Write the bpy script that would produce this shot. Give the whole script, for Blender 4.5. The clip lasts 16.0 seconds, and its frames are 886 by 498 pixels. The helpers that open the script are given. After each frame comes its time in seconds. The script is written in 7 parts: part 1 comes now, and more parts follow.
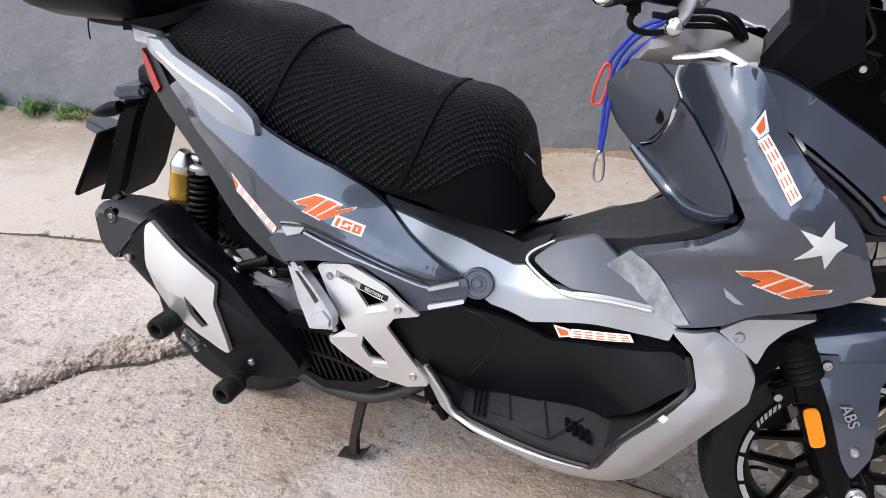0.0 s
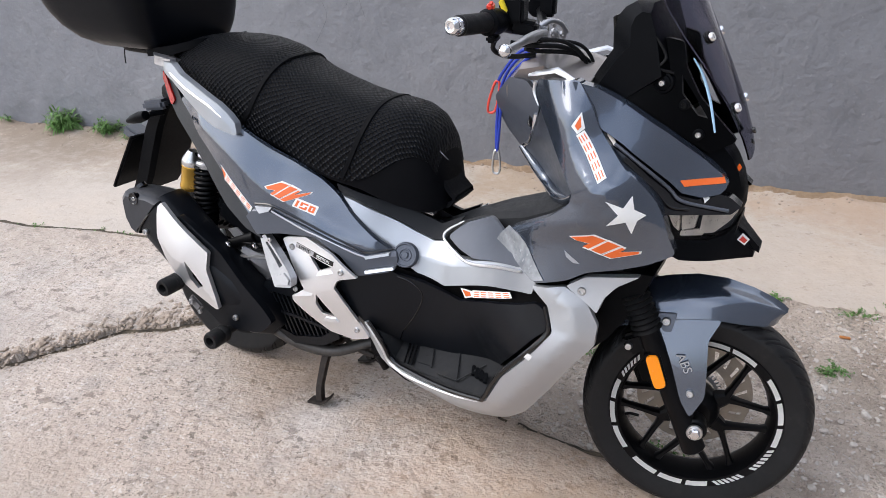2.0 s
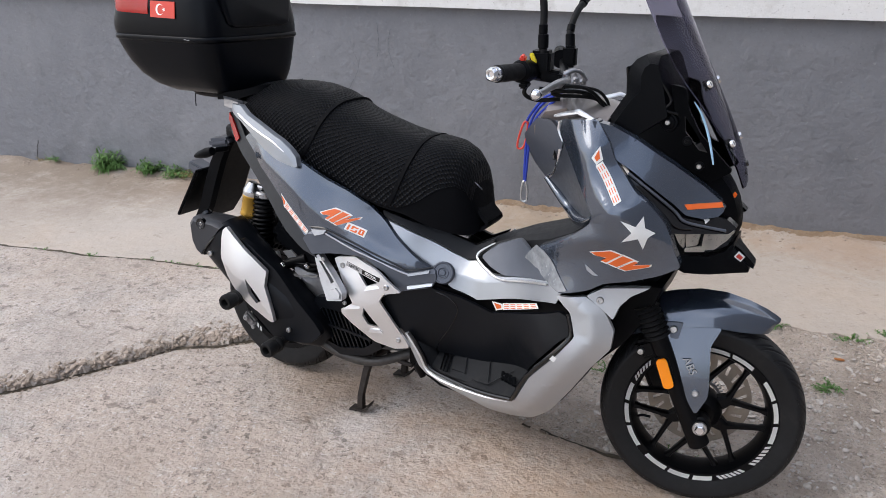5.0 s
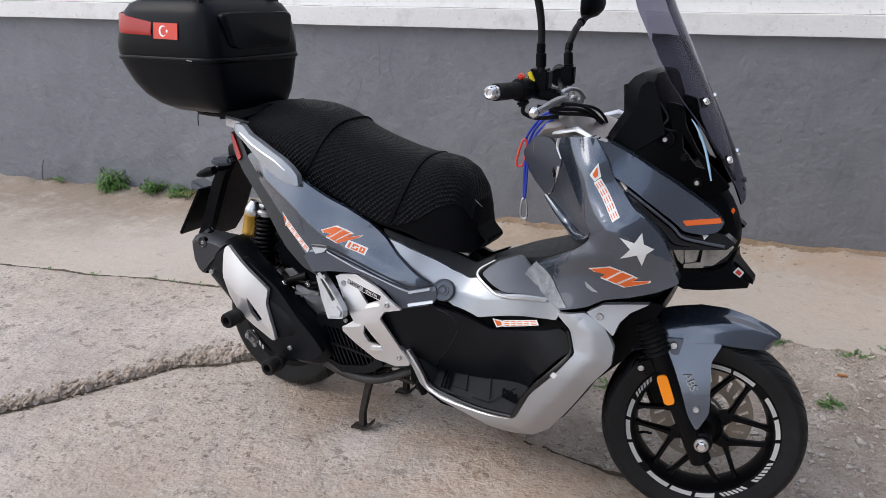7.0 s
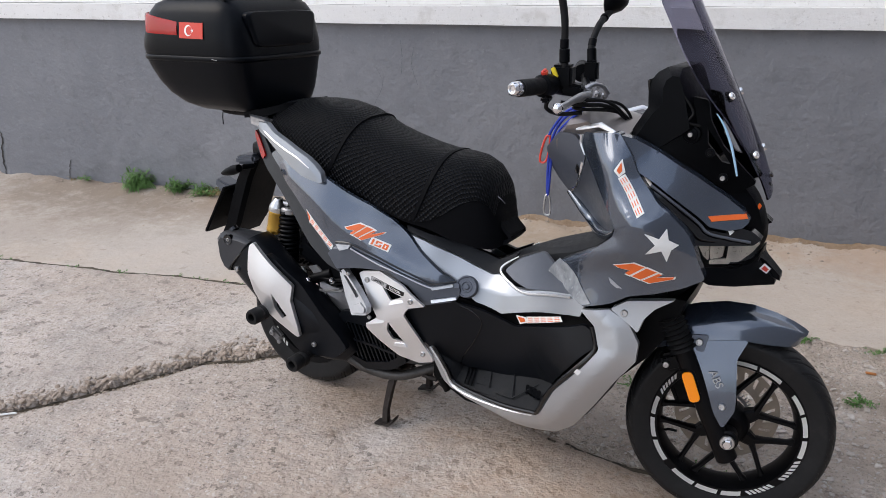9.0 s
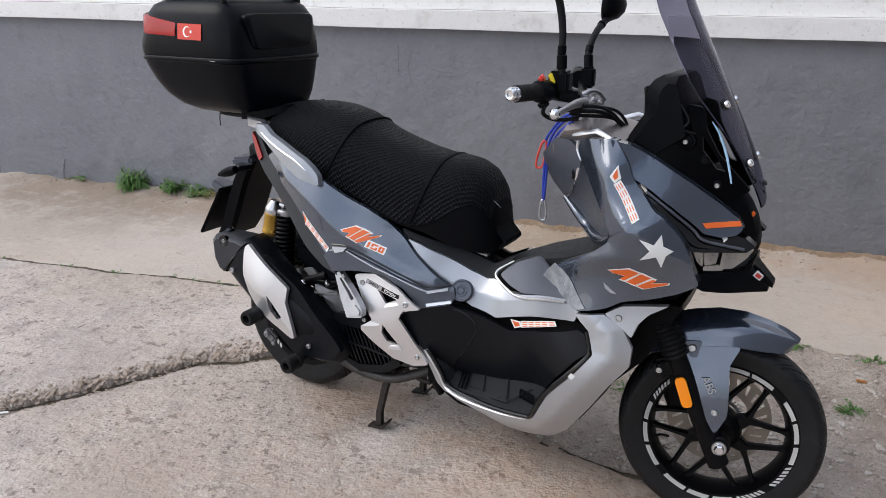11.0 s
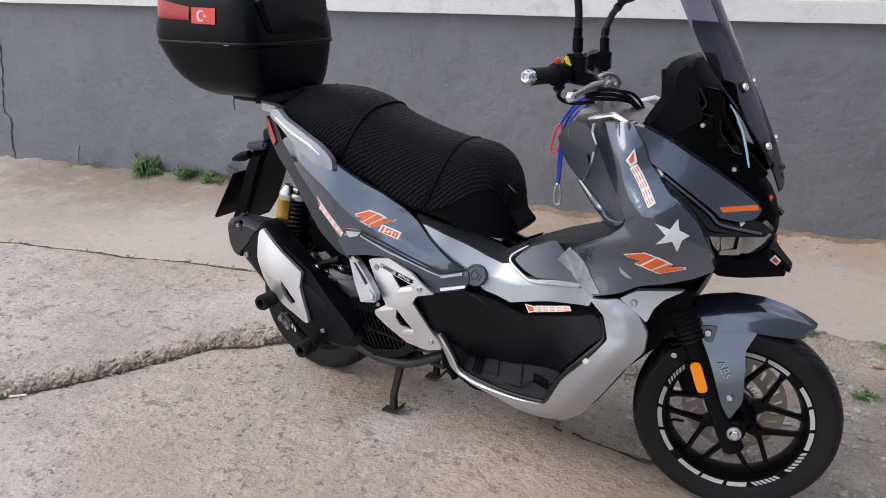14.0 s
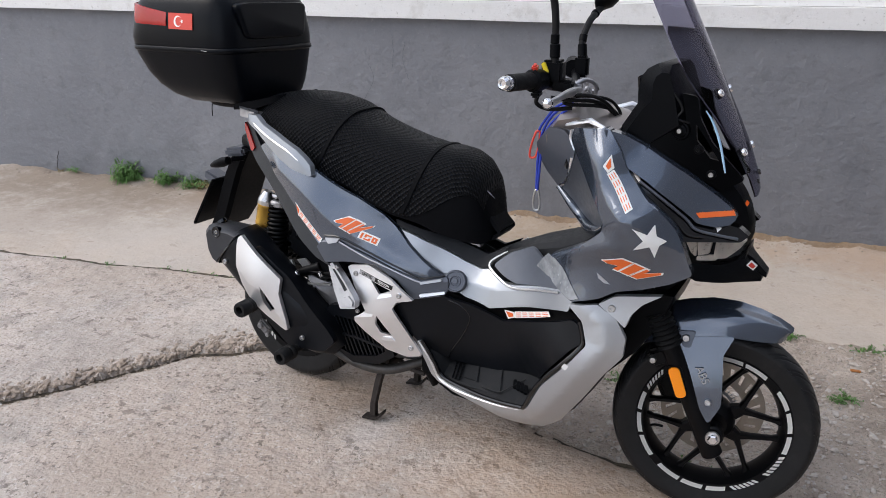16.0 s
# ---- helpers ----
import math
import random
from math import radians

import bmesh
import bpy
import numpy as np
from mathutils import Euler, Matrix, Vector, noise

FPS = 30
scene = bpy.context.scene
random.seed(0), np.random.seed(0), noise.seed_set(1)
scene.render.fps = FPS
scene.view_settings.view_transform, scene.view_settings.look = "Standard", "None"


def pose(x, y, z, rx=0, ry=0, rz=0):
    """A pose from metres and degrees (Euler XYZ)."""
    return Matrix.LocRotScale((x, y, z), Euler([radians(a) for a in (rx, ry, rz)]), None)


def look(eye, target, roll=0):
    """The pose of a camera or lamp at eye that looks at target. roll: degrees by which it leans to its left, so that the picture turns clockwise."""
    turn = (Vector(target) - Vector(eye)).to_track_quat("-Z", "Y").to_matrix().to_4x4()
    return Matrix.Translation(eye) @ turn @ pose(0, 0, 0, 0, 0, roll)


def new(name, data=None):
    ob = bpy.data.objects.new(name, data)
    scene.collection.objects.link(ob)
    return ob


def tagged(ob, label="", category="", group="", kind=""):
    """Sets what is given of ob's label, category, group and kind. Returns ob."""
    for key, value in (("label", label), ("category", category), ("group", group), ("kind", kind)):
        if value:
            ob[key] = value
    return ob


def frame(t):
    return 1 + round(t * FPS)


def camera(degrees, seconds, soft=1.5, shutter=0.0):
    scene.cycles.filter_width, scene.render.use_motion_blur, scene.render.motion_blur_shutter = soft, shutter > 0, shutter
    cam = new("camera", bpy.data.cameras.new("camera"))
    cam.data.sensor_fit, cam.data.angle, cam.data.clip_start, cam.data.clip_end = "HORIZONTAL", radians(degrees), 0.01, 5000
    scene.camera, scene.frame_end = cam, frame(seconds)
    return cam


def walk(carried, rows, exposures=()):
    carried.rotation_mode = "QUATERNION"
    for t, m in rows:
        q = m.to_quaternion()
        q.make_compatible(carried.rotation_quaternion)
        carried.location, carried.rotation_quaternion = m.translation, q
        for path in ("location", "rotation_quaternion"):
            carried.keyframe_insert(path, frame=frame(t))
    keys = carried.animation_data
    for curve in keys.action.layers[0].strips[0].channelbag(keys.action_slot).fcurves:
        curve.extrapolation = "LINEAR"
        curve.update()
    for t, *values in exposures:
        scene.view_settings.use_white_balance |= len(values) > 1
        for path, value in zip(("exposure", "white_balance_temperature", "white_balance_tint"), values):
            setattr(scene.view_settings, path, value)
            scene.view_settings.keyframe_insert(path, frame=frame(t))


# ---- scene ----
cam = camera(60.2, 16.0, soft=0.65)
PATH = [
    (0.0, (1.085, -1.302, 1.258), (0.488, 0.171, 0.413), 0.2),
    (0.5, (1.223, -1.365, 1.262), (0.564, 0.095, 0.441), 0.1),
    (1.0, (1.380, -1.469, 1.287), (0.677, -0.026, 0.471), -1.1),
    (1.5, (1.488, -1.460, 1.292), (0.756, -0.025, 0.488), -1.0),
    (2.0, (1.537, -1.532, 1.314), (0.772, -0.097, 0.544), -0.9),
    (2.5, (1.556, -1.689, 1.323), (0.772, -0.255, 0.571), -1.1),
    (3.0, (1.590, -1.768, 1.338), (0.800, -0.325, 0.607), -1.0),
    (3.5, (1.611, -1.789, 1.337), (0.822, -0.339, 0.620), -0.9),
    (4.0, (1.598, -1.792, 1.341), (0.798, -0.340, 0.638), -0.7),
    (6.5, (1.609, -1.801, 1.350), (0.805, -0.318, 0.723), -0.7),
    (7.0, (1.612, -1.799, 1.349), (0.794, -0.323, 0.724), -1.0),
    (7.5, (1.611, -1.788, 1.346), (0.777, -0.324, 0.714), -1.4),
    (8.0, (1.608, -1.794, 1.344), (0.760, -0.337, 0.710), -1.4),
    (8.5, (1.607, -1.803, 1.349), (0.749, -0.349, 0.725), -1.6),
    (9.0, (1.610, -1.805, 1.346), (0.748, -0.354, 0.718), -1.7),
    (11.5, (1.608, -1.816, 1.348), (0.760, -0.352, 0.729), -0.7),
    (12.0, (1.610, -1.813, 1.346), (0.763, -0.352, 0.723), -0.7),
    (12.5, (1.616, -1.807, 1.342), (0.772, -0.347, 0.711), -0.8),
    (13.0, (1.613, -1.806, 1.338), (0.764, -0.357, 0.692), -1.0),
    (13.5, (1.602, -1.813, 1.337), (0.741, -0.373, 0.687), -1.1),
    (14.0, (1.602, -1.818, 1.340), (0.734, -0.380, 0.693), -1.1),
    (14.5, (1.605, -1.820, 1.344), (0.736, -0.380, 0.702), -1.1),
    (15.0, (1.611, -1.815, 1.346), (0.752, -0.365, 0.714), -1.1),
    (15.5, (1.613, -1.810, 1.340), (0.767, -0.353, 0.707), -0.9),
    (16.0, (1.613, -1.805, 1.342), (0.774, -0.347, 0.705), -0.9),
]
EXPOSURES = [(0.0, 1.13), (1.5, 1.11), (3.0, 0.91), (4.0, 0.85), (6.5, 0.63), (12.5, 0.61), (16.0, 0.64)]
walk(cam, [(t, look(eye, target, roll)) for t, eye, target, roll in PATH], EXPOSURES)

# ---- light: a bright, thinly clouded sky and a broad weak sun ----
SUN_AZ, SUN_EL = 215.0, 48.0
world = bpy.data.worlds.new("world")
scene.world = world
world.use_nodes = True
wn, wl = world.node_tree.nodes, world.node_tree.links
wn.clear()
sky = wn.new("ShaderNodeTexSky")
sky.sky_type = "NISHITA"
sky.sun_disc = False
sky.sun_elevation = radians(SUN_EL)
sky.sun_rotation = radians(90.0 - SUN_AZ)
sky.air_density, sky.dust_density, sky.ozone_density = 1.0, 3.0, 1.0
cloud_co = wn.new("ShaderNodeTexCoord")
cloud = wn.new("ShaderNodeTexNoise")
cloud.inputs["Scale"].default_value, cloud.inputs["Detail"].default_value = 1.8, 5.0
ramp = wn.new("ShaderNodeValToRGB")
ramp.color_ramp.elements[0].position, ramp.color_ramp.elements[1].position = 0.34, 0.66
ramp.color_ramp.elements[0].color, ramp.color_ramp.elements[1].color = (0.1, 0.1, 0.1, 1), (1, 1, 1, 1)
white = wn.new("ShaderNodeMix")
white.data_type = "RGBA"
white.inputs["B"].default_value = (8.4, 9.0, 10.3, 1)
bg = wn.new("ShaderNodeBackground")
bg.inputs["Strength"].default_value = 0.125
wout = wn.new("ShaderNodeOutputWorld")
wl.new(cloud_co.outputs["Generated"], cloud.inputs["Vector"])
wl.new(cloud.outputs["Fac"], ramp.inputs["Fac"])
wl.new(ramp.outputs["Color"], white.inputs["Factor"])
wl.new(sky.outputs["Color"], white.inputs["A"])
wl.new(white.outputs["Result"], bg.inputs["Color"])
wl.new(bg.outputs["Background"], wout.inputs["Surface"])
sun = new("sun", bpy.data.lights.new("sun", "SUN"))
sun.data.energy, sun.data.angle, sun.data.color = 0.8, radians(40), (1.0, 0.96, 0.92)
sun_dir = Vector((math.cos(radians(SUN_AZ)) * math.cos(radians(SUN_EL)), math.sin(radians(SUN_AZ)) * math.cos(radians(SUN_EL)), math.sin(radians(SUN_EL))))
sun.matrix_world = look(sun_dir * 20, (0, 0, 0))


# ---- materials ----
def surf(name, color, rough=0.5, metal=0.0, second=None, vary=0.12, scale=6.0, fine=70.0, bump=0.15, bump_scale=250.0, depth=0.001,
         coat=0.0, spec=0.5, wear=None, wear_amount=0.5, wear_scale=9.0, per_piece=0.0, spots=(), relief=5.0, second_bump=None, stains=(), coat_ior=1.5):
    """A painted, moulded or mineral surface: two scales of tone, uneven gloss, fine relief and, if asked for, blotches of wear."""
    m = bpy.data.materials.new(name)
    m.use_nodes = True
    n, l = m.node_tree.nodes, m.node_tree.links
    b = n["Principled BSDF"]
    co = n.new("ShaderNodeTexCoord").outputs["Object"]

    def noise_tex(sc, detail=4.0, rough_=0.6):
        t = n.new("ShaderNodeTexNoise")
        t.inputs["Scale"].default_value, t.inputs["Detail"].default_value, t.inputs["Roughness"].default_value = sc, detail, rough_
        l.new(co, t.inputs["Vector"])
        return t.outputs["Fac"]

    def mixed(fac, a, b_):
        x = n.new("ShaderNodeMix")
        x.data_type = "RGBA"
        l.new(fac, x.inputs["Factor"])
        for k, v in (("A", a), ("B", b_)):
            if isinstance(v, tuple):
                x.inputs[k].default_value = (*v, 1)
            else:
                l.new(v, x.inputs[k])
        return x.outputs["Result"]

    def span(v, lo, hi, a=0.0, b_=1.0):
        x = n.new("ShaderNodeMapRange")
        l.new(v, x.inputs["Value"])
        for k, q in zip(("From Min", "From Max", "To Min", "To Max"), (lo, hi, a, b_)):
            x.inputs[k].default_value = q
        return x.outputs["Result"]

    dark = tuple(c * (1 - vary) for c in color)
    light = second or tuple(min(1, c * (1 + vary)) for c in color)
    big = span(noise_tex(scale), 0.3, 0.7)
    c = mixed(big, dark, light)
    small = span(noise_tex(fine, 6.0), 0.3, 0.75)
    c = mixed(span(small, 0, 1, 0, 0.45), c, tuple(x * (1 - 1.6 * vary) for x in color))
    if wear:
        c = mixed(span(noise_tex(wear_scale, 8.0, 0.7), 0.60 - 0.1 * wear_amount, 0.78 - 0.1 * wear_amount, 0, wear_amount), c, wear)
    for sc, lo, hi, tone, amount in spots:
        c = mixed(span(noise_tex(sc, 5.0, 0.65), lo, hi, 0, amount), c, tone)
    for x0, y0, radius, tone, amount in stains:             # stains with a place of their own: centre, reach, tone
        gap = n.new("ShaderNodeVectorMath")
        gap.operation = "DISTANCE"
        l.new(co, gap.inputs[0])
        gap.inputs[1].default_value = (x0, y0, 0)
        edge_ = n.new("ShaderNodeMath")
        edge_.operation = "MULTIPLY_ADD"
        l.new(noise_tex(5.0, 6.0, 0.7), edge_.inputs[0])
        edge_.inputs[1].default_value = -2.2 * radius
        l.new(gap.outputs["Value"], edge_.inputs[2])
        c = mixed(span(edge_.outputs["Value"], -0.1 * radius, -0.9 * radius, 0, amount), c, tone)
    if per_piece:
        info = n.new("ShaderNodeObjectInfo").outputs["Random"]
        c = mixed(span(info, 0, 1, 0, per_piece), c, tuple(x * 0.55 for x in color))
    l.new(c, b.inputs["Base Color"])
    l.new(span(small, 0, 1, max(0.02, rough * 0.85), min(1, rough * 1.2)), b.inputs["Roughness"])
    b.inputs["Metallic"].default_value = metal
    b.inputs["Specular IOR Level"].default_value = spec
    b.inputs["Coat Weight"].default_value = coat
    b.inputs["Coat Roughness"].default_value = 0.07
    b.inputs["Coat IOR"].default_value = coat_ior
    if bump:
        bp = n.new("ShaderNodeBump")
        bp.inputs["Strength"].default_value, bp.inputs["Distance"].default_value = bump, depth
        l.new(noise_tex(bump_scale, relief), bp.inputs["Height"])
        if second_bump:
            b2 = n.new("ShaderNodeBump")
            b2.inputs["Strength"].default_value, b2.inputs["Distance"].default_value = second_bump[0], second_bump[2]
            l.new(noise_tex(second_bump[1], 4.0), b2.inputs["Height"])
            l.new(bp.outputs["Normal"], b2.inputs["Normal"])
            bp = b2
        l.new(bp.outputs["Normal"], b.inputs["Normal"])
    return m


GREY_PAINT = surf("grey_paint", (0.060, 0.078, 0.111), 0.24, 0.65, vary=0.05, fine=900, bump=0.02, bump_scale=900, coat=1.0, coat_ior=1.75)
SILVER_PAINT = surf("silver_paint", (0.47, 0.485, 0.505), 0.42, 0.65, vary=0.05, fine=900, bump=0.03, bump_scale=900, coat=0.25, wear=(0.42, 0.41, 0.39), wear_amount=0.2)
SATIN_SILVER = surf("satin_silver", (0.83, 0.835, 0.85), 0.33, 0.85, vary=0.05, fine=700, bump=0.04, bump_scale=700)
MATT_GREY = surf("matt_grey", (0.084, 0.093, 0.114), 0.36, 0.35, vary=0.06, bump=0.08, bump_scale=1200)
BLACK_PLASTIC = surf("black_plastic", (0.0022, 0.0026, 0.0036), 0.42, vary=0.2, bump=0.25, bump_scale=1400, depth=0.0006, wear=(0.008, 0.0088, 0.0105), wear_amount=0.3, spec=0.07)
DUSTY_PLASTIC = surf("dusty_plastic", (0.018, 0.019, 0.021), 0.5, vary=0.2, bump=0.3, bump_scale=900, wear=(0.05, 0.046, 0.042), wear_amount=0.5, spec=0.16, wear_scale=14)
GLOSS_BLACK = surf("gloss_black", (0.003, 0.003, 0.004), 0.14, vary=0.1, bump=0.0, coat=0.2)
BLACK_METAL = surf("black_metal", (0.0020, 0.0021, 0.0028), 0.38, 0.02, vary=0.15, bump=0.1, bump_scale=500, spec=0.14)
RUBBER = surf("rubber", (0.0095, 0.0096, 0.0102), 0.55, vary=0.2, bump=0.3, bump_scale=500, wear=(0.036, 0.034, 0.032), wear_amount=0.5, spec=0.14, wear_scale=10)
TYRE_RUBBER = surf("tyre_rubber", (0.0095, 0.0099, 0.0110), 0.46, vary=0.25, bump=0.35, bump_scale=400, wear=(0.040, 0.036, 0.032), wear_amount=0.4, spec=0.24, wear_scale=12, scale=14)
STEEL = surf("steel", (0.55, 0.55, 0.55), 0.3, 1.0, vary=0.1, bump=0.05)
CHROME = surf("chrome", (0.75, 0.75, 0.76), 0.12, 1.0, vary=0.05, bump=0.0)
ALLOY = surf("alloy", (0.42, 0.42, 0.43), 0.45, 0.8, vary=0.15, bump=0.2, bump_scale=400, wear=(0.12, 0.11, 0.1), wear_amount=0.4)
DISC_STEEL = surf("disc_steel", (0.40, 0.345, 0.285), 0.40, 0.5, vary=0.15, bump=0.1, wear=(0.18, 0.13, 0.095), wear_amount=0.4)
COVER_GREY = surf("cover_grey", (0.235, 0.210, 0.200), 0.36, 0.55, vary=0.08, fine=500, bump=0.05, bump_scale=700, coat=0.3)
PIPE_STEEL = surf("pipe_steel", (0.075, 0.070, 0.066), 0.5, 0.5, vary=0.3, scale=20, bump=0.3, bump_scale=300, wear=(0.15, 0.125, 0.10), wear_amount=0.45, wear_scale=30)
RUSTY = surf("rusty_steel", (0.030, 0.024, 0.021), 0.7, 0.4, vary=0.3, bump=0.4, wear=(0.09, 0.05, 0.03), wear_amount=0.5, wear_scale=40)
GOLD = surf("gold_anodised", (0.66, 0.38, 0.07), 0.30, 0.6, vary=0.06, bump=0.03)
WHITE_STICKER = surf("white_sticker", (0.78, 0.78, 0.76), 0.45, vary=0.05, bump=0.05, wear=(0.45, 0.44, 0.42), wear_amount=0.25, wear_scale=60)
ORANGE_STICKER = surf("orange_sticker", (0.72, 0.13, 0.02), 0.4, vary=0.08, bump=0.03, wear=(0.6, 0.22, 0.1), wear_amount=0.3, wear_scale=60)
AMBER = surf("amber_reflector", (0.95, 0.28, 0.002), 0.25, vary=0.08, fine=400, bump=0.3, bump_scale=600, coat=0.15)
RED_LENS = surf("red_lens", (0.34, 0.010, 0.008), 0.22, vary=0.1, fine=300, bump=0.2, bump_scale=400, coat=0.1)
RED_PLASTIC = surf("red_plastic", (0.60, 0.05, 0.03), 0.35, vary=0.06, bump=0.02)
YELLOW_PLASTIC = surf("yellow_plastic", (0.75, 0.60, 0.02), 0.4, vary=0.06, bump=0.02)
BLUE_CORD = surf("blue_cord", (0.012, 0.035, 0.32), 0.7, vary=0.2, bump=0.8, bump_scale=900, depth=0.001)
PALE_BLUE = surf("pale_blue_edge", (0.42, 0.66, 0.86), 0.25, vary=0.04, bump=0.0)
BOX_BLACK = surf("box_black", (0.0012, 0.0019, 0.0036), 0.33, vary=0.2, bump=0.2, bump_scale=1000, depth=0.0006, spec=0.13, wear=(0.006, 0.007, 0.009), wear_amount=0.25, wear_scale=20)
DARK_TRIM = surf("dark_trim", (0.024, 0.026, 0.030), 0.38, 0.1, vary=0.08, bump=0.1, bump_scale=1200, spec=0.3)
LAMP_BOWL = surf("lamp_bowl", (0.66, 0.60, 0.53), 0.30, 0.35, vary=0.25, scale=30, fine=120, bump=0.3, bump_scale=90, depth=0.004)
CAST_GREY = surf("cast_grey", (0.17, 0.17, 0.178), 0.42, 0.5, vary=0.25, scale=20, bump=0.3, bump_scale=300, wear=(0.05, 0.047, 0.044), wear_amount=0.5)
GRAIN_BLACK = surf("grained_black", (0.0044, 0.0053, 0.0075), 0.36, vary=0.2, bump=0.25, bump_scale=1400, depth=0.0006, wear=(0.010, 0.0110, 0.0130), wear_amount=0.35, spec=0.20)
SWEEP_SILVER = surf("sweep_silver", (0.345, 0.365, 0.395), 0.36, 0.65, vary=0.05, fine=900, bump=0.03, bump_scale=900, coat=0.4)
RAIL_SILVER = surf("rail_silver", (0.30, 0.315, 0.34), 0.34, 0.6, vary=0.06, fine=900, bump=0.03, bump_scale=900, coat=0.35)
DEEP_BLACK = surf("deep_black", (0.0014, 0.0015, 0.0020), 0.34, vary=0.2, bump=0.1, bump_scale=900, depth=0.0004, spec=0.05)
SEAT_BASE = surf("seat_vinyl", (0.0028, 0.0030, 0.0040), 0.6, vary=0.2, bump=0.4, bump_scale=700, spec=0.05)


def mesh_fabric():
    """Spacer mesh: a slanted lattice of small holes between raised threads."""
    m = bpy.data.materials.new("mesh_fabric")
    m.use_nodes = True
    n, l = m.node_tree.nodes, m.node_tree.links
    b = n["Principled BSDF"]
    co = n.new("ShaderNodeUVMap")
    co.uv_map = "weave"
    turn = n.new("ShaderNodeMapping")
    turn.inputs["Rotation"].default_value = (0, 0, radians(45))
    l.new(co.outputs["UV"], turn.inputs["Vector"])
    v = n.new("ShaderNodeTexVoronoi")
    v.voronoi_dimensions = "2D"
    v.inputs["Scale"].default_value, v.inputs["Randomness"].default_value = 100.0, 0.14
    l.new(turn.outputs["Vector"], v.inputs["Vector"])
    r = n.new("ShaderNodeMapRange")
    for k, q in zip(("From Min", "From Max"), (0.26, 0.60)):
        r.inputs[k].default_value = q
    l.new(v.outputs["Distance"], r.inputs["Value"])
    x = n.new("ShaderNodeMix")
    x.data_type = "RGBA"
    # shade in the holes and highlights on the threads are put into the colour
    x.inputs["A"].default_value, x.inputs["B"].default_value = (0.0003, 0.0003, 0.0005, 1), (0.0036, 0.0047, 0.0076, 1)
    l.new(r.outputs["Result"], x.inputs["Factor"])
    l.new(x.outputs["Result"], b.inputs["Base Color"])
    b.inputs["Roughness"].default_value, b.inputs["Specular IOR Level"].default_value = 0.5, 0.11
    bp = n.new("ShaderNodeBump")
    bp.inputs["Strength"].default_value, bp.inputs["Distance"].default_value = 1.0, 0.003
    l.new(r.outputs["Result"], bp.inputs["Height"])
    l.new(bp.outputs["Normal"], b.inputs["Normal"])
    return m


MESH_FABRIC = mesh_fabric()
LEAF = surf("leaf", (0.115, 0.235, 0.055), 0.55, vary=0.35, fine=40, bump=0.2, per_piece=0.3)
DRY_LEAF = surf("dry_leaf", (0.22, 0.17, 0.07), 0.7, vary=0.3, fine=40, bump=0.2)
GREY_WALL = surf("grey_wall_paint", (0.163, 0.169, 0.187), 0.68, second=(0.210, 0.214, 0.230), vary=0.07, scale=0.9, fine=7.0, bump=0.6, bump_scale=3.6, depth=0.045, relief=4.0, second_bump=(0.60, 22, 0.012), wear=(0.218, 0.220, 0.230), wear_amount=0.35, wear_scale=4,
                 spots=((2.2, 0.56, 0.75, (0.112, 0.115, 0.126), 0.55), (70, 0.66, 0.69, (0.085, 0.086, 0.092), 0.5), (20, 0.60, 0.68, (0.235, 0.236, 0.242), 0.35), (9, 0.56, 0.66, (0.120, 0.122, 0.132), 0.45), (33, 0.66, 0.68, (0.28, 0.28, 0.285), 0.5), (48, 0.57, 0.64, (0.138, 0.141, 0.153), 0.4), (62, 0.58, 0.65, (0.235, 0.238, 0.248), 0.35)))
WHITE_WALL = surf("white_wall_paint", (0.76, 0.75, 0.735), 0.7, vary=0.04, scale=1.5, fine=12, bump=0.6, bump_scale=20, depth=0.006, wear=(0.55, 0.53, 0.50), wear_amount=0.4, wear_scale=5,
                  spots=((45, 0.60, 0.68, (0.40, 0.38, 0.36), 0.6), (7, 0.56, 0.68, (0.58, 0.56, 0.53), 0.6)), second_bump=(0.6, 60, 0.006))
GROUND_SPOTS = ((0.8, 0.45, 0.68, (0.34, 0.245, 0.175), 0.5), (4.5, 0.52, 0.66, (0.30, 0.255, 0.215), 0.55), (2.3, 0.50, 0.66, (0.40, 0.37, 0.345), 0.6), (9.0, 0.54, 0.66, (0.30, 0.26, 0.225), 0.5), (3.1, 0.55, 0.70, (0.56, 0.53, 0.50), 0.55), (30, 0.55, 0.61, (0.26, 0.21, 0.175), 0.5), (75, 0.57, 0.62, (0.17, 0.138, 0.113), 0.50), (150, 0.59, 0.63, (0.13, 0.105, 0.088), 0.48),
                (60, 0.57, 0.62, (0.60, 0.565, 0.53), 0.5), (14, 0.61, 0.63, (0.15, 0.122, 0.10), 0.65), (26, 0.62, 0.635, (0.11, 0.092, 0.076), 0.75), (48, 0.635, 0.65, (0.09, 0.075, 0.062), 0.8))
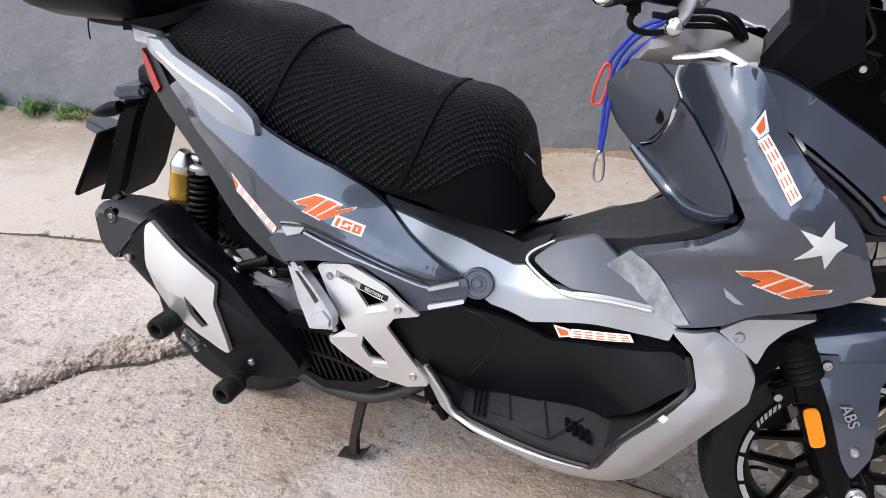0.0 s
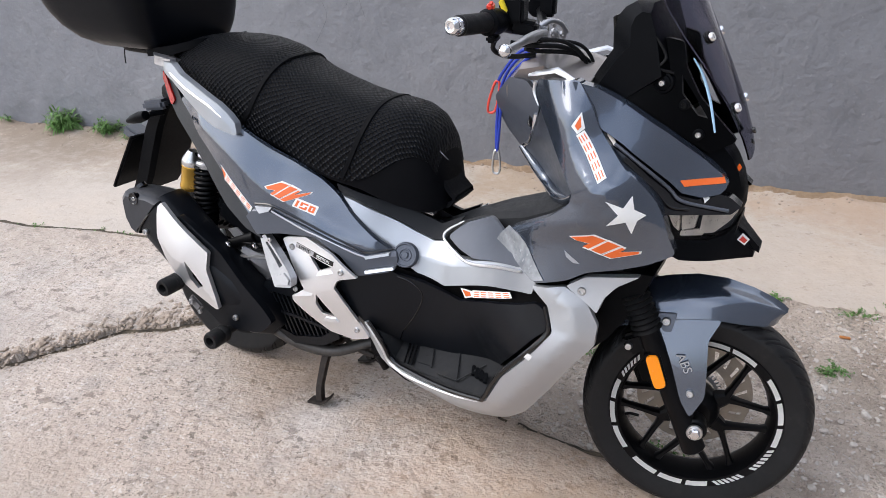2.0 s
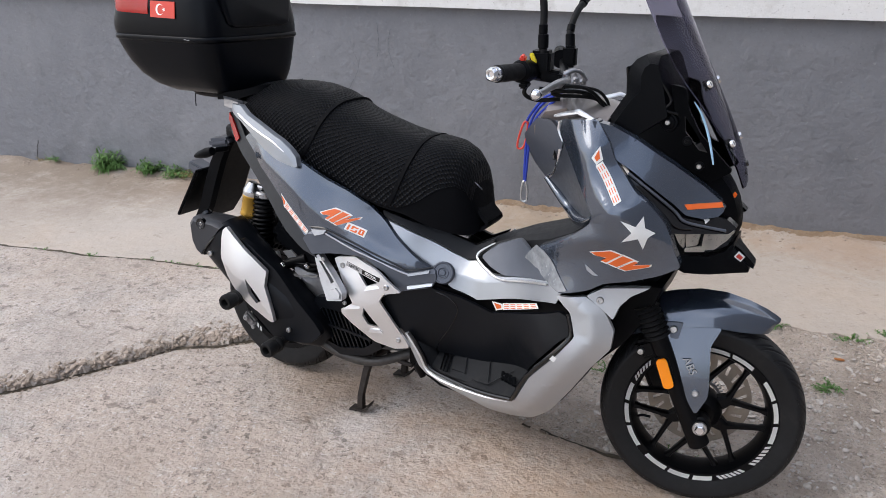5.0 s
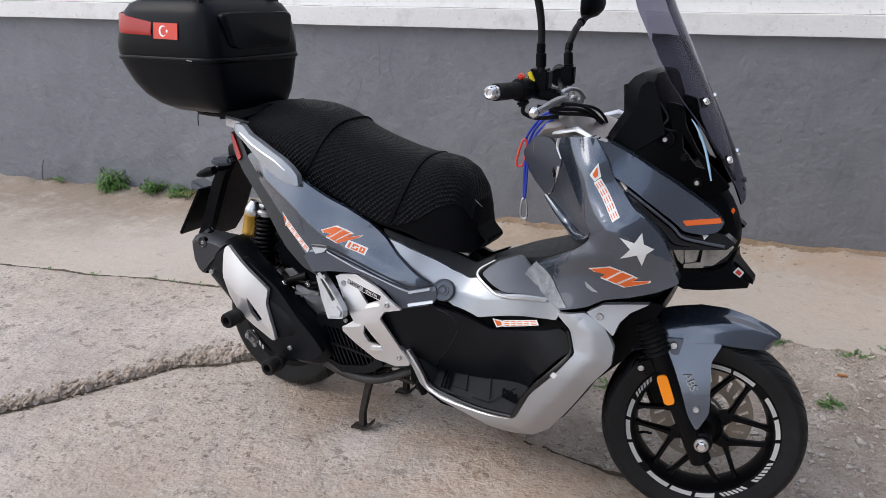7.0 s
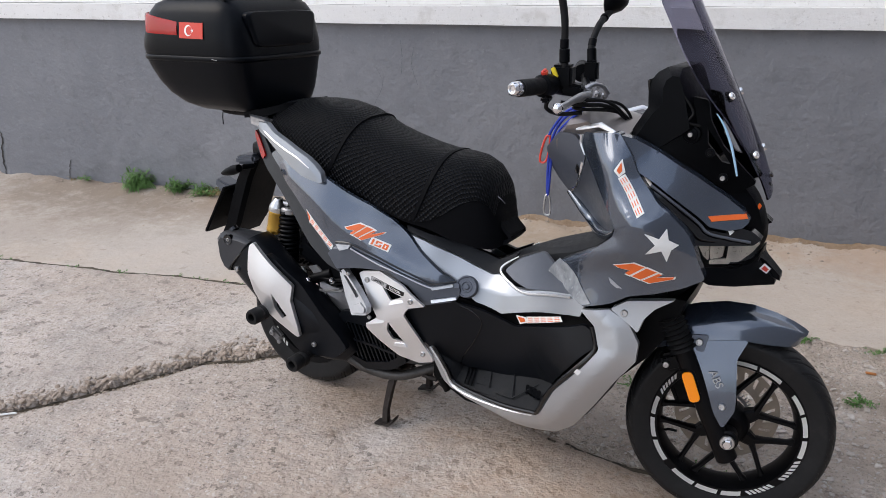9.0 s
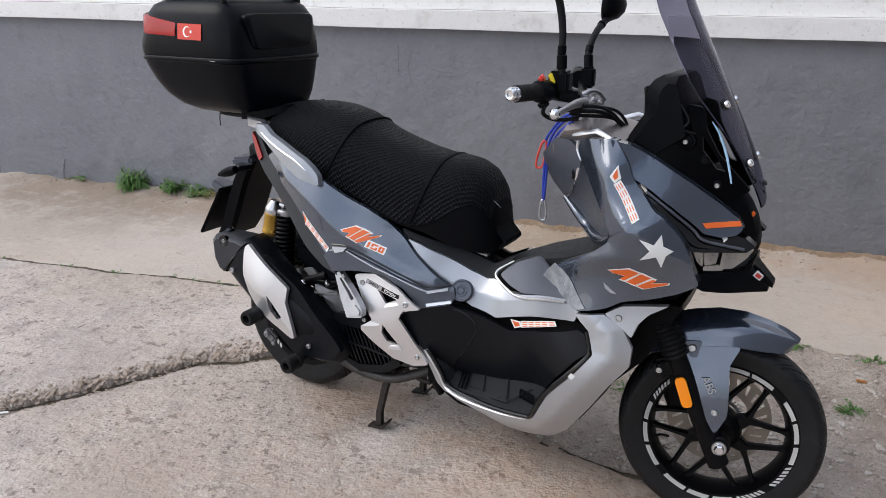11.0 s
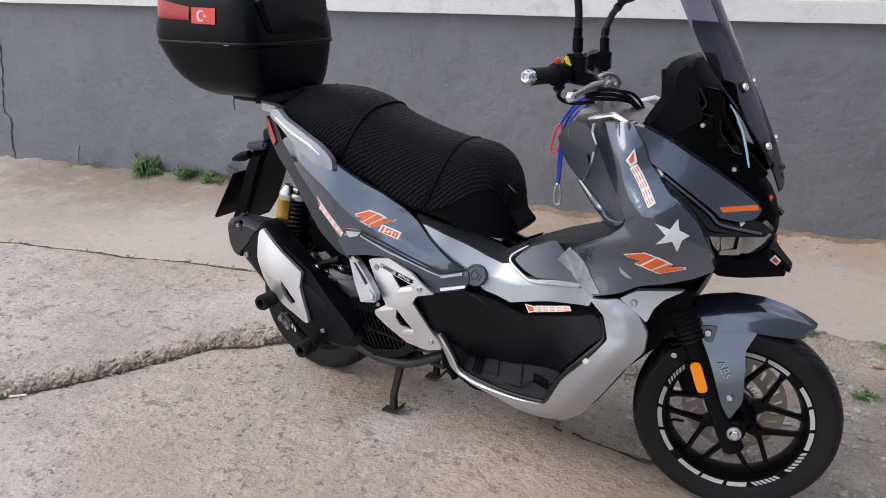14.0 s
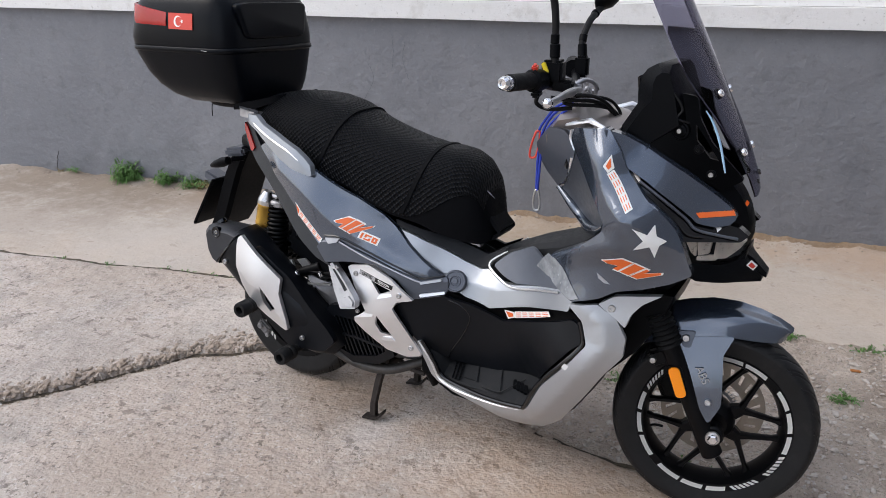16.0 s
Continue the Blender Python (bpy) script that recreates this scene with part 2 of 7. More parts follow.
CONCRETE = surf("concrete", (0.455, 0.39, 0.34), 0.85, second=(0.56, 0.497, 0.445), vary=0.12, scale=1.7, fine=24, bump=0.55, bump_scale=110, depth=0.008, second_bump=(0.7, 24, 0.018), spots=GROUND_SPOTS,
                stains=((0.95, -0.10, 0.55, (0.40, 0.28, 0.195), 0.5), (0.25, 0.02, 0.35, (0.33, 0.235, 0.165), 0.55), (1.35, -0.25, 0.5, (0.42, 0.30, 0.21), 0.4), (-0.10, -0.70, 0.28, (0.36, 0.29, 0.235), 0.55), (0.55, -0.75, 0.5, (0.36, 0.27, 0.205), 0.4), (-0.75, -0.35, 0.3, (0.33, 0.29, 0.26), 0.45), (-1.3, 0.25, 0.45, (0.36, 0.31, 0.265), 0.5), (-0.55, 0.25, 0.3, (0.58, 0.53, 0.48), 0.45), (-0.5, -1.2, 0.5, (0.56, 0.515, 0.475), 0.4), (0.42, -0.20, 0.13, (0.58, 0.55, 0.53), 0.3)))
FAR_CONCRETE = surf("far_concrete", (0.425, 0.367, 0.314), 0.85, second=(0.488, 0.436, 0.384), vary=0.10, scale=1.1, fine=20, bump=0.5, bump_scale=60, depth=0.006,
                    spots=((1.1, 0.50, 0.70, (0.40, 0.30, 0.215), 0.5), (3.0, 0.57, 0.70, (0.33, 0.285, 0.24), 0.4), (26, 0.58, 0.64, (0.33, 0.28, 0.235), 0.35), (80, 0.60, 0.65, (0.24, 0.20, 0.165), 0.35), (14, 0.63, 0.65, (0.20, 0.165, 0.135), 0.5)), second_bump=(0.35, 20, 0.006),
                    stains=((-3.2, 1.22, .75, (0.22, 0.17, 0.125), .75), (-2.75, 1.28, .60, (0.20, 0.155, 0.115), .7), (-2.3, 1.30, .70, (0.21, 0.16, 0.115), .7), (-1.7, 1.42, .60, (0.24, 0.175, 0.12), .6), (-.9, 1.62, .55, (0.30, 0.215, 0.14), .6), (.2, 1.80, .55, (0.32, 0.225, 0.14), .6), (1.0, 1.94, .42, (0.33, 0.225, 0.14), .6), (1.7, 2.05, .45, (0.35, 0.225, 0.14), .55), (1.5, 1.35, .9, (0.46, 0.385, 0.315), .3), (-2.6, .60, .8, (0.33, 0.28, 0.235), .5), (-1.4, .85, .7, (0.50, 0.455, 0.41), .4)))
GRAVEL = surf("gravel_dirt", (0.50, 0.405, 0.33), 0.95, second=(0.61, 0.525, 0.45), vary=0.25, scale=7, fine=55, bump=1.0, bump_scale=70, depth=0.025,
              spots=((30, 0.58, 0.64, (0.20, 0.160, 0.13), 0.6), (55, 0.60, 0.66, (0.60, 0.56, 0.52), 0.7), (110, 0.60, 0.66, (0.14, 0.12, 0.10), 0.7)))
STONE = surf("stone", (0.46, 0.40, 0.345), 0.9, second=(0.62, 0.57, 0.52), vary=0.2, scale=25, fine=120, bump=0.5, bump_scale=200)
SOIL = surf("soil", (0.27, 0.18, 0.11), 0.95, second=(0.38, 0.28, 0.19), vary=0.2, scale=9, fine=60, bump=0.9, bump_scale=70, depth=0.015)


def glass(name, color, rough=0.02, ior=1.45):
    m = bpy.data.materials.new(name)
    m.use_nodes = True
    b = m.node_tree.nodes["Principled BSDF"]
    b.inputs["Base Color"].default_value = (*color, 1)
    b.inputs["Roughness"].default_value, b.inputs["IOR"].default_value, b.inputs["Transmission Weight"].default_value = rough, ior, 1.0
    return m


SMOKED = glass("smoked_polycarbonate", (0.23, 0.225, 0.30), 0.0, 1.10)
CLEAR = glass("clear_lens", (0.93, 0.95, 0.95), 0.02, 1.2)


# ---- mesh helpers ----
def part(name, bm, material, parent=None, label="", smooth=40.0):
    """One mesh object out of a bmesh, under a thing or a part."""
    me = bpy.data.meshes.new(name)
    bmesh.ops.recalc_face_normals(bm, faces=bm.faces[:])
    bm.to_mesh(me)
    bm.free()
    me.materials.append(material)
    if smooth:
        me.polygons.foreach_set("use_smooth", [True] * len(me.polygons))
        me.set_sharp_from_angle(angle=radians(smooth))
    ob = new(name, me)
    if parent:
        ob.parent = parent
    if label:
        tagged(ob, label)
    return ob


def thing(name, label, category, m=None, group=""):
    ob = new(name)
    ob.empty_display_size = 0.05
    if m is not None:
        ob.matrix_world = m
    return tagged(ob, label, category, group)


def bevel(bm, width, segments=2, angle=25.0):
    edges = [e for e in bm.edges if len(e.link_faces) == 2 and e.calc_face_angle(0) > radians(angle)]
    bmesh.ops.bevel(bm, geom=edges, offset=width, segments=segments, affect="EDGES", clamp_overlap=True)
    return bm


def box(bm, size, m=Matrix()):
    r = bmesh.ops.create_cube(bm, size=1.0, matrix=m @ Matrix.Diagonal((*size, 1)))
    return r["verts"]


def block(size, m=Matrix(), width=0.003, segments=2):
    bm = bmesh.new()
    box(bm, size, m)
    return bevel(bm, min(width, min(size) * 0.45), segments)


def lathe(profile, segments=32, m=Matrix(), arc=None):
    """Turn a profile of (radius, height) about z; a radius of 0 closes it."""
    bm = bmesh.new()
    rings = []
    for r, z in profile:
        if r <= 1e-6:
            rings.append([bm.verts.new(m @ Vector((0, 0, z)))])
        else:
            rings.append([bm.verts.new(m @ Vector((r * math.cos(2 * math.pi * k / segments), r * math.sin(2 * math.pi * k / segments), z))) for k in range(segments)])
    for a, b in zip(rings, rings[1:]):
        for k in range(segments):
            q = [a[k % len(a)], a[(k + 1) % len(a)], b[(k + 1) % len(b)], b[k % len(b)]]
            q = [v for i, v in enumerate(q) if v not in q[:i]]
            if len(q) > 2:
                bm.faces.new(q)
    return bm


def axis(a, b):
    """A pose at a whose z axis points to b."""
    a, b = Vector(a), Vector(b)
    return Matrix.Translation(a) @ (b - a).to_track_quat("Z", "Y").to_matrix().to_4x4()


def rod(a, b, r, segments=16, r2=None, chamfer=0.15):
    """A round rod from a to b with softened ends."""
    L, r2 = (Vector(b) - Vector(a)).length, r2 or r
    c = chamfer * min(r, r2)
    return lathe([(0, 0), (r - c, 0), (r, c), (r2, L - c), (r2 - c, L), (0, L)], segments, axis(a, b))


def smooth_line(points, steps=6):
    """A Catmull-Rom line through points."""
    p = [Vector(q) for q in points]
    p = [2 * p[0] - p[1], *p, 2 * p[-1] - p[-2]]
    out = []
    for a, b, c, d in zip(p, p[1:], p[2:], p[3:]):
        for k in range(steps):
            t = k / steps
            out.append(0.5 * (2 * b + (c - a) * t + (2 * a - 5 * b + 4 * c - d) * t * t + (3 * b - a - 3 * c + d) * t ** 3))
    return out + [p[-2]]


def tube(points, r, segments=10, steps=6, flat=1.0):
    """A hose or wire along a smooth line; r may be a list, one radius a point."""
    line = smooth_line(points, steps)
    radii = r if isinstance(r, (list, tuple)) else [r] * len(points)
    bm, rings, side = bmesh.new(), [], None
    for i, p in enumerate(line):
        d = (line[min(i + 1, len(line) - 1)] - line[max(i - 1, 0)]).normalized()
        side = d.orthogonal().normalized() if side is None else (side - d * side.dot(d)).normalized()
        up = d.cross(side)
        f = i / steps
        k = min(int(f), len(radii) - 2)
        rr = radii[k] + (radii[k + 1] - radii[k]) * (f - k)
        rings.append([bm.verts.new(p + rr * (math.cos(2 * math.pi * j / segments) * side + flat * math.sin(2 * math.pi * j / segments) * up)) for j in range(segments)])
    for a, b in zip(rings, rings[1:]):
        for j in range(segments):
            bm.faces.new((a[j], a[(j + 1) % segments], b[(j + 1) % segments], b[j]))
    bm.faces.new(rings[0][::-1])
    bm.faces.new(rings[-1])
    return bm


def rounded(outline, radius=0.01, n=3):
    """Round the corners of a closed 2D outline."""
    out = []
    for i, p in enumerate(outline):
        p = Vector(p[:2])
        a, b = Vector(outline[i - 1][:2]), Vector(outline[(i + 1) % len(outline)][:2])
        ra = min(radius, (a - p).length * 0.4)
        rb = min(radius, (b - p).length * 0.4)
        s, e = p + (a - p).normalized() * ra, p + (b - p).normalized() * rb
        for k in range(n + 1):
            t = k / n
            out.append((1 - t) ** 2 * s + 2 * t * (1 - t) * p + t * t * e)
    return out


def panel(outline, face, thick=0.012, edge=0.004, crown=0.0, holes=(), cell=0.03, mirror=False, cuts=()):
    """A shell with the side outline [(x, z)...]; face(x, z) gives the lateral place of its outer skin (y < 0 is the near side).
    The skin is cut into cells, so that it follows face()."""
    bm = bmesh.new()

    def ring(pts):
        vs = [bm.verts.new((p[0], 0, p[1])) for p in pts]
        return [bm.edges.new((vs[i], vs[(i + 1) % len(vs)])) for i in range(len(vs))]

    edges = ring(outline)
    for h in holes:
        edges += ring(h)
    bmesh.ops.triangle_fill(bm, use_beauty=True, use_dissolve=False, edges=edges)
    xs, zs = [v.co.x for v in bm.verts], [v.co.z for v in bm.verts]
    x0, x1, z0, z1 = min(xs), max(xs), min(zs), max(zs)
    for k in range(1, int((x1 - x0) / cell) + 1):
        bmesh.ops.bisect_plane(bm, geom=bm.verts[:] + bm.edges[:] + bm.faces[:], plane_co=(x0 + k * cell, 0, 0), plane_no=(1, 0, 0))
    for k in range(1, int((z1 - z0) / cell) + 1):
        bmesh.ops.bisect_plane(bm, geom=bm.verts[:] + bm.edges[:] + bm.faces[:], plane_co=(0, 0, z0 + k * cell), plane_no=(0, 0, 1))
    for (xa, za), (xb, zb) in cuts:                         # folds: an edge of the mesh runs along each
        bmesh.ops.bisect_plane(bm, geom=bm.verts[:] + bm.edges[:] + bm.faces[:], plane_co=(xa, 0, za), plane_no=(zb - za, 0, xa - xb))
    outer = bm.verts[:]
    rim = [e for e in bm.edges if e.is_boundary]
    r = bmesh.ops.extrude_edge_only(bm, edges=rim)
    new_verts = [v for v in r["geom"] if isinstance(v, bmesh.types.BMVert)]
    for v in outer:
        v.co.y = face(v.co.x, v.co.z)
    for v in new_verts:
        v.co.y = face(v.co.x, v.co.z) + thick
    bmesh.ops.recalc_face_normals(bm, faces=bm.faces[:])
    if edge:
        sharp = [e for e in bm.edges if len(e.link_faces) == 2 and e.calc_face_angle(0) > radians(50)]
        bmesh.ops.bevel(bm, geom=sharp, offset=edge, segments=2, affect="EDGES", clamp_overlap=True)
    if mirror:
        for v in bm.verts:
            v.co.y = -v.co.y
        bmesh.ops.reverse_faces(bm, faces=bm.faces[:])
    return bm


def loft(sections, closed=True, caps=True):
    """Skin rings of points, all of the same count, into one surface."""
    bm = bmesh.new()
    rings = [[bm.verts.new(p) for p in s] for s in sections]
    n = len(rings[0])
    for a, b in zip(rings, rings[1:]):
        for k in range(n if closed else n - 1):
            bm.faces.new((a[k], a[(k + 1) % n], b[(k + 1) % n], b[k]))
    if caps:
        bm.faces.new(rings[0][::-1])
        bm.faces.new(rings[-1])
    return bm


def joined(*bms):
    out = bmesh.new()
    for b in bms:
        me = bpy.data.meshes.new("tmp")
        b.to_mesh(me)
        b.free()
        out.from_mesh(me)
        bpy.data.meshes.remove(me)
    return out


# ---- the yard: gravel ground, three concrete slabs, the wall ----
WALL_TURN = 9.65
WALL = pose(-3.669, 1.255, 0, 0, 0, WALL_TURN)     # x runs along the wall's foot, y into it


def far_edge(x):
    return 1.021 + 0.236 * (x - 1.445) + 0.016 * noise.noise((x * 3.1, 7, 0)) + 0.008 * noise.noise((x * 14, 3, 0))


CRACK = [(-4.2, -5.4), (-0.748, -0.644), (-0.653, -0.505), (-0.563, -0.35), (-0.486, -0.218), (-0.435, -0.106), (-0.312, -0.031), (-0.2, 0.09),
         (0.05, 0.24), (0.40, 0.36), (0.66, 0.26), (0.80, 0.06), (1.03, 0.028), (1.13, 0.018), (1.35, 0.05), (1.6, 0.107), (1.72, 0.075), (1.9, 0.085), (6.0, 0.25)]


def near_edge(x):
    for (xa, ya), (xb, yb) in zip(CRACK, CRACK[1:]):
        if xa <= x <= xb:
            return ya + (yb - ya) * (x - xa) / (xb - xa) + 0.012 * noise.noise((x * 11, 1, 0)) + 0.006 * noise.noise((x * 37, 2, 0))
    return CRACK[-1][1]


def smoothstep(a, b, x):
    t = max(0.0, min(1.0, (x - a) / (b - a)))
    return t * t * (3 - 2 * t)


def bumpy(x, y, f, s=0.0):
    return noise.fractal((x * f, y * f, s), 0.8, 2.0, 4)


def near_height(x, y):
    d = near_edge(x) - y
    z = -0.002 + 0.0025 * bumpy(x, y, 4.0) - 0.024 * smoothstep(1.0, 1.35, x) * smoothstep(-0.7, -0.1, y)
    return z - 0.012 * (1 - smoothstep(0.0, 0.03, d + 0.012 * noise.noise((x * 20, y * 20, 4))))


def middle_height(x, y):
    d = y - near_edge(x)
    crumble = 1 - smoothstep(0.02, 0.17 + 0.05 * noise.noise((x * 5, y * 5, 9)), d)
    z = 0.020 + 0.003 * bumpy(x, y, 4.0, 5) + crumble * (0.016 * bumpy(x, y, 20, 3) + 0.008 * noise.noise((x * 60, y * 60, 2)) - 0.010)
    z -= 0.05 * smoothstep(0.52, 0.80, x)
    return z - 0.022 * (1 - smoothstep(0.0, 0.03, d)) - 0.012 * (1 - smoothstep(0.0, 0.025, far_edge(x) - y))


def far_height(x, y):
    z = 0.004 + 0.003 * bumpy(x, y, 3.0, 8)
    foot = (WALL.inverted() @ Vector((x, y, 0))).y
    z += 0.03 * smoothstep(-0.28, 0.0, foot) * (0.7 + 0.6 * bumpy(x, y, 6, 2))
    return z - 0.014 * (1 - smoothstep(0.0, 0.03, y - far_edge(x)))


def gravel_height(x, y):
    return -0.022 + 0.019 * smoothstep(-0.16, -0.01, y - far_edge(x)) + 0.008 * bumpy(x, y, 9.0, 1) + 0.006 * bumpy(x, y, 38.0, 6)


def sheet(name, inside, height, x0, x1, y0, y1, cell, material, label, category, skirt=0.05):
    """A slab: the cells of a grid that lie inside an outline, at their heights, with sides that go down into the ground."""
    nx, ny = int((x1 - x0) / cell) + 1, int((y1 - y0) / cell) + 1
    index, verts, faces = {}, [], []

    def vert(i, j):
        if (i, j) not in index:
            x, y = x0 + i * cell, y0 + j * cell
            index[i, j] = len(verts)
            verts.append((x, y, height(x, y)))
        return index[i, j]

    keep = [[inside(x0 + (i + 0.5) * cell, y0 + (j + 0.5) * cell) for j in range(ny)] for i in range(nx)]
    for i in range(nx):
        for j in range(ny):
            if keep[i][j]:
                faces.append((vert(i, j), vert(i + 1, j), vert(i + 1, j + 1), vert(i, j + 1)))
    count = {}
    for f in faces:
        for a, b in zip(f, f[1:] + f[:1]):
            count[min(a, b), max(a, b)] = count.get((min(a, b), max(a, b)), []) + [(a, b)]
    low = {}

    def under(a):
        if a not in low:
            low[a] = len(verts)
            verts.append((verts[a][0], verts[a][1], verts[a][2] - skirt))
        return low[a]

    for pair in count.values():
        if len(pair) == 1:
            a, b = pair[0]
            faces.append((b, a, under(a), under(b)))
    me = bpy.data.meshes.new(name)
    me.from_pydata(verts, [], faces)
    me.materials.append(material)
    me.polygons.foreach_set("use_smooth", [True] * len(me.polygons))
    me.set_sharp_from_angle(angle=radians(50))
    return tagged(new(name, me), label, category, kind="structure")


def outer_sheet():
    """Gravel and dirt that reach the horizon: fine cells near the scooter, coarse ones far off."""
    def ticks(lo, hi, a, b, fine):
        near = list(np.arange(a, b + 1e-6, fine))
        return [lo, lo * 0.3, lo * 0.1, lo * 0.03] + near + [hi * 0.03, hi * 0.1, hi * 0.3, hi]
    xs, ys = ticks(-900, 900, -4.5, 4.0, 0.05), ticks(-900, 900, -4.5, 2.4, 0.05)
    xs, ys = sorted(xs), sorted(ys)
    verts = [(x, y, gravel_height(x, y) - 0.02 if abs(x) < 6 and abs(y) < 6 else -0.045) for x in xs for y in ys]
    m = len(ys)
    faces = [(i * m + j, (i + 1) * m + j, (i + 1) * m + j + 1, i * m + j + 1) for i in range(len(xs) - 1) for j in range(m - 1)]
    me = bpy.data.meshes.new("ground")
    me.from_pydata(verts, [], faces)
    me.materials.append(GRAVEL)
    return tagged(new("ground", me), "brown grey gravel and dirt of the yard", "ground", kind="structure")


outer_sheet()
MIDDLE_END = 0.86
sheet("gravel_strip", lambda x, y: x > MIDDLE_END - 0.1 and near_edge(x) - 0.05 < y < far_edge(x) + 0.05, gravel_height, 0.3, 3.6, -0.1, 1.8, 0.014, GRAVEL,
      "loose pale gravel and dirt between two slabs", "gravel")
sheet("concrete_slab_1", lambda x, y: y < near_edge(x), near_height, -3.4, 3.6, -3.6, 0.4, 0.03, CONCRETE, "worn beige concrete slab with brown stains", "pavement")
sheet("concrete_slab_2", lambda x, y: near_edge(x) + 0.016 < y < far_edge(x) - 0.014 and x < MIDDLE_END, middle_height, -4.5, MIDDLE_END, -3.6, 1.0, 0.014, CONCRETE,
      "raised beige concrete slab with a crumbled edge", "pavement")
sheet("concrete_slab_3", lambda x, y: y > far_edge(x) + 0.016 + 0.012 * noise.noise((x * 9, 5, 5)) and (WALL.inverted() @ Vector((x, y, 0))).y < 0.1, far_height, -4.5, 3.6, -0.6, 2.5, 0.022, FAR_CONCRETE,
      "smooth pale concrete slab along the wall", "pavement")


def wall():
    L = 9.0
    def along(name, y0, y1, za, zb, material, label, slope=0.0145, width=0.006):
        bm = bmesh.new()
        n = 60
        rows = []
        for k in range(n + 1):
            x = -1.6 + L * k / n
            s = -slope * (x - 2.7)
            w = 0.004 * noise.noise((x * 2.0, za, 1))
            a = za + (s if za > 0.5 else 0) + w
            b = zb + s + w
            rows.append([bm.verts.new((x, y0, a)), bm.verts.new((x, y0, b)), bm.verts.new((x, y1, b)), bm.verts.new((x, y1, a))])
        for p, q in zip(rows, rows[1:]):
            for j in range(4):
                bm.faces.new((p[j], q[j], q[(j + 1) % 4], p[(j + 1) % 4]))
        bm.faces.new(rows[0])
        bm.faces.new(rows[-1][::-1])
        bevel(bm, width, 2, 40)
        ob = part(name, bm, material)
        ob.matrix_world = WALL
        return tagged(ob, label, "wall", kind="structure")
    along("wall_north", 0.0, 0.22, -0.15, 1.06, GREY_WALL, "rough plastered wall painted grey", 0.0145)
    along("wall_ledge", -0.045, 0.24, 1.062, 1.155, WHITE_WALL, "projecting white painted ledge on the grey wall", 0.0145, 0.012)
    along("wall_upper", 0.02, 0.2, 1.157, 3.4, WHITE_WALL, "white painted wall over the ledge", 0.0145)

    # added wall, out of view: blocks sky light so the right side dims
    bm = bmesh.new()
    box(bm, (.25, 7.0, 3.6), pose(3.55, -1.55, 1.65))
    tagged(part("wall_east", bevel(bm, .01), GREY_WALL), "added unseen grey wall that blocks sky light from the right", "wall", kind="structure")


wall()



# ---- the scooter: its frame has x ahead, y to its left, z up; it leans a little on its stand ----
BIKE = pose(0, 0, 0, -2.5, 0, 0)
scooter = thing("scooter", "dark grey and silver motor scooter on its centre stand", "scooter", BIKE)


# ---- wheels ----
def tyre(parent, R, rim_r, half, m):
    """A tyre with swept grooves cut into the tread, two rings on the sidewall and a band of raised marks."""
    n, rows = 540, 56
    bm, rings = bmesh.new(), []
    for j in range(rows + 1):
        a = math.pi * (j / rows) - math.pi / 2              # across the section
        q, side = abs(math.sin(a)) ** 0.8, math.copysign(1, a)
        r0 = rim_r + (R - rim_r) * (0.52 + 0.48 * math.cos(a)) ** 0.8
        wall_f = (r0 - rim_r) / (R - rim_r)
        ring = []
        for k in range(n):
            t = k / n
            r, y = r0, side * half * q
            # two groove families: long sweeping cuts and short shoulder cuts between them
            cut = 0.0
            if 0.10 < q < 0.955:
                f = (26 * t + (0.5 if side > 0 else 0) - 1.35 * q ** 1.3) % 1.0
                cut = max(cut, 1 - abs(f - 0.5) / 0.062)
            if 0.50 < q < 0.975:
                f = (26 * t + (0.0 if side > 0 else 0.5) - 1.1 * q ** 1.5) % 1.0
                cut = max(cut, 1 - abs(f - 0.5) / 0.050)
            r -= 0.0045 * smoothstep(0.0, 0.55, cut)
            if wall_f < 0.56:
                ridge = max(0.0, 1 - abs(wall_f - 0.50) / 0.03) + max(0.0, 1 - abs(wall_f - 0.20) / 0.03)
                band = 0.28 < wall_f < 0.42 and (t * 5) % 1.0 < 0.55 and (t * 210) % 1.0 < 0.6
                y += side * (0.0010 * ridge + 0.0009 * band)
            ring.append(bm.verts.new(m @ Vector((r * math.cos(2 * math.pi * t), r * math.sin(2 * math.pi * t), y))))
        rings.append(ring)
    for y in (half * 0.80, 0.0, -half * 0.80):              # beads and the hidden inner side
        rr = rim_r - 0.004 if y == 0 else rim_r
        rings.append([bm.verts.new(m @ Vector((rr * math.cos(2 * math.pi * k / n), rr * math.sin(2 * math.pi * k / n), y))) for k in range(n)])
    for p, q in zip(rings, rings[1:] + rings[:1]):
        for k in range(n):
            bm.faces.new((p[k], p[(k + 1) % n], q[(k + 1) % n], q[k]))
    return part("tyre", bm, TYRE_RUBBER, parent, "black rubber tyre with a grooved tread", smooth=50)


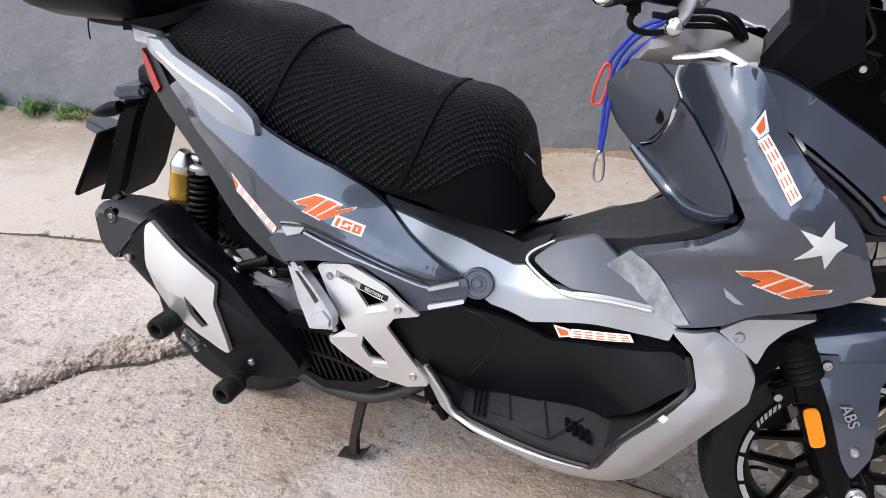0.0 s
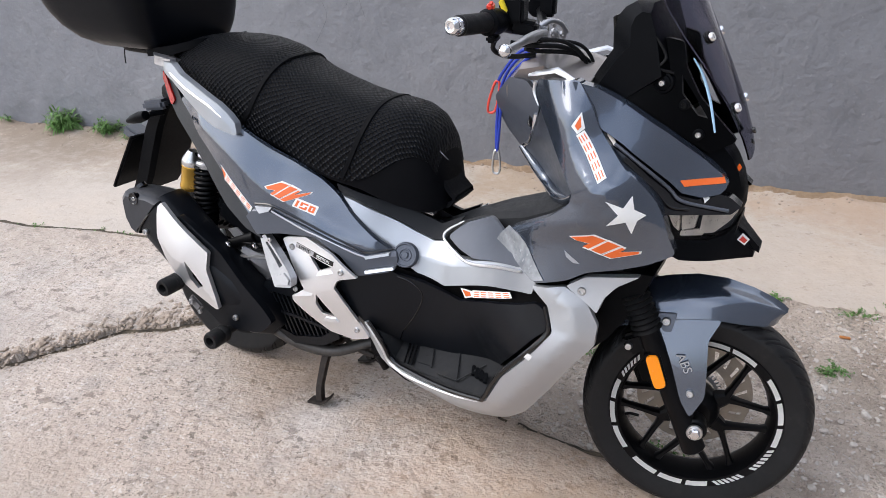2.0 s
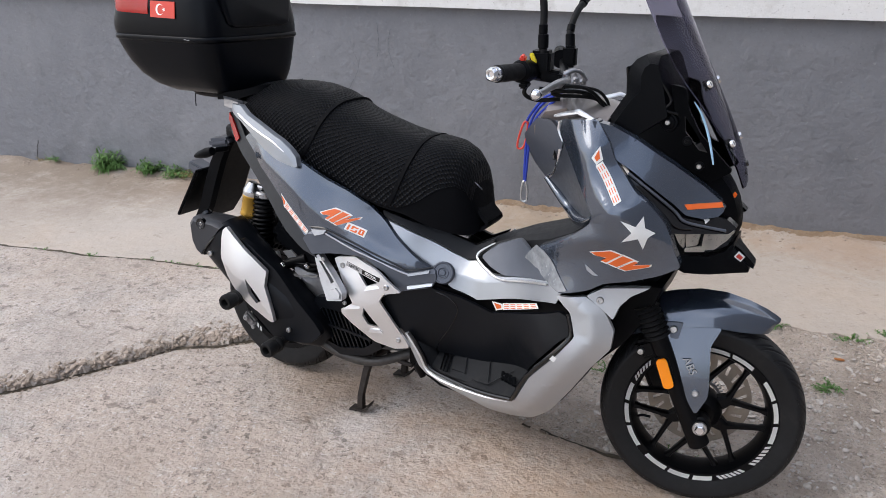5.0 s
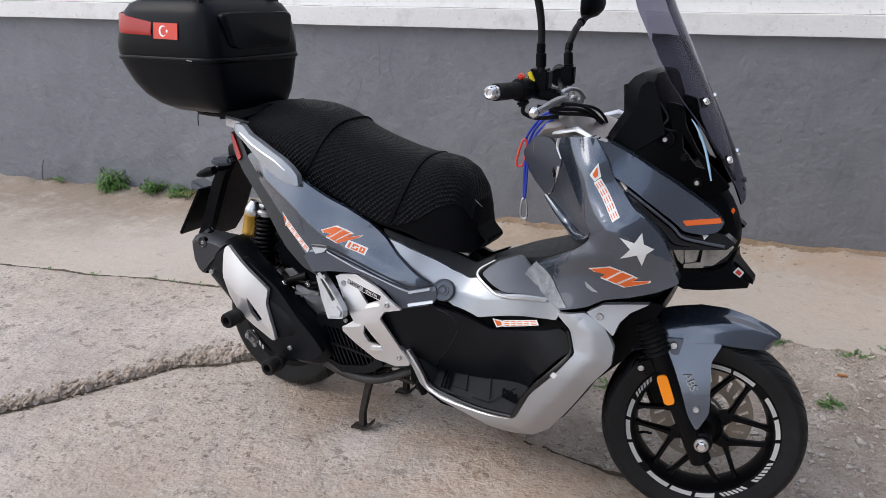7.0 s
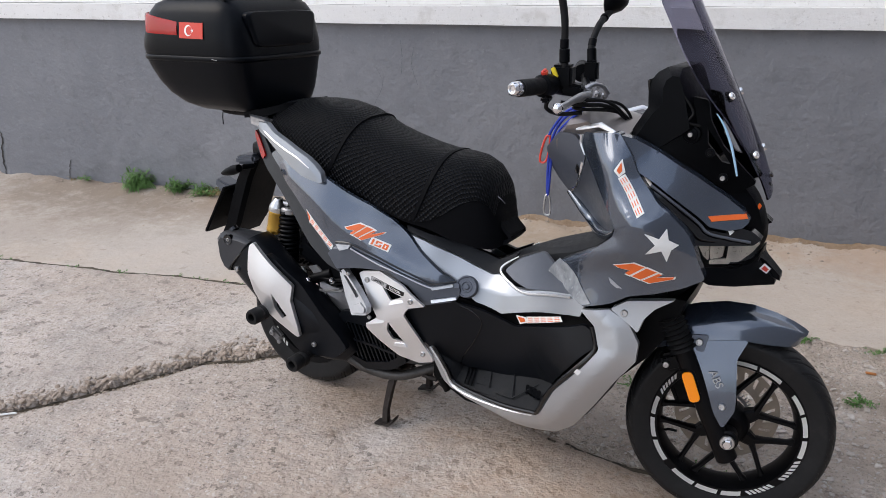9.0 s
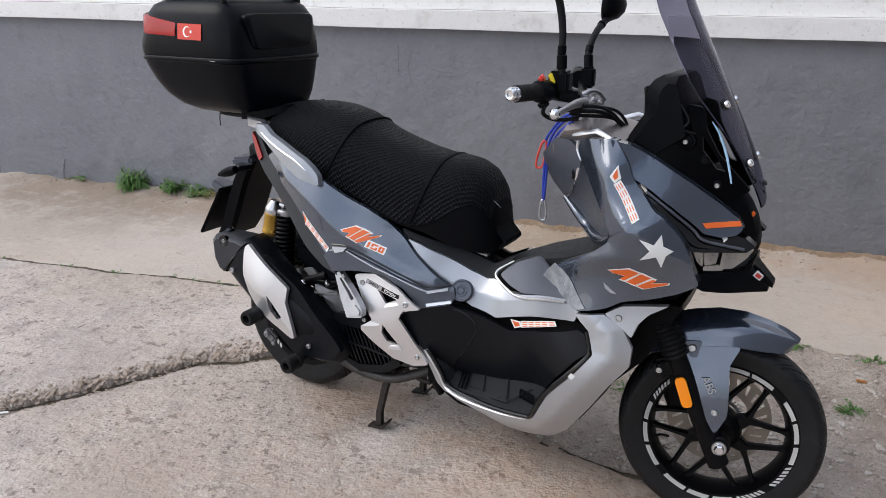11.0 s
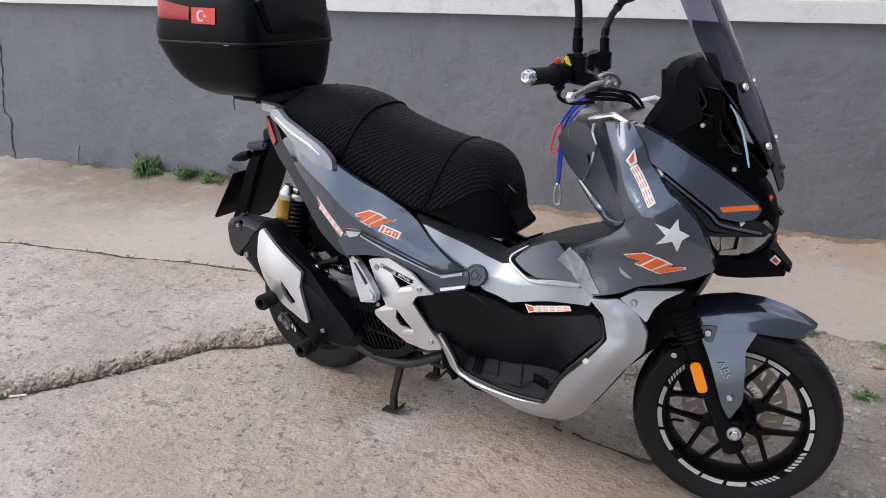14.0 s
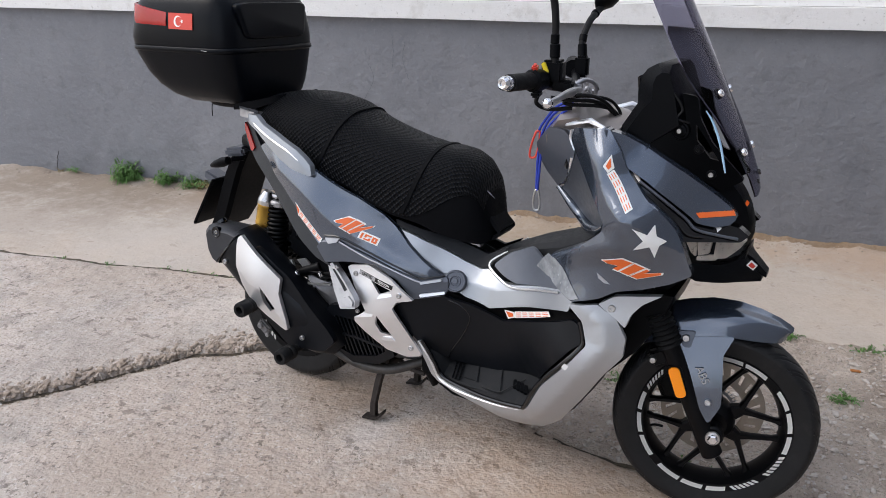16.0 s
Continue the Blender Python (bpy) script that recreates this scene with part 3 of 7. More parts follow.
def rim(parent, rim_r, half, m, stickers):
    prof = [(rim_r - 0.018, -half * 0.55), (rim_r - 0.012, -half * 0.82), (rim_r + 0.006, -half * 0.86), (rim_r + 0.008, -half * 0.78), (rim_r, -half * 0.7),
            (rim_r, half * 0.7), (rim_r + 0.008, half * 0.78), (rim_r + 0.006, half * 0.86), (rim_r - 0.012, half * 0.82), (rim_r - 0.018, half * 0.55),
            (rim_r - 0.024, 0), (rim_r - 0.018, -half * 0.55)]
    r = part("rim", lathe(prof, 96, m), BLACK_METAL, parent, "black cast rim")
    part("hub", lathe([(0, -0.045), (0.036, -0.045), (0.052, -0.030), (0.056, -0.016), (0.056, 0.016), (0.050, 0.030), (0.034, 0.045), (0, 0.045)], 32, m), BLACK_METAL, parent)
    def bar(p, q, sizes):
        d = (q - p).normalized()
        side = Vector((-d.y, d.x, 0))
        rings = []
        for f, w, th in sizes:
            c = p.lerp(q, f)
            rings.append([m @ (c + side * x * w + Vector((0, 0, y * th))) for x, y in ((-1, -0.6), (-0.6, -1), (0.6, -1), (1, -0.6), (1, 0.6), (0.6, 1), (-0.6, 1), (-1, 0.6))])
        return loft(rings)

    for k in range(6):                                      # six arms, each forked in two
        def at(r, degrees_, z):
            return Vector((r * math.cos(radians(degrees_)), r * math.sin(radians(degrees_)), z))
        a = 60 * k + 28.5
        fork_bms = [bar(at(.072, a, .005), at(rim_r - .014, a + s * 22.5, .008), ((0, .010, .014), (.3, .0062, .012), (.8, .0056, .010), (1.0, .011, .012))) for s in (-1, 1)]
        part("spoke", joined(bar(at(.036, a, .004), at(.084, a, .005), ((0, .021, .018), (.6, .0165, .016), (1.0, .012, .013))), *fork_bms), BLACK_METAL, parent)
    for a0, a1, slant in stickers:
        bm = bmesh.new()
        n = max(2, int((a1 - a0) / 2))
        ra, rb = rim_r - 0.0072, rim_r + 0.0035
        rows = []
        for k in range(n + 1):
            a, b = radians(a0 + (a1 - a0) * k / n), radians(a0 + (a1 - a0) * k / n + slant)
            za, zb = half * 0.82 + 0.0016, half * 0.865 + 0.0016
            rows.append([bm.verts.new(m @ Vector((ra * math.cos(a), ra * math.sin(a), za))), bm.verts.new(m @ Vector((rb * math.cos(b), rb * math.sin(b), zb)))])
        for p, q in zip(rows, rows[1:]):
            bm.faces.new((p[0], q[0], q[1], p[1]))
        bmesh.ops.solidify(bm, geom=bm.faces[:], thickness=0.0006)
        part("rim_sticker", bm, WHITE_STICKER, r, "white reflective rim sticker")
    return r


def bolt(parent, at, to, r=0.007, material=None, name="bolt"):
    """A domed screw head at a place, facing along a direction."""
    m = axis(at, Vector(at) + Vector(to))
    return part(name, lathe([(0, 0.0005), (r * 0.45, 0.0005), (r * 0.5, r * 0.45), (r * 0.8, r * 0.45), (r, r * 0.2), (r, -0.004), (0, -0.004)], 16, m), material or STEEL, parent)


STEER = pose(1.367, -0.007, 0.228, 0, 0, 11) @ pose(0, 0, 0, -3.5, 0, 0)    # the front wheel's frame: x ahead, y left, z up
SPIN = STEER @ pose(0, 0, 0, 90, 0, 0)                                     # its axle is z and points to the near side
front_wheel = part("front_wheel", lathe([(0, -0.095), (0.008, -0.095), (0.008, 0.10), (0, 0.10)], 12, SPIN), STEEL, scooter)
tyre(front_wheel, 0.252, 0.186, 0.053, SPIN)


def bars(a0, a1, n, slant):
    step = (a1 - a0) / n
    return [(a0 + k * step, a0 + k * step + 0.66 * step, slant) for k in range(n)]


STRIPES = ([(52, 70.5, 1), (72.5, 89, 1), (22, 38.5, 1), (2.5, 19.5, 1), (-16, -0.5, 1), (-88, -73, -1), (-108, -91, -1), (-130, -110.5, -1), (-159, -140, -1),
            (-179.5, -162, -1), (161.5, 177.5, -1), (92, 112, 1), (114, 130, 1)] + bars(-41, -18.5, 6, 3) + bars(-70, -48.5, 6, 3) + bars(138.5, 159, 6, -3))
rim(front_wheel, 0.182, 0.053, SPIN, STRIPES)


def brake_disc(parent, m, side, r0, r1):
    """A slotted disc with its carrier and the toothed speed ring."""
    bm = bmesh.new()
    n = 144
    rings = []
    for z in (side * 0.002, -side * 0.002):
        rings.append([[bm.verts.new(m @ Vector((r * math.cos(2 * math.pi * k / n + turn), r * math.sin(2 * math.pi * k / n + turn), z))) for k in range(n)]
                      for r, turn in ((r0, 0), (r0 + 0.30 * (r1 - r0), 0), (r0 + 0.78 * (r1 - r0), 0.10), (r1, 0.10))])
    for a in rings:
        for p, q, slotted in zip(a, a[1:], (False, True, False)):
            for k in range(n):
                if not (slotted and k % 6 in (1, 2)):
                    bm.faces.new((p[k], p[(k + 1) % n], q[(k + 1) % n], q[k]))
    for j in (0, 3):
        for k in range(n):
            bm.faces.new((rings[0][j][k], rings[0][j][(k + 1) % n], rings[1][j][(k + 1) % n], rings[1][j][k]))
    d = part("brake_disc", bm, DISC_STEEL, parent, "slotted steel brake disc", smooth=20)
    bm = bmesh.new()
    for k in range(40):
        box(bm, (0.009, 0.0028, 0.003), m @ pose(0, 0, side * 0.006) @ pose(0, 0, 0, 0, 0, 9 * k) @ pose(0.060, 0, 0))
    ring_bm = joined(bm, lathe([(0.048, side * 0.0045), (0.056, side * 0.0045), (0.056, side * 0.0075), (0.048, side * 0.0075), (0.048, side * 0.0045)], 40, m))
    part("speed_ring", ring_bm, ALLOY, parent, "toothed metal speed ring", smooth=20)
    return d


brake_disc(front_wheel, SPIN @ pose(0, 0, -0.062), 1, 0.076, 0.131)
part("valve_stem", tube([SPIN @ Vector(p) for p in ((-0.152, -0.055, 0.0), (-0.138, -0.046, 0.008), (-0.118, -0.044, 0.014))], 0.0035), BLACK_METAL, front_wheel)
REAR = pose(0.018, 0.008, 0.246) @ pose(0, 0, 0, 90, 0, 0)
rear_wheel = part("rear_wheel", lathe([(0, -0.10), (0.008, -0.10), (0.008, 0.10), (0, 0.10)], 12, REAR), STEEL, scooter)
tyre(rear_wheel, 0.244, 0.166, 0.056, REAR)
rim(rear_wheel, 0.162, 0.056, REAR, bars(205, 232, 5, 3))
brake_disc(rear_wheel, REAR @ pose(0, 0, 0.062), 1, 0.06, 0.105)


# ---- bodywork ----
def skin(points, ease=1e-4):
    """A smooth lateral surface y(x, z) through points (x, z, y)."""
    P = np.array(points, float)
    n = len(P)

    def kernel(d):
        return d * d * np.log(d + 1e-9)

    A = np.zeros((n + 3, n + 3))
    A[:n, :n] = kernel(np.linalg.norm(P[:, None, :2] - P[None, :, :2], axis=2)) + ease * np.eye(n)
    A[:n, n], A[:n, n + 1:] = 1, P[:, :2]
    A[n:, :n] = A[:n, n:].T
    c = np.linalg.solve(A, np.r_[P[:, 2], 0, 0, 0])
    return lambda x, z: float(c[:n] @ kernel(np.linalg.norm(P[:, :2] - (x, z), axis=1)) + c[n] + c[n + 1] * x + c[n + 2] * z)


def shifted(face, d):
    return lambda x, z: face(x, z) - d


def cowl(name, outline, face, material, label="", thick=0.012, edge=0.004, holes=(), both=True, proud=0.0, round_=0.008, cell=0.03, parent=None, fold=(), smooth=40.0):
    """A body panel on the near side and its twin on the far side. Returns the near one."""
    out = rounded(outline, round_) if round_ else outline
    cuts = list(zip(fold, fold[1:]))
    near = part(name, panel(out, shifted(face, proud), thick, edge, 0, holes, cell, False, cuts), material, parent or scooter, label, smooth)
    if both:
        part(name, panel(out, shifted(face, proud), thick, edge, 0, holes, cell, True, cuts), material, parent or scooter, label, smooth)
    return near


def ridged(face, line, down=0.0, up=None):
    """The surface folded along a line of (x, z): below it, and above it if up is given, it leaves the fold at a fixed slope."""
    xs, zs = [p[0] for p in line], [p[1] for p in line]

    def out(x, z):
        c = float(np.interp(x, xs, zs))
        if z < c:
            return face(x, c) + down * (c - z)
        return face(x, z) if up is None else face(x, c) + up * (z - c)

    return out


SIDE = skin([(-.06, .80, -.105), (.12, .80, -.16), (.248, .768, -.19), (.1, .70, -.17), (.306, .635, -.205), (.324, .596, -.218), (.488, .63, -.135), (.40, .70, -.165),
             (.668, .502, -.124), (.5, .53, -.19), (.6, .57, -.13)], 8e-4)
STRIPE = skin([(.488, .63, -.128), (.62, .585, -.095), (.757, .55, -.080), (.668, .502, -.124), (.83, .50, -.14), (.80, .455, -.155), (1.03, .545, -.235), (.93, .51, -.18),
               (1.0, .60, -.19), (.55, .59, -.135), (.87, .60, -.09)], 1e-3)
ARM = skin([(1.106, .916, -.229), (1.177, .813, -.257), (1.222, .786, -.257), (1.121, .686, -.245), (1.313, .67, -.205), (1.285, .748, -.205), (1.043, .56, -.24),
            (1.065, .988, -.186), (.985, .963, -.125), (1.05, .78, -.205), (1.0, .62, -.185), (1.02, .86, -.16), (1.2, .62, -.225), (.95, .58, -.15),
            (1.13, .945, -.19), (1.155, .895, -.20), (1.19, .86, -.21), (1.235, .825, -.215), (1.27, .785, -.208)], 1.5e-3)
NOSE = skin([(1.296, .797, -.140), (1.369, .79, -.09), (1.14, .90, -.19), (1.23, .93, -.115), (1.1, .985, -.172), (1.38, .84, -.04), (1.22, .83, -.20), (1.33, .75, -.15)])
LOW = skin([(1.045, .56, -.234), (1.165, .57, -.204), (1.174, .446, -.219), (1.055, .407, -.264), (.966, .264, -.259), (.873, .216, -.221), (.588, .321, -.176),
            (.978, .15, -.16), (.73, .25, -.2), (1.1, .3, -.2)], 1.2e-3)
TUNNEL = skin([(.566, .437, -.172), (.588, .321, -.166), (.83, .449, -.135), (.75, .47, -.13), (1.0, .50, -.20), (1.02, .42, -.235), (1.0, .375, -.222), (.925, .268, -.125), (.8, .26, -.108), (.68, .262, -.112), (.8, .36, -.122), (.68, .42, -.135)])
PLATE = skin([(.417, .511, -.209), (.552, .466, -.222), (.565, .297, -.188), (.45, .4, -.23), (.5, .35, -.215)])
PEG = skin([(.409, .419, -.269), (.33, .50, -.24), (.36, .46, -.25), (.40, .5, -.24)])
SHIELD = skin([(-.1, .56, -.24), (.0, .56, -.25), (.08, .44, -.272), (.15, .45, -.25), (.09, .27, -.26), (.16, .28, -.255), (-.06, .41, -.26)])
LEGS = skin([(.868, .921, -.054), (.983, .715, -.023), (.979, .963, -.10), (1.02, .86, -.13), (1.1, .76, -.2), (1.05, .74, -.12)])



def creased(face, line, height, width, keen=False):
    """The surface with a ridge along a line of (x, z), rounded or keen."""
    pts = [Vector(p) for p in line]

    def out(x, z):
        p, best = Vector((x, z)), 9.0
        for a, b in zip(pts, pts[1:]):
            t = max(0.0, min(1.0, (p - a).dot(b - a) / (b - a).length_squared))
            best = min(best, (p - a - (b - a) * t).length)
        f = min(1.0, best / width)
        return face(x, z) - height * ((1 - f) ** 1.15 if keen else .5 + .5 * math.cos(math.pi * f))

    return out


ARM_EDGES = [creased(ARM, line, h, w, True) for line, h, w in (([(.94, .626), (.998, .662), (1.066, .695), (1.138, .725)], .014, .045), ([(1.161, .790), (1.107, .845), (1.053, .927), (1.02, .97)], .016, .070),
                                                               ([(1.138, .725), (1.161, .790), (1.207, .806)], .010, .040), ([(1.20, .745), (1.27, .732), (1.31, .71)], .008, .05))]
ARM_CREASED = lambda x, z: min(f(x, z) for f in ARM_EDGES)
SIDE_CREASED = creased(SIDE, [(.10, .765), (.213, .717), (.303, .656), (.397, .617), (.495, .57), (.60, .528)], .018, .070, True)
LOW_CREASED = creased(LOW, [(1.075, .56), (1.128, .520), (1.140, .466), (1.085, .385), (1.005, .265), (.955, .208), (.85, .200), (.70, .206)], .012, .045, True)
SWEEP_FOLD = [(.53, .574), (.701, .503), (.792, .498), (1.004, .561), (1.05, .575)]
SWEEP = ridged(STRIPE, SWEEP_FOLD, -.28)
RAIL_FOLD = [(.295, .588), (.352, .594), (.434, .557), (.473, .544), (.562, .510), (.592, .501), (.66, .505)]
SIDE_RAIL = ridged(SIDE, RAIL_FOLD, -.10, 1.1)
GRAB = skin([(-.06, .925, -.115), (-.015, .912, -.16), (.036, .872, -.186), (.085, .838, -.198), (.135, .808, -.21), (.18, .787, -.216), (.232, .752, -.21), (.10, .80, -.205), (.05, .90, -.17)])
GRAB_FOLD = [(-.08, .918), (-.033, .910), (.027, .886), (.073, .863), (.123, .844), (.164, .830), (.206, .806), (.25, .768)]
GRAB_RAIL = ridged(GRAB, GRAB_FOLD, -.16, .30)



def tail():
    cowl("side_cowl", [(-.023, .810), (.02, .834), (.072, .842), (.135, .822), (.19, .800), (.240, .782), (.324, .739), (.389, .709), (.447, .671), (.49, .633), (.534, .593), (.589, .553), (.64, .517),
                       (.587, .507), (.488, .544), (.405, .576), (.339, .596), (.303, .595), (.281, .574), (.23, .616), (.18, .663), (.123, .71), (.048, .762)],
         SIDE_CREASED, GREY_PAINT, "glossy dark grey painted side cowl", 0.014, 0.006, cell=.010)
    cowl("lower_side_cowl", [(.303, .594), (.339, .594), (.405, .573), (.488, .541), (.587, .505), (.640, .517), (.652, .514), (.660, .500), (.658, .480), (.648, .464), (.572, .452), (.528, .502), (.463, .541),
                             (.373, .540), (.312, .532), (.281, .573)], SIDE_RAIL, MATT_GREY, "satin grey lower side cowl", 0.02, 0.002, proud=0.015, round_=.004, cell=.02, fold=RAIL_FOLD, smooth=22)
    for s in (1, -1):
        part("rail_seam", tube([(x, s * (SIDE_CREASED(x, z) - .0015), z) for x, z in ((.300, .604), (.352, .605), (.434, .572), (.473, .557), (.562, .523), (.592, .514), (.645, .519))], .0030, 6, 4), GLOSS_BLACK, scooter, "dark seam over the side rail")
        # the fold's highlight, put in as a thin silver tube
        part("rail_edge", tube([(x, s * (SIDE_RAIL(x, z) - .0148), z) for x, z in RAIL_FOLD[1:-1]], .0024, 6, 4), SILVER_PAINT, scooter, "painted highlight along the fold of the side rail")
    cowl("rail_tip", [(.308, .602), (.322, .586), (.347, .593), (.354, .604)], SIDE, ALLOY, "bright tip of the side rail", .012, .001, proud=.0175, round_=.002)
    cowl("tail_cowl", [(-.114, .873), (-.074, .863), (-.023, .807), (.048, .761), (.123, .709), (.18, .662), (.23, .615), (.281, .573), (.312, .532), (.329, .518), (.273, .537),
                       (.201, .579), (.122, .645), (.039, .708), (-.041, .761), (-.098, .816)], SIDE, DARK_TRIM, "matt dark grey tail trim", 0.03, 0.005, proud=-0.003)
    cowl("tail_light", [(-.109, .873), (-.107, .853), (-.070, .795), (-.062, .789), (-.050, .802), (-.094, .861)], lambda x, z: SIDE(x, z), RED_LENS,
         "red tail light lens", 0.02, 0.002, proud=0.003, round_=.003)
    # grab rails: a sloping upper face folded down to a flat side
    cowl("grab_rail", [(-.076, .914), (.020, .915), (.053, .892), (.105, .872), (.168, .847), (.195, .835), (.220, .816), (.241, .794), (.249, .768), (.240, .765), (.185, .781), (.135, .804), (.079, .838), (.030, .871), (-.016, .893), (-.062, .896)],
         GRAB_RAIL, RAIL_SILVER, "silver painted grab rail", .020, .002, round_=.004, cell=.02, fold=GRAB_FOLD, smooth=22)
    # bright bead that paints the highlight on the grab rail's fold
    for s in (1, -1):
        part("rail_bead", tube([(x, s * (GRAB_RAIL(x, z) - .0005), z) for x, z in GRAB_FOLD[1:-1]], [.002, .0028, .003, .003, .003, .0015], 6, 4), SATIN_SILVER, scooter, "bead on the grab rail's fold, coloured as its highlight")
    # struts from the rails up to the rack
    for s in (1, -1):
        part("rack_strut", bevel(loft([[(x + a, s * y + b, z + c) for a, b, c in ((-.026, -.010, .004), (.030, -.010, -.004), (.030, .010, -.004), (-.026, .010, .004))]
                                       for x, y, z in ((-.025, -.150, .902), (-.040, -.135, .922), (-.075, -.105, .936))]), .004, 1), CAST_GREY, scooter, "dull silver strut under the rack", smooth=25)
    part("tail_bridge", bevel(loft([[(x, w * a, z + h * c) for a, c in ((-1, -1), (1, -1), (1, 1), (-1, 1))] for x, z, w, h in ((-.23, .934, .07, .003), (-.12, .922, .10, .008), (-.05, .908, .12, .012), (.04, .902, .12, .012))]), .002, 1), CAST_GREY, scooter,
         "dull silver bridge between the grab rails", smooth=25)
    # inner tail, mudguard and plate holder
    rings = []
    for x, z, w, h in ((-.16, .80, .05, .05), (-.08, .81, .085, .09), (.05, .77, .12, .12), (.2, .70, .145, .15), (.33, .62, .15, .16), (.46, .57, .11, .13), (.6, .52, .085, .10)):
        rings.append([(x, w * math.copysign(abs(math.cos(a)) ** .5, math.cos(a)), z + h * .5 * math.copysign(abs(math.sin(a)) ** .5, math.sin(a))) for a in np.linspace(0, 2 * math.pi, 20, endpoint=False)])
    part("inner_tail", loft(rings), BLACK_PLASTIC, scooter, "black plastic inner tail")
    rings = []
    for x, z, w in ((-.165, .765, .075), (-.20, .70, .08), (-.235, .62, .08), (-.27, .54, .078), (-.305, .49, .07)):
        rings.append([(x + dx, w * dy, z + dz) for dx, dy, dz in ((-.012, -1, 0), (-.025, -.8, 0), (-.025, .8, 0), (-.012, 1, 0), (.035, 1, .01), (.045, .8, .01), (.045, -.8, .01), (.035, -1, .01))])
    part("rear_mudguard", bevel(loft(rings), .004, 1), BLACK_PLASTIC, scooter, "black plastic rear mudguard", smooth=25)
    at = pose(-.305, .0, .590, 0, 33, 0)
    holder = part("plate_holder", block((.012, .21, .20), at, .004), BLACK_PLASTIC, scooter, "black plastic plate holder")
    part("number_plate", block((.003, .19, .16), at @ pose(-.009, 0, 0), .001), WHITE_STICKER, holder, "white number plate facing backwards")
    part("plate_bracket", block((.10, .06, .03), pose(-.30, -.02, .655, 0, 20, 0), .006), MATT_GREY, scooter)
    part("light_bracket", block((.075, .10, .028), pose(-.165, -.045, .773, 0, -8, 8), .008), MATT_GREY, scooter, "dark grey bracket under the tail light")
    for s in (1, -1):
        stalk = part("turn_signal", rod((-.14, s * -.07, .752), (-.155, s * -.11, .752), .008), BLACK_PLASTIC, scooter, "small black turn signal")
        m = pose(-.185, s * -.125, .742, 0, -18, 0)
        part("lens", lathe([(0, -.048), (.006, -.044), (.013, -.02), (.016, .01), (.013, .035), (0, .042)], 16, m @ pose(0, 0, 0, 0, 90, 0) @ Matrix.Diagonal((1, 1.1, 1, 1))), BLACK_PLASTIC, stalk, "smoked lens")


tail()


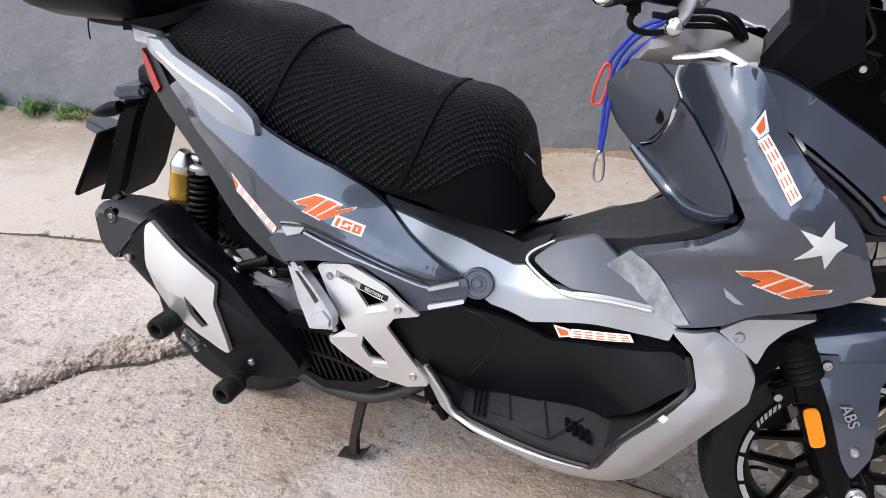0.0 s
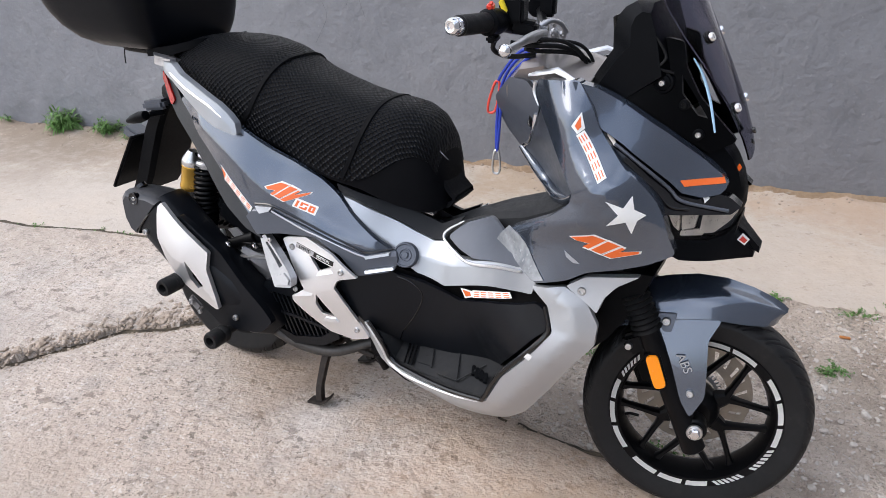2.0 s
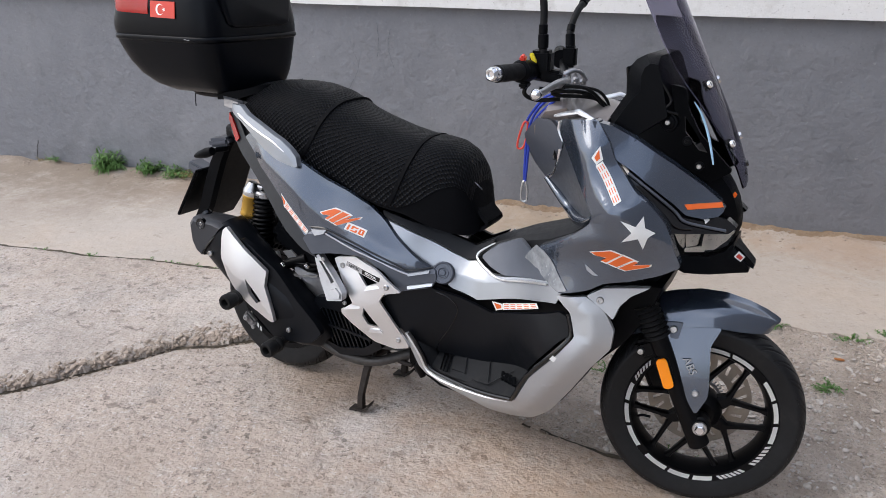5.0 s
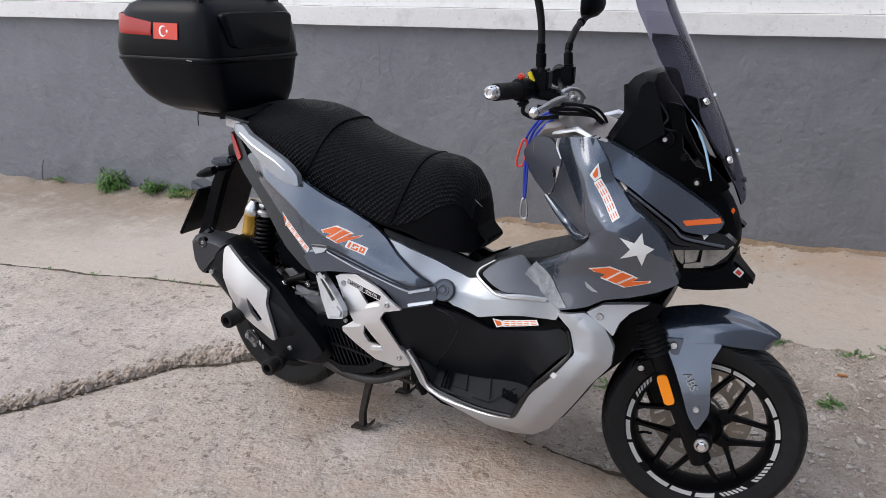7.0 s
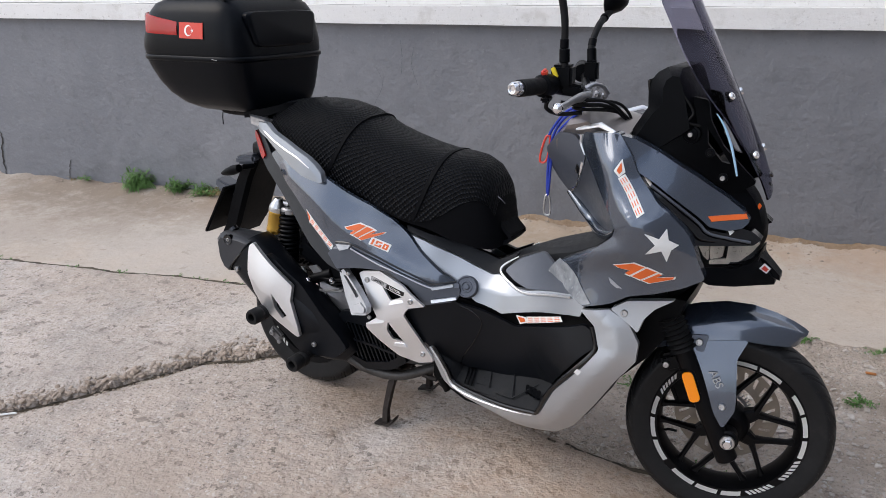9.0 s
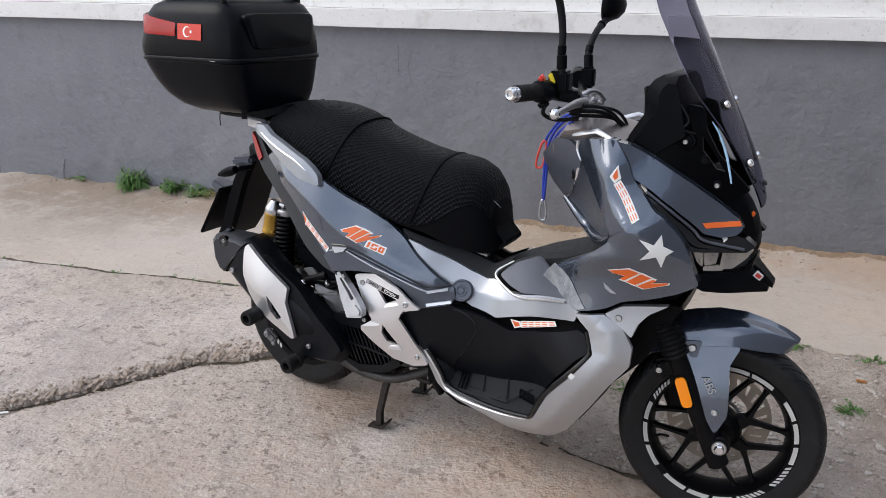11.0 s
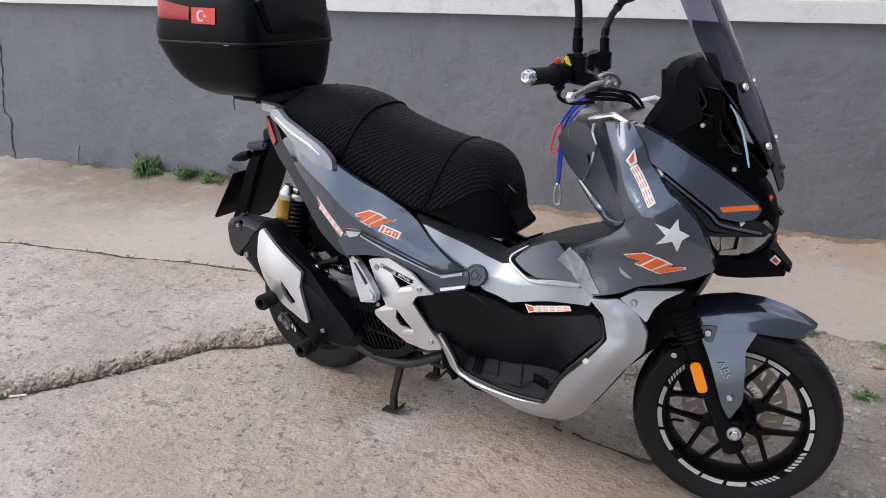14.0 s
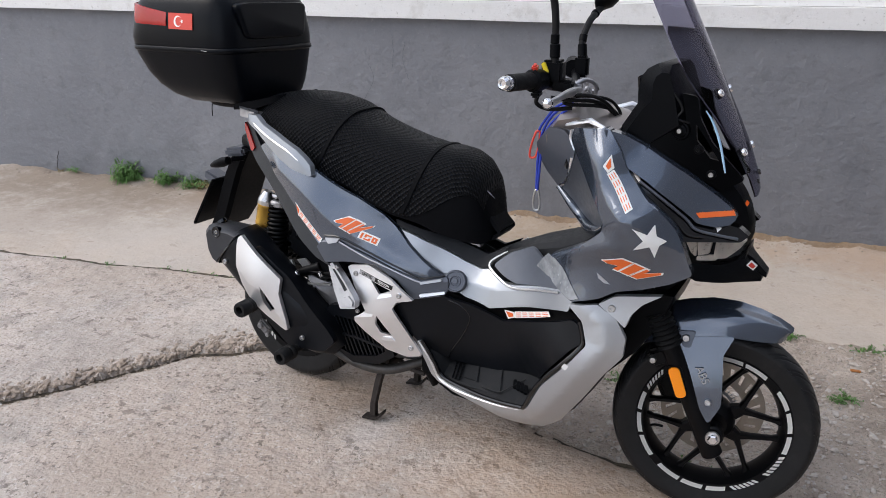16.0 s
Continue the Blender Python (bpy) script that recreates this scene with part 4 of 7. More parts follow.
def middle():
    cowl("silver_sweep", [(.481, .631), (.535, .615), (.679, .553), (.730, .538), (.752, .542), (.775, .530), (.805, .521), (.852, .527), (1.003, .573), (1.050, .566), (1.040, .534), (1.010, .526), (.950, .505), (.780, .449),
                          (.700, .464), (.630, .500), (.560, .545), (.495, .600)], SWEEP, SWEEP_SILVER, "silver painted sweep under the seat", 0.016, 0.002, round_=.004, proud=-.004, cell=.014, fold=SWEEP_FOLD, smooth=22)
    cowl("seat_trim", [(.470, .652), (.622, .612), (.685, .592), (.738, .576), (.795, .604), (.770, .566), (.752, .545), (.728, .540), (.678, .556), (.534, .620), (.478, .636)], STRIPE, GRAIN_BLACK, "black trim between seat and sweep", .012, .003, proud=-.008, round_=.005)
    cowl("knee_panel", [(.762, .554), (.802, .592), (.880, .628), (.925, .612), (.965, .600), (1.004, .573), (.925, .550), (.852, .531), (.803, .537)], STRIPE, MATT_GREY, "satin dark grey knee panel", .012, .005,
         proud=-.003, round_=.012)
    # lip between sweep and knee panel, its edge highlight put in as brighter silver
    for s in (1, -1):
        part("sweep_lip", tube([(x, s * (STRIPE(x, z) - .004), z) for x, z in ((.801, .598), (.765, .573), (.754, .559), (.760, .547), (.797, .531), (.846, .523), (.926, .5435), (1.006, .569))], [.002, .003, .0034, .0034, .0034, .0034, .0034, .003], 8, 4), SATIN_SILVER, scooter, "silver lip, coloured brighter as its edge highlight")
    # pivot boss, and two pale slivers that paint the highlights beside it
    at = pose(.671, -.121, .503, 68, 0, 12)
    boss = part("pivot_boss", lathe([(0, .008), (.012, .008), (.0135, .011), (.016, .011), (.017, .009), (.025, .009), (.0265, .012), (.029, .012), (.0315, .009), (.0315, -.014), (0, -.014)], 40, at), MATT_GREY, scooter,
                "round satin grey pivot cover")
    part("boss_cap", lathe([(0, .0125), (.007, .0125), (.0085, .011), (.0085, .004), (0, .004)], 20, at), MATT_GREY, boss)
    for c in ([(.588, .503), (.642, .514), (.643, .507), (.592, .497)], [(.593, .471), (.655, .481), (.657, .474), (.596, .463)]):
        cowl("side_arm", c, SIDE, SILVER_PAINT if c[0][1] > .5 else SATIN_SILVER, "painted highlight on an edge beside the pivot cover", .008, .003, proud=.0195, round_=.002)
    # tunnel sides, with the shelf that carries the lettering
    cowl("tunnel_side", [(.505, .416), (.560, .452), (.640, .470), (.667, .459), (.722, .448), (.782, .433), (.827, .423), (1.006, .490), (1.050, .512), (1.085, .500), (1.090, .474), (1.053, .438), (1.001, .372), (.953, .305),
                         (.925, .262), (.8, .254), (.67, .258), (.588, .312), (.544, .363)], TUNNEL, GRAIN_BLACK, "black grained plastic tunnel side", .02, .005, round_=.01, proud=.006)
    for s in (1, -1):
        part("panel_seam", tube([(x, s * (TUNNEL(x, z) - .0062), z) for x, z in ((.662, .455), (.690, .445), (.716, .425), (.722, .400), (.700, .350), (.668, .300), (.655, .268))], .0016, 6, 4), GLOSS_BLACK, scooter, "dark seam between two tunnel panels")
    cowl("tunnel_ledge", [(.545, .430), (.568, .462), (.642, .480), (.710, .460), (.782, .447), (.866, .474), (1.019, .526), (1.060, .520), (1.075, .500), (1.035, .485), (.93, .440), (.818, .405), (.72, .430), (.64, .45)], TUNNEL, DEEP_BLACK, "recessed black ledge over the tunnel side", .012, .004, proud=-.006, round_=.008)
    # tunnel top
    rings = []
    for x, z, w in ((.66, .535, .09), (.72, .56, .075), (.80, .602, .06), (.88, .637, .068), (.96, .662, .09), (1.03, .70, .12), (1.09, .745, .15)):
        rings.append([(x, dy * w, z - dz) for dy, dz in ((-1, .02), (-.85, .006), (-.5, 0), (0, -.004), (.5, 0), (.85, .006), (1, .02), (1, .16), (-1, .16))])
    top = part("tunnel_cover", loft(rings), DUSTY_PLASTIC, scooter, "dusty black plastic tunnel cover", smooth=30)
    part("steering_boot", rod((1.03, .0, .64), (1.005, .0, .76), .030, 24), BLACK_PLASTIC, scooter)
    # inner core of the body, black
    rings = []
    for x, z0, z1, w in ((.45, .46, .58, .12), (.58, .30, .54, .12), (.70, .26, .52, .085), (.85, .24, .58, .085), (.97, .24, .62, .12), (1.05, .30, .68, .16), (1.10, .42, .74, .15), (1.15, .55, .80, .12)):
        rings.append([(x, w * a, z0 + (z1 - z0) * c) for a, c in ((-1, .1), (-1, .9), (-.8, 1), (.8, 1), (1, .9), (1, .1), (.8, 0), (-.8, 0))])
    part("body_core", loft(rings), BLACK_PLASTIC, scooter)


middle()


def footwell():
    cowl("silver_frame", [(1.042, .557), (1.109, .565), (1.155, .536), (1.181, .487), (1.178, .440), (1.134, .381), (1.087, .303), (1.028, .217), (.976, .174), (.915, .165), (.849, .168), (.794, .190),
                          (.691, .199), (.640, .200), (.615, .220), (.600, .262), (.580, .305), (.577, .322), (.590, .328), (.610, .300), (.632, .264), (.652, .219), (.767, .2185), (.855, .229), (.935, .246), (.956, .258),
                          (.996, .340), (1.062, .416), (1.096, .464), (1.080, .521)],
         LOW_CREASED, SILVER_PAINT, "silver painted footboard surround, scuffed below", .012, .004, round_=.006, proud=.004, cell=.012)
    cowl("fork_bracket", [(1.111, .567), (1.146, .589), (1.25, .602), (1.209, .576), (1.187, .549), (1.177, .516), (1.158, .533)], LOW, SILVER_PAINT, "silver bracket behind the fork", .02, .004, proud=.010, round_=.005)
    bolt(scooter, (1.143, LOW(1.143, .560) - .010, .560), (0.15, -1, .1), .009)
    part("drain_hole", lathe([(0, .002), (.006, .002), (.0075, 0), (.0075, -.006), (0, -.006)], 12, axis((.868, LOW(.868, .217) - .0045, .217), (.868, LOW(.868, .217) - 1, .217))), GLOSS_BLACK, scooter)
    # footboards: a flat floor with ribs, and the slope in front
    for s in (1, -1):
        rings = []
        for x, z, yo, yi in ((.595, .318, -.166, -.12), (.63, .268, -.167, -.10), (.652, .2225, -.163, -.095), (.70, .2185, -.176, -.095), (.80, .2205, -.203, -.095), (.87, .2285, -.224, -.095), (.938, .244, -.243, -.105), (.958, .258, -.248, -.115), (.998, .338, -.262, -.15), (1.062, .412, -.252, -.17), (1.095, .46, -.238, -.17)):
            zi = z + .42 * (yi - yo) * (1 - smoothstep(.93, 1.0, x)) + .004
            rings.append([(x, s * (yo + .004), z), (x, s * (yo + .008), z - .006), (x, s * (yo + .014), z - .002 + .42 * .014), (x, s * yi, zi), (x + .008, s * yi, zi - .03), (x + .008, s * (yo + .03), z - .02)])
        board = part("footboard", loft(rings), DUSTY_PLASTIC, scooter, "dusty black ribbed plastic footboard", smooth=25)
        for k in range(3):
            part("rib", block((.004, .062, .006), pose(.682 + .011 * k, s * -.140, .2415, s * 23, 0, s * 14), .0015), BLACK_PLASTIC, board)
        for k in range(4):
            part("rib", block((.010, .030, .007), pose(.880 + .015 * k, s * (-.165 - .010 * k), .262 + .003 * k, s * 23, 0, s * 20), .002), BLACK_PLASTIC, board)
        for xa, ya, xb, yb in ((.815, -.105, .850, -.195), (.850, -.195, .790, -.178), (.850, -.195, .905, -.150), (.74, -.10, .765, -.165)):
            def on_floor(x, y):
                return (x, s * y, .2205 + .17 * max(0, x - .80) + .42 * (y + .203 + .26 * (x - .80)) + .0045)
            part("rib", tube([on_floor(xa, ya), on_floor((xa + xb) / 2, (ya + yb) / 2), on_floor(xb, yb)], .0018, 6, 2), DUSTY_PLASTIC, board)
        for k in range(3):
            part("rib", block((.20 - .03 * k, .0025, .003), pose(.80, s * (-.185 + .024 * k), .2235 + .010 * k + .0015, s * 23, -1.5, s * -7), .0008), DUSTY_PLASTIC, board)
    # rolled edge whose satin silver stands in for the highlight along the rim
    for s in (1, -1):
        part("rim_edge", tube([(x, s * (LOW_CREASED(x, z) - .003), z) for x, z in ((.584, .324), (.604, .300), (.626, .264), (.645, .216), (.70, .2115), (.767, .2145), (.855, .225), (.930, .241))], [.002, .0035, .004, .004, .004, .004, .0035, .002], 8, 4), SATIN_SILVER, scooter, "rolled edge of the surround, coloured as a highlight")
    for s in (1, -1):
        part("gasket", tube([(x, s * (LOW(x, z) - .001), z) for x, z in ((.596, .330), (.617, .302), (.640, .266), (.660, .227), (.767, .2255), (.853, .236), (.930, .252), (.949, .263), (.988, .343), (1.054, .420), (1.086, .466), (1.073, .517))], .0055, 8, 3), GLOSS_BLACK, scooter, "black gasket inside the surround")
    part("white_tab", block((.014, .002, .014), pose(1.053, LOW(1.053, .405) - .0055, .405, 0, 35, 12), .0008), WHITE_STICKER, scooter, "small white sticker tab")
    # belly pan under the boards
    rings = []
    for x, z0, z1, w in ((.56, .17, .27, .12), (.68, .15, .205, .15), (.85, .155, .205, .17), (.97, .155, .225, .15), (1.03, .20, .28, .15), (1.10, .31, .40, .18), (1.15, .42, .52, .18)):
        rings.append([(x, w * a, z0 + (z1 - z0) * c) for a, c in ((-1, .3), (-1, .9), (1, .9), (1, .3), (.7, 0), (-.7, 0))])
    part("belly_pan", bevel(loft(rings), .008, 1), BLACK_PLASTIC, scooter, "black plastic belly pan", smooth=30)
    # the silver cross-shaped side plate
    plate = cowl("side_plate", [(.366, .517), (.374, .523), (.437, .536), (.519, .511), (.590, .461), (.538, .447), (.524, .424), (.549, .380), (.592, .290), (.592, .278), (.549, .268), (.492, .284), (.425, .339),
                                (.397, .362), (.397, .377), (.427, .381), (.438, .404), (.392, .470)], PLATE, SATIN_SILVER, "satin silver cross-shaped side plate", .008, .003,
                 holes=[[(.452, .494), (.472, .490), (.522, .478), (.483, .461)], [(.474, .396), (.514, .336), (.480, .342), (.468, .369)]], round_=.004)
    for outline in ([(.402, .377), (.462, .391), (.468, .411), (.441, .405)], [(.480, .449), (.526, .463), (.519, .471), (.487, .461)], [(.481, .318), (.524, .319), (.515, .330), (.488, .329)]):
        low = min(z for _, z in outline)
        part("plate_step", panel(outline, lambda x, z: PLATE(x, z) - .0060 + .28 * (z - low), .005, .0008), SATIN_SILVER, plate, "bright bevelled step of the plate")
    # added black sheet that stands in for the shade inside the holes
    part("plate_back", panel([(.40, .512), (.53, .497), (.515, .43), (.56, .33), (.50, .31), (.45, .33), (.44, .40)], shifted(PLATE, -.024), .006, 0), BLACK_PLASTIC, plate)
    for x, z in ((.396, .503), (.548, .470), (.565, .301)):
        bolt(scooter, (x, PLATE(x, z) - .002, z), (0, -1, .1), .008)
    peg = cowl("folding_footrest", [(.316, .522), (.329, .531), (.414, .455), (.428, .441), (.431, .422), (.379, .412), (.347, .456)], PEG, ALLOY,
               "folded alloy passenger footrest", .022, .003, holes=[[(.333, .513), (.340, .514), (.393, .466), (.384, .459)]], round_=.004)
    part("footrest_face", panel([(.383, .420), (.424, .428), (.424, .440), (.405, .452), (.380, .440)], shifted(PEG, .006), .008, .003), ALLOY, peg, "worn face of the footrest")
    for x, z in ((.346, .52), (.415, .40)):
        bolt(scooter, (x, -.235, z), (0, -1, 0), .006)


footwell()


def front():
    cowl("front_cowl", [(.997, .964), (1.095, .977), (1.129, .930), (1.146, .894), (1.176, .861), (1.200, .836), (1.236, .808), (1.258, .784), (1.275, .760), (1.285, .738), (1.300, .698), (1.314, .668), (1.268, .643), (1.207, .621),
                        (1.153, .610), (1.118, .588), (1.043, .562), (1.009, .587), (.952, .609), (.921, .615), (.962, .646), (1.065, .709), (1.11, .748), (1.117, .772), (1.077, .825), (1.009, .902), (.986, .932)],
         ARM_CREASED, GREY_PAINT, "glossy dark grey front cowl", .03, .005, round_=.010, cell=.008)
    cowl("nose_cowl", [(1.084, .975), (1.125, .962), (1.182, .931), (1.257, .884), (1.324, .834), (1.36, .806), (1.376, .784), (1.366, .772), (1.339, .768), (1.302, .777), (1.272, .804), (1.232, .838), (1.190, .868), (1.148, .892), (1.105, .935)],
         NOSE, GREY_PAINT, "glossy dark grey nose cowl", .03, .005, round_=.005, cell=.025, proud=.012)
    strip = cowl("light_strip", [(1.140, .905), (1.160, .900), (1.238, .848), (1.280, .812), (1.306, .786), (1.345, .775), (1.384, .762), (1.405, .745), (1.391, .734), (1.306, .738), (1.270, .742), (1.236, .782), (1.180, .844)],
                 NOSE, GLOSS_BLACK, "gloss black running light strip", .03, .002, round_=.003, proud=-.002)
    for line, r, material, label in (([(1.176, .867), (1.234, .826), (1.279, .786), (1.302, .764), (1.343, .752), (1.385, .742)], .0036, MATT_GREY, "grey light guide of the running light"),
                                     ([(1.196, .842), (1.232, .812), (1.262, .782), (1.288, .755), (1.32, .748)], .0024, GLOSS_BLACK, "black lower lip of the running light")):
        for s in (1, -1):
            part("running_light", tube([(x, s * (NOSE(x, z) - .004), z) for x, z in line], r, 10, 5), material, strip, label)
    cowl("light_tip", [(1.150, .900), (1.155, .893), (1.168, .880), (1.182, .862), (1.176, .863), (1.160, .880)], NOSE, LAMP_BOWL, "bright tip of the running light", .004, .001, proud=.004, round_=.002)
    # headlamp: reflector bowls behind a clear lens
    head = skin([(1.275, .735, -.185), (1.30, .69, -.165), (1.36, .70, -.12), (1.41, .72, -.045), (1.33, .745, -.14)])
    cowl("headlamp_bowl", [(1.274, .741), (1.300, .744), (1.395, .724), (1.384, .691), (1.355, .684), (1.305, .690), (1.288, .709)], head, DARK_TRIM, "dark headlamp housing", .02, .003, proud=-.030, round_=.006)
    for outline, turn in (([(1.281, .738), (1.300, .741), (1.304, .716), (1.303, .696), (1.293, .708)], .5), ([(1.304, .741), (1.334, .738), (1.330, .704), (1.308, .700)], -.4), ([(1.340, .737), (1.392, .724), (1.384, .706), (1.362, .689), (1.338, .691)], .6),
                          ([(1.306, .698), (1.336, .700), (1.345, .686), (1.306, .688)], .2)):
        x0 = outline[0][0]
        cowl("reflector", outline, lambda x, z: head(x, z) + turn * .3 * (x - x0), LAMP_BOWL, "bright headlamp reflector", .008, .0015, proud=-.012, round_=.003)
    cowl("headlamp_lens", [(1.270, .743), (1.300, .749), (1.400, .730), (1.388, .690), (1.357, .679), (1.303, .685), (1.284, .708)], head, CLEAR, "clear headlamp lens", .003, .001, round_=.006)
    # beak
    beak = skin([(1.29, .69, -.19), (1.31, .645, -.185), (1.36, .65, -.13), (1.44, .63, -.02), (1.40, .69, -.055), (1.45, .65, -.012)])
    cowl("beak", [(1.288, .690), (1.301, .688), (1.355, .676), (1.384, .681), (1.400, .700), (1.399, .678), (1.436, .634), (1.437, .621), (1.366, .636), (1.316, .648), (1.300, .660)], beak, BLACK_PLASTIC,
         "matt black plastic beak under the headlamp", .05, .003, round_=.002, cell=.02)
    part("beak_core", loft([[(x, w * a, z + h * c) for a, c in ((-1, -1), (-1, 1), (1, 1), (1, -1))] for x, z, w, h in ((1.24, .670, .17, .025), (1.32, .668, .12, .016), (1.38, .662, .07, .014), (1.42, .655, .025, .010))]), BLACK_PLASTIC, scooter)
    part("beak_tip", loft([[(x, w * a, z + h * c) for a, c in ((-1, -1), (-1, 1), (1, 1), (1, -1))] for x, z, w, h in ((1.385, .676, .030, .016), (1.412, .662, .026, .014), (1.446, .636, .020, .006))]), BLACK_PLASTIC, scooter, "black tip of the beak")
    part("nose_badge", panel([(1.404, .667), (1.412, .677), (1.426, .662), (1.419, .652)], shifted(beak, .003), .002, 0), WHITE_STICKER, scooter, "small white and red square sticker")
    part("badge_mark", panel([(1.408, .666), (1.413, .672), (1.422, .662), (1.418, .657)], shifted(beak, .0045), .001, 0), RED_PLASTIC, scooter, "red mark on the square sticker")
    # black centre of the nose up to the windscreen
    rings = []
    for x, z, w in ((1.388, .682, .012), (1.398, .697, .022), (1.405, .725, .034), (1.404, .756, .042), (1.392, .795, .055), (1.378, .822, .065), (1.340, .868, .08), (1.29, .91, .10)):
        rings.append([(x - .035, -w, z - .03), (x - .008, -w * .6, z), (x, 0, z + .004), (x - .008, w * .6, z), (x - .035, w, z - .03), (x - .08, w * .9, z - .05), (x - .08, -w * .9, z - .05)])
    part("nose_centre", loft(rings), BLACK_PLASTIC, scooter, "black plastic centre of the nose", smooth=35)
    part("nose_flash", block((.010, .002, .012), pose(1.384, -.034, .806, 0, 30, -40), .0006), ORANGE_STICKER, scooter)
    part("paint_fleck", panel([(1.337, .767), (1.342, .770), (1.350, .765), (1.347, .761), (1.343, .757), (1.341, .762)], shifted(NOSE, .0035), .0015, 0), WHITE_STICKER, strip, "chipped white fleck")
    cowl("orange_flash", [(1.295, .799), (1.366, .801), (1.372, .791), (1.304, .788)], NOSE, ORANGE_STICKER, "orange stripe sticker", .0015, 0, proud=.0135, round_=.001)
    # inner legshield: pocket lid and lower lid on the near side, and their twins
    cowl("pocket_lid", [(.859, .896), (.904, .946), (.948, .945), (.976, .922), (.988, .897), (.975, .859), (.959, .828), (.919, .776), (.881, .817), (.864, .855)], LEGS, MATT_GREY, "satin dark grey pocket lid", .02, .004, round_=.006, proud=.004)
    cowl("inner_shield", [(.989, .895), (1.015, .874), (1.053, .832), (1.088, .788), (1.100, .755), (1.072, .722), (.991, .722), (.921, .774), (.961, .827), (.977, .858)], LEGS, MATT_GREY, "satin dark grey inner legshield", .02, .004, round_=.005)
    part("shield_bevel", tube([(.912, -.004, .780), (.955, -.022, .745), (.992, -.038, .717), (1.03, -.085, .706), (1.072, -.140, .719), (1.10, -.19, .745)], [.008, .013, .015, .015, .013, .008], 12, 6), GREY_PAINT, scooter, "glossy grey bevel of the legshield")
    part("latch", block((.014, .012, .03), pose(.962, -.082, .862, 0, 14, 30), .004), GLOSS_BLACK, scooter, "small black latch")
    part("latch_lever", tube([(.985, -.118, .885), (.978, -.112, .855), (.958, -.075, .815), (.935, -.045, .797)], [.006, .004, .004, .006]), CHROME, scooter, "bright metal edge by the latch")
    part("shield_core", loft([[(x + a, w * c, z) for a, c in ((-.03, -1), (-.06, -.3), (-.06, .3), (-.03, 1), (.06, 1), (.06, -1))] for x, z, w in ((1.13, .70, .10), (1.10, .75, .10), (1.055, .82, .10), (1.0, .90, .09), (.975, .945, .07))]),
         MATT_GREY, scooter, "dark grey legshield", smooth=40)
    # silver cover round the steering head
    rings = []
    for x, z, w in ((.895, .945, .07), (.925, .985, .075), (.985, 1.0, .09), (1.05, .985, .135), (1.095, .968, .165)):
        rings.append([(x, -w, z - .022), (x, -w * .62, z - .002), (x, 0, z + .012), (x, w * .62, z - .002), (x, w, z - .022), (x, w * .8, z - .06), (x, -w * .8, z - .06)])
    part("steering_cover", bevel(loft(rings), .004, 1), COVER_GREY, scooter, "brownish silver cover round the steering head", smooth=25)
    for s in (1, -1):
        part("cowl_trim", tube([(.972, s * -.136, .966), (.994, s * -.150, .973), (1.041, s * -.168, .986), (1.082, s * -.180, .972)], [.004, .0065, .0075, .004], 8, 1, .5), SATIN_SILVER, scooter,
             "bright silver trim at the top of the cowl")
        part("cowl_trim", tube([(.985, s * -.126, .953), (.982, s * -.122, .932), (.994, s * -.128, .905)], [.006, .006, .003], 8, 4, .5), SATIN_SILVER, scooter)


front()


# ---- exhaust, engine, suspension ----
def super_ring(cx, cy, hx, hy, power=0.5, n=28):
    out = []
    for k in range(n):
        a = 2 * math.pi * k / n
        out.append((cx + hx * math.copysign(abs(math.cos(a)) ** power, math.cos(a)), cy + hy * math.copysign(abs(math.sin(a)) ** power, math.sin(a))))
    return out


def along_muffler(u, v, y):
    return Vector((-.07 + .73 * u + .68 * v, y, .52 - .68 * u + .73 * v))


CAP_GREY = surf("end_cap_grey", (0.038, 0.040, 0.046), 0.38, 0.2, vary=0.1, bump=0.1, bump_scale=900, spec=0.4)


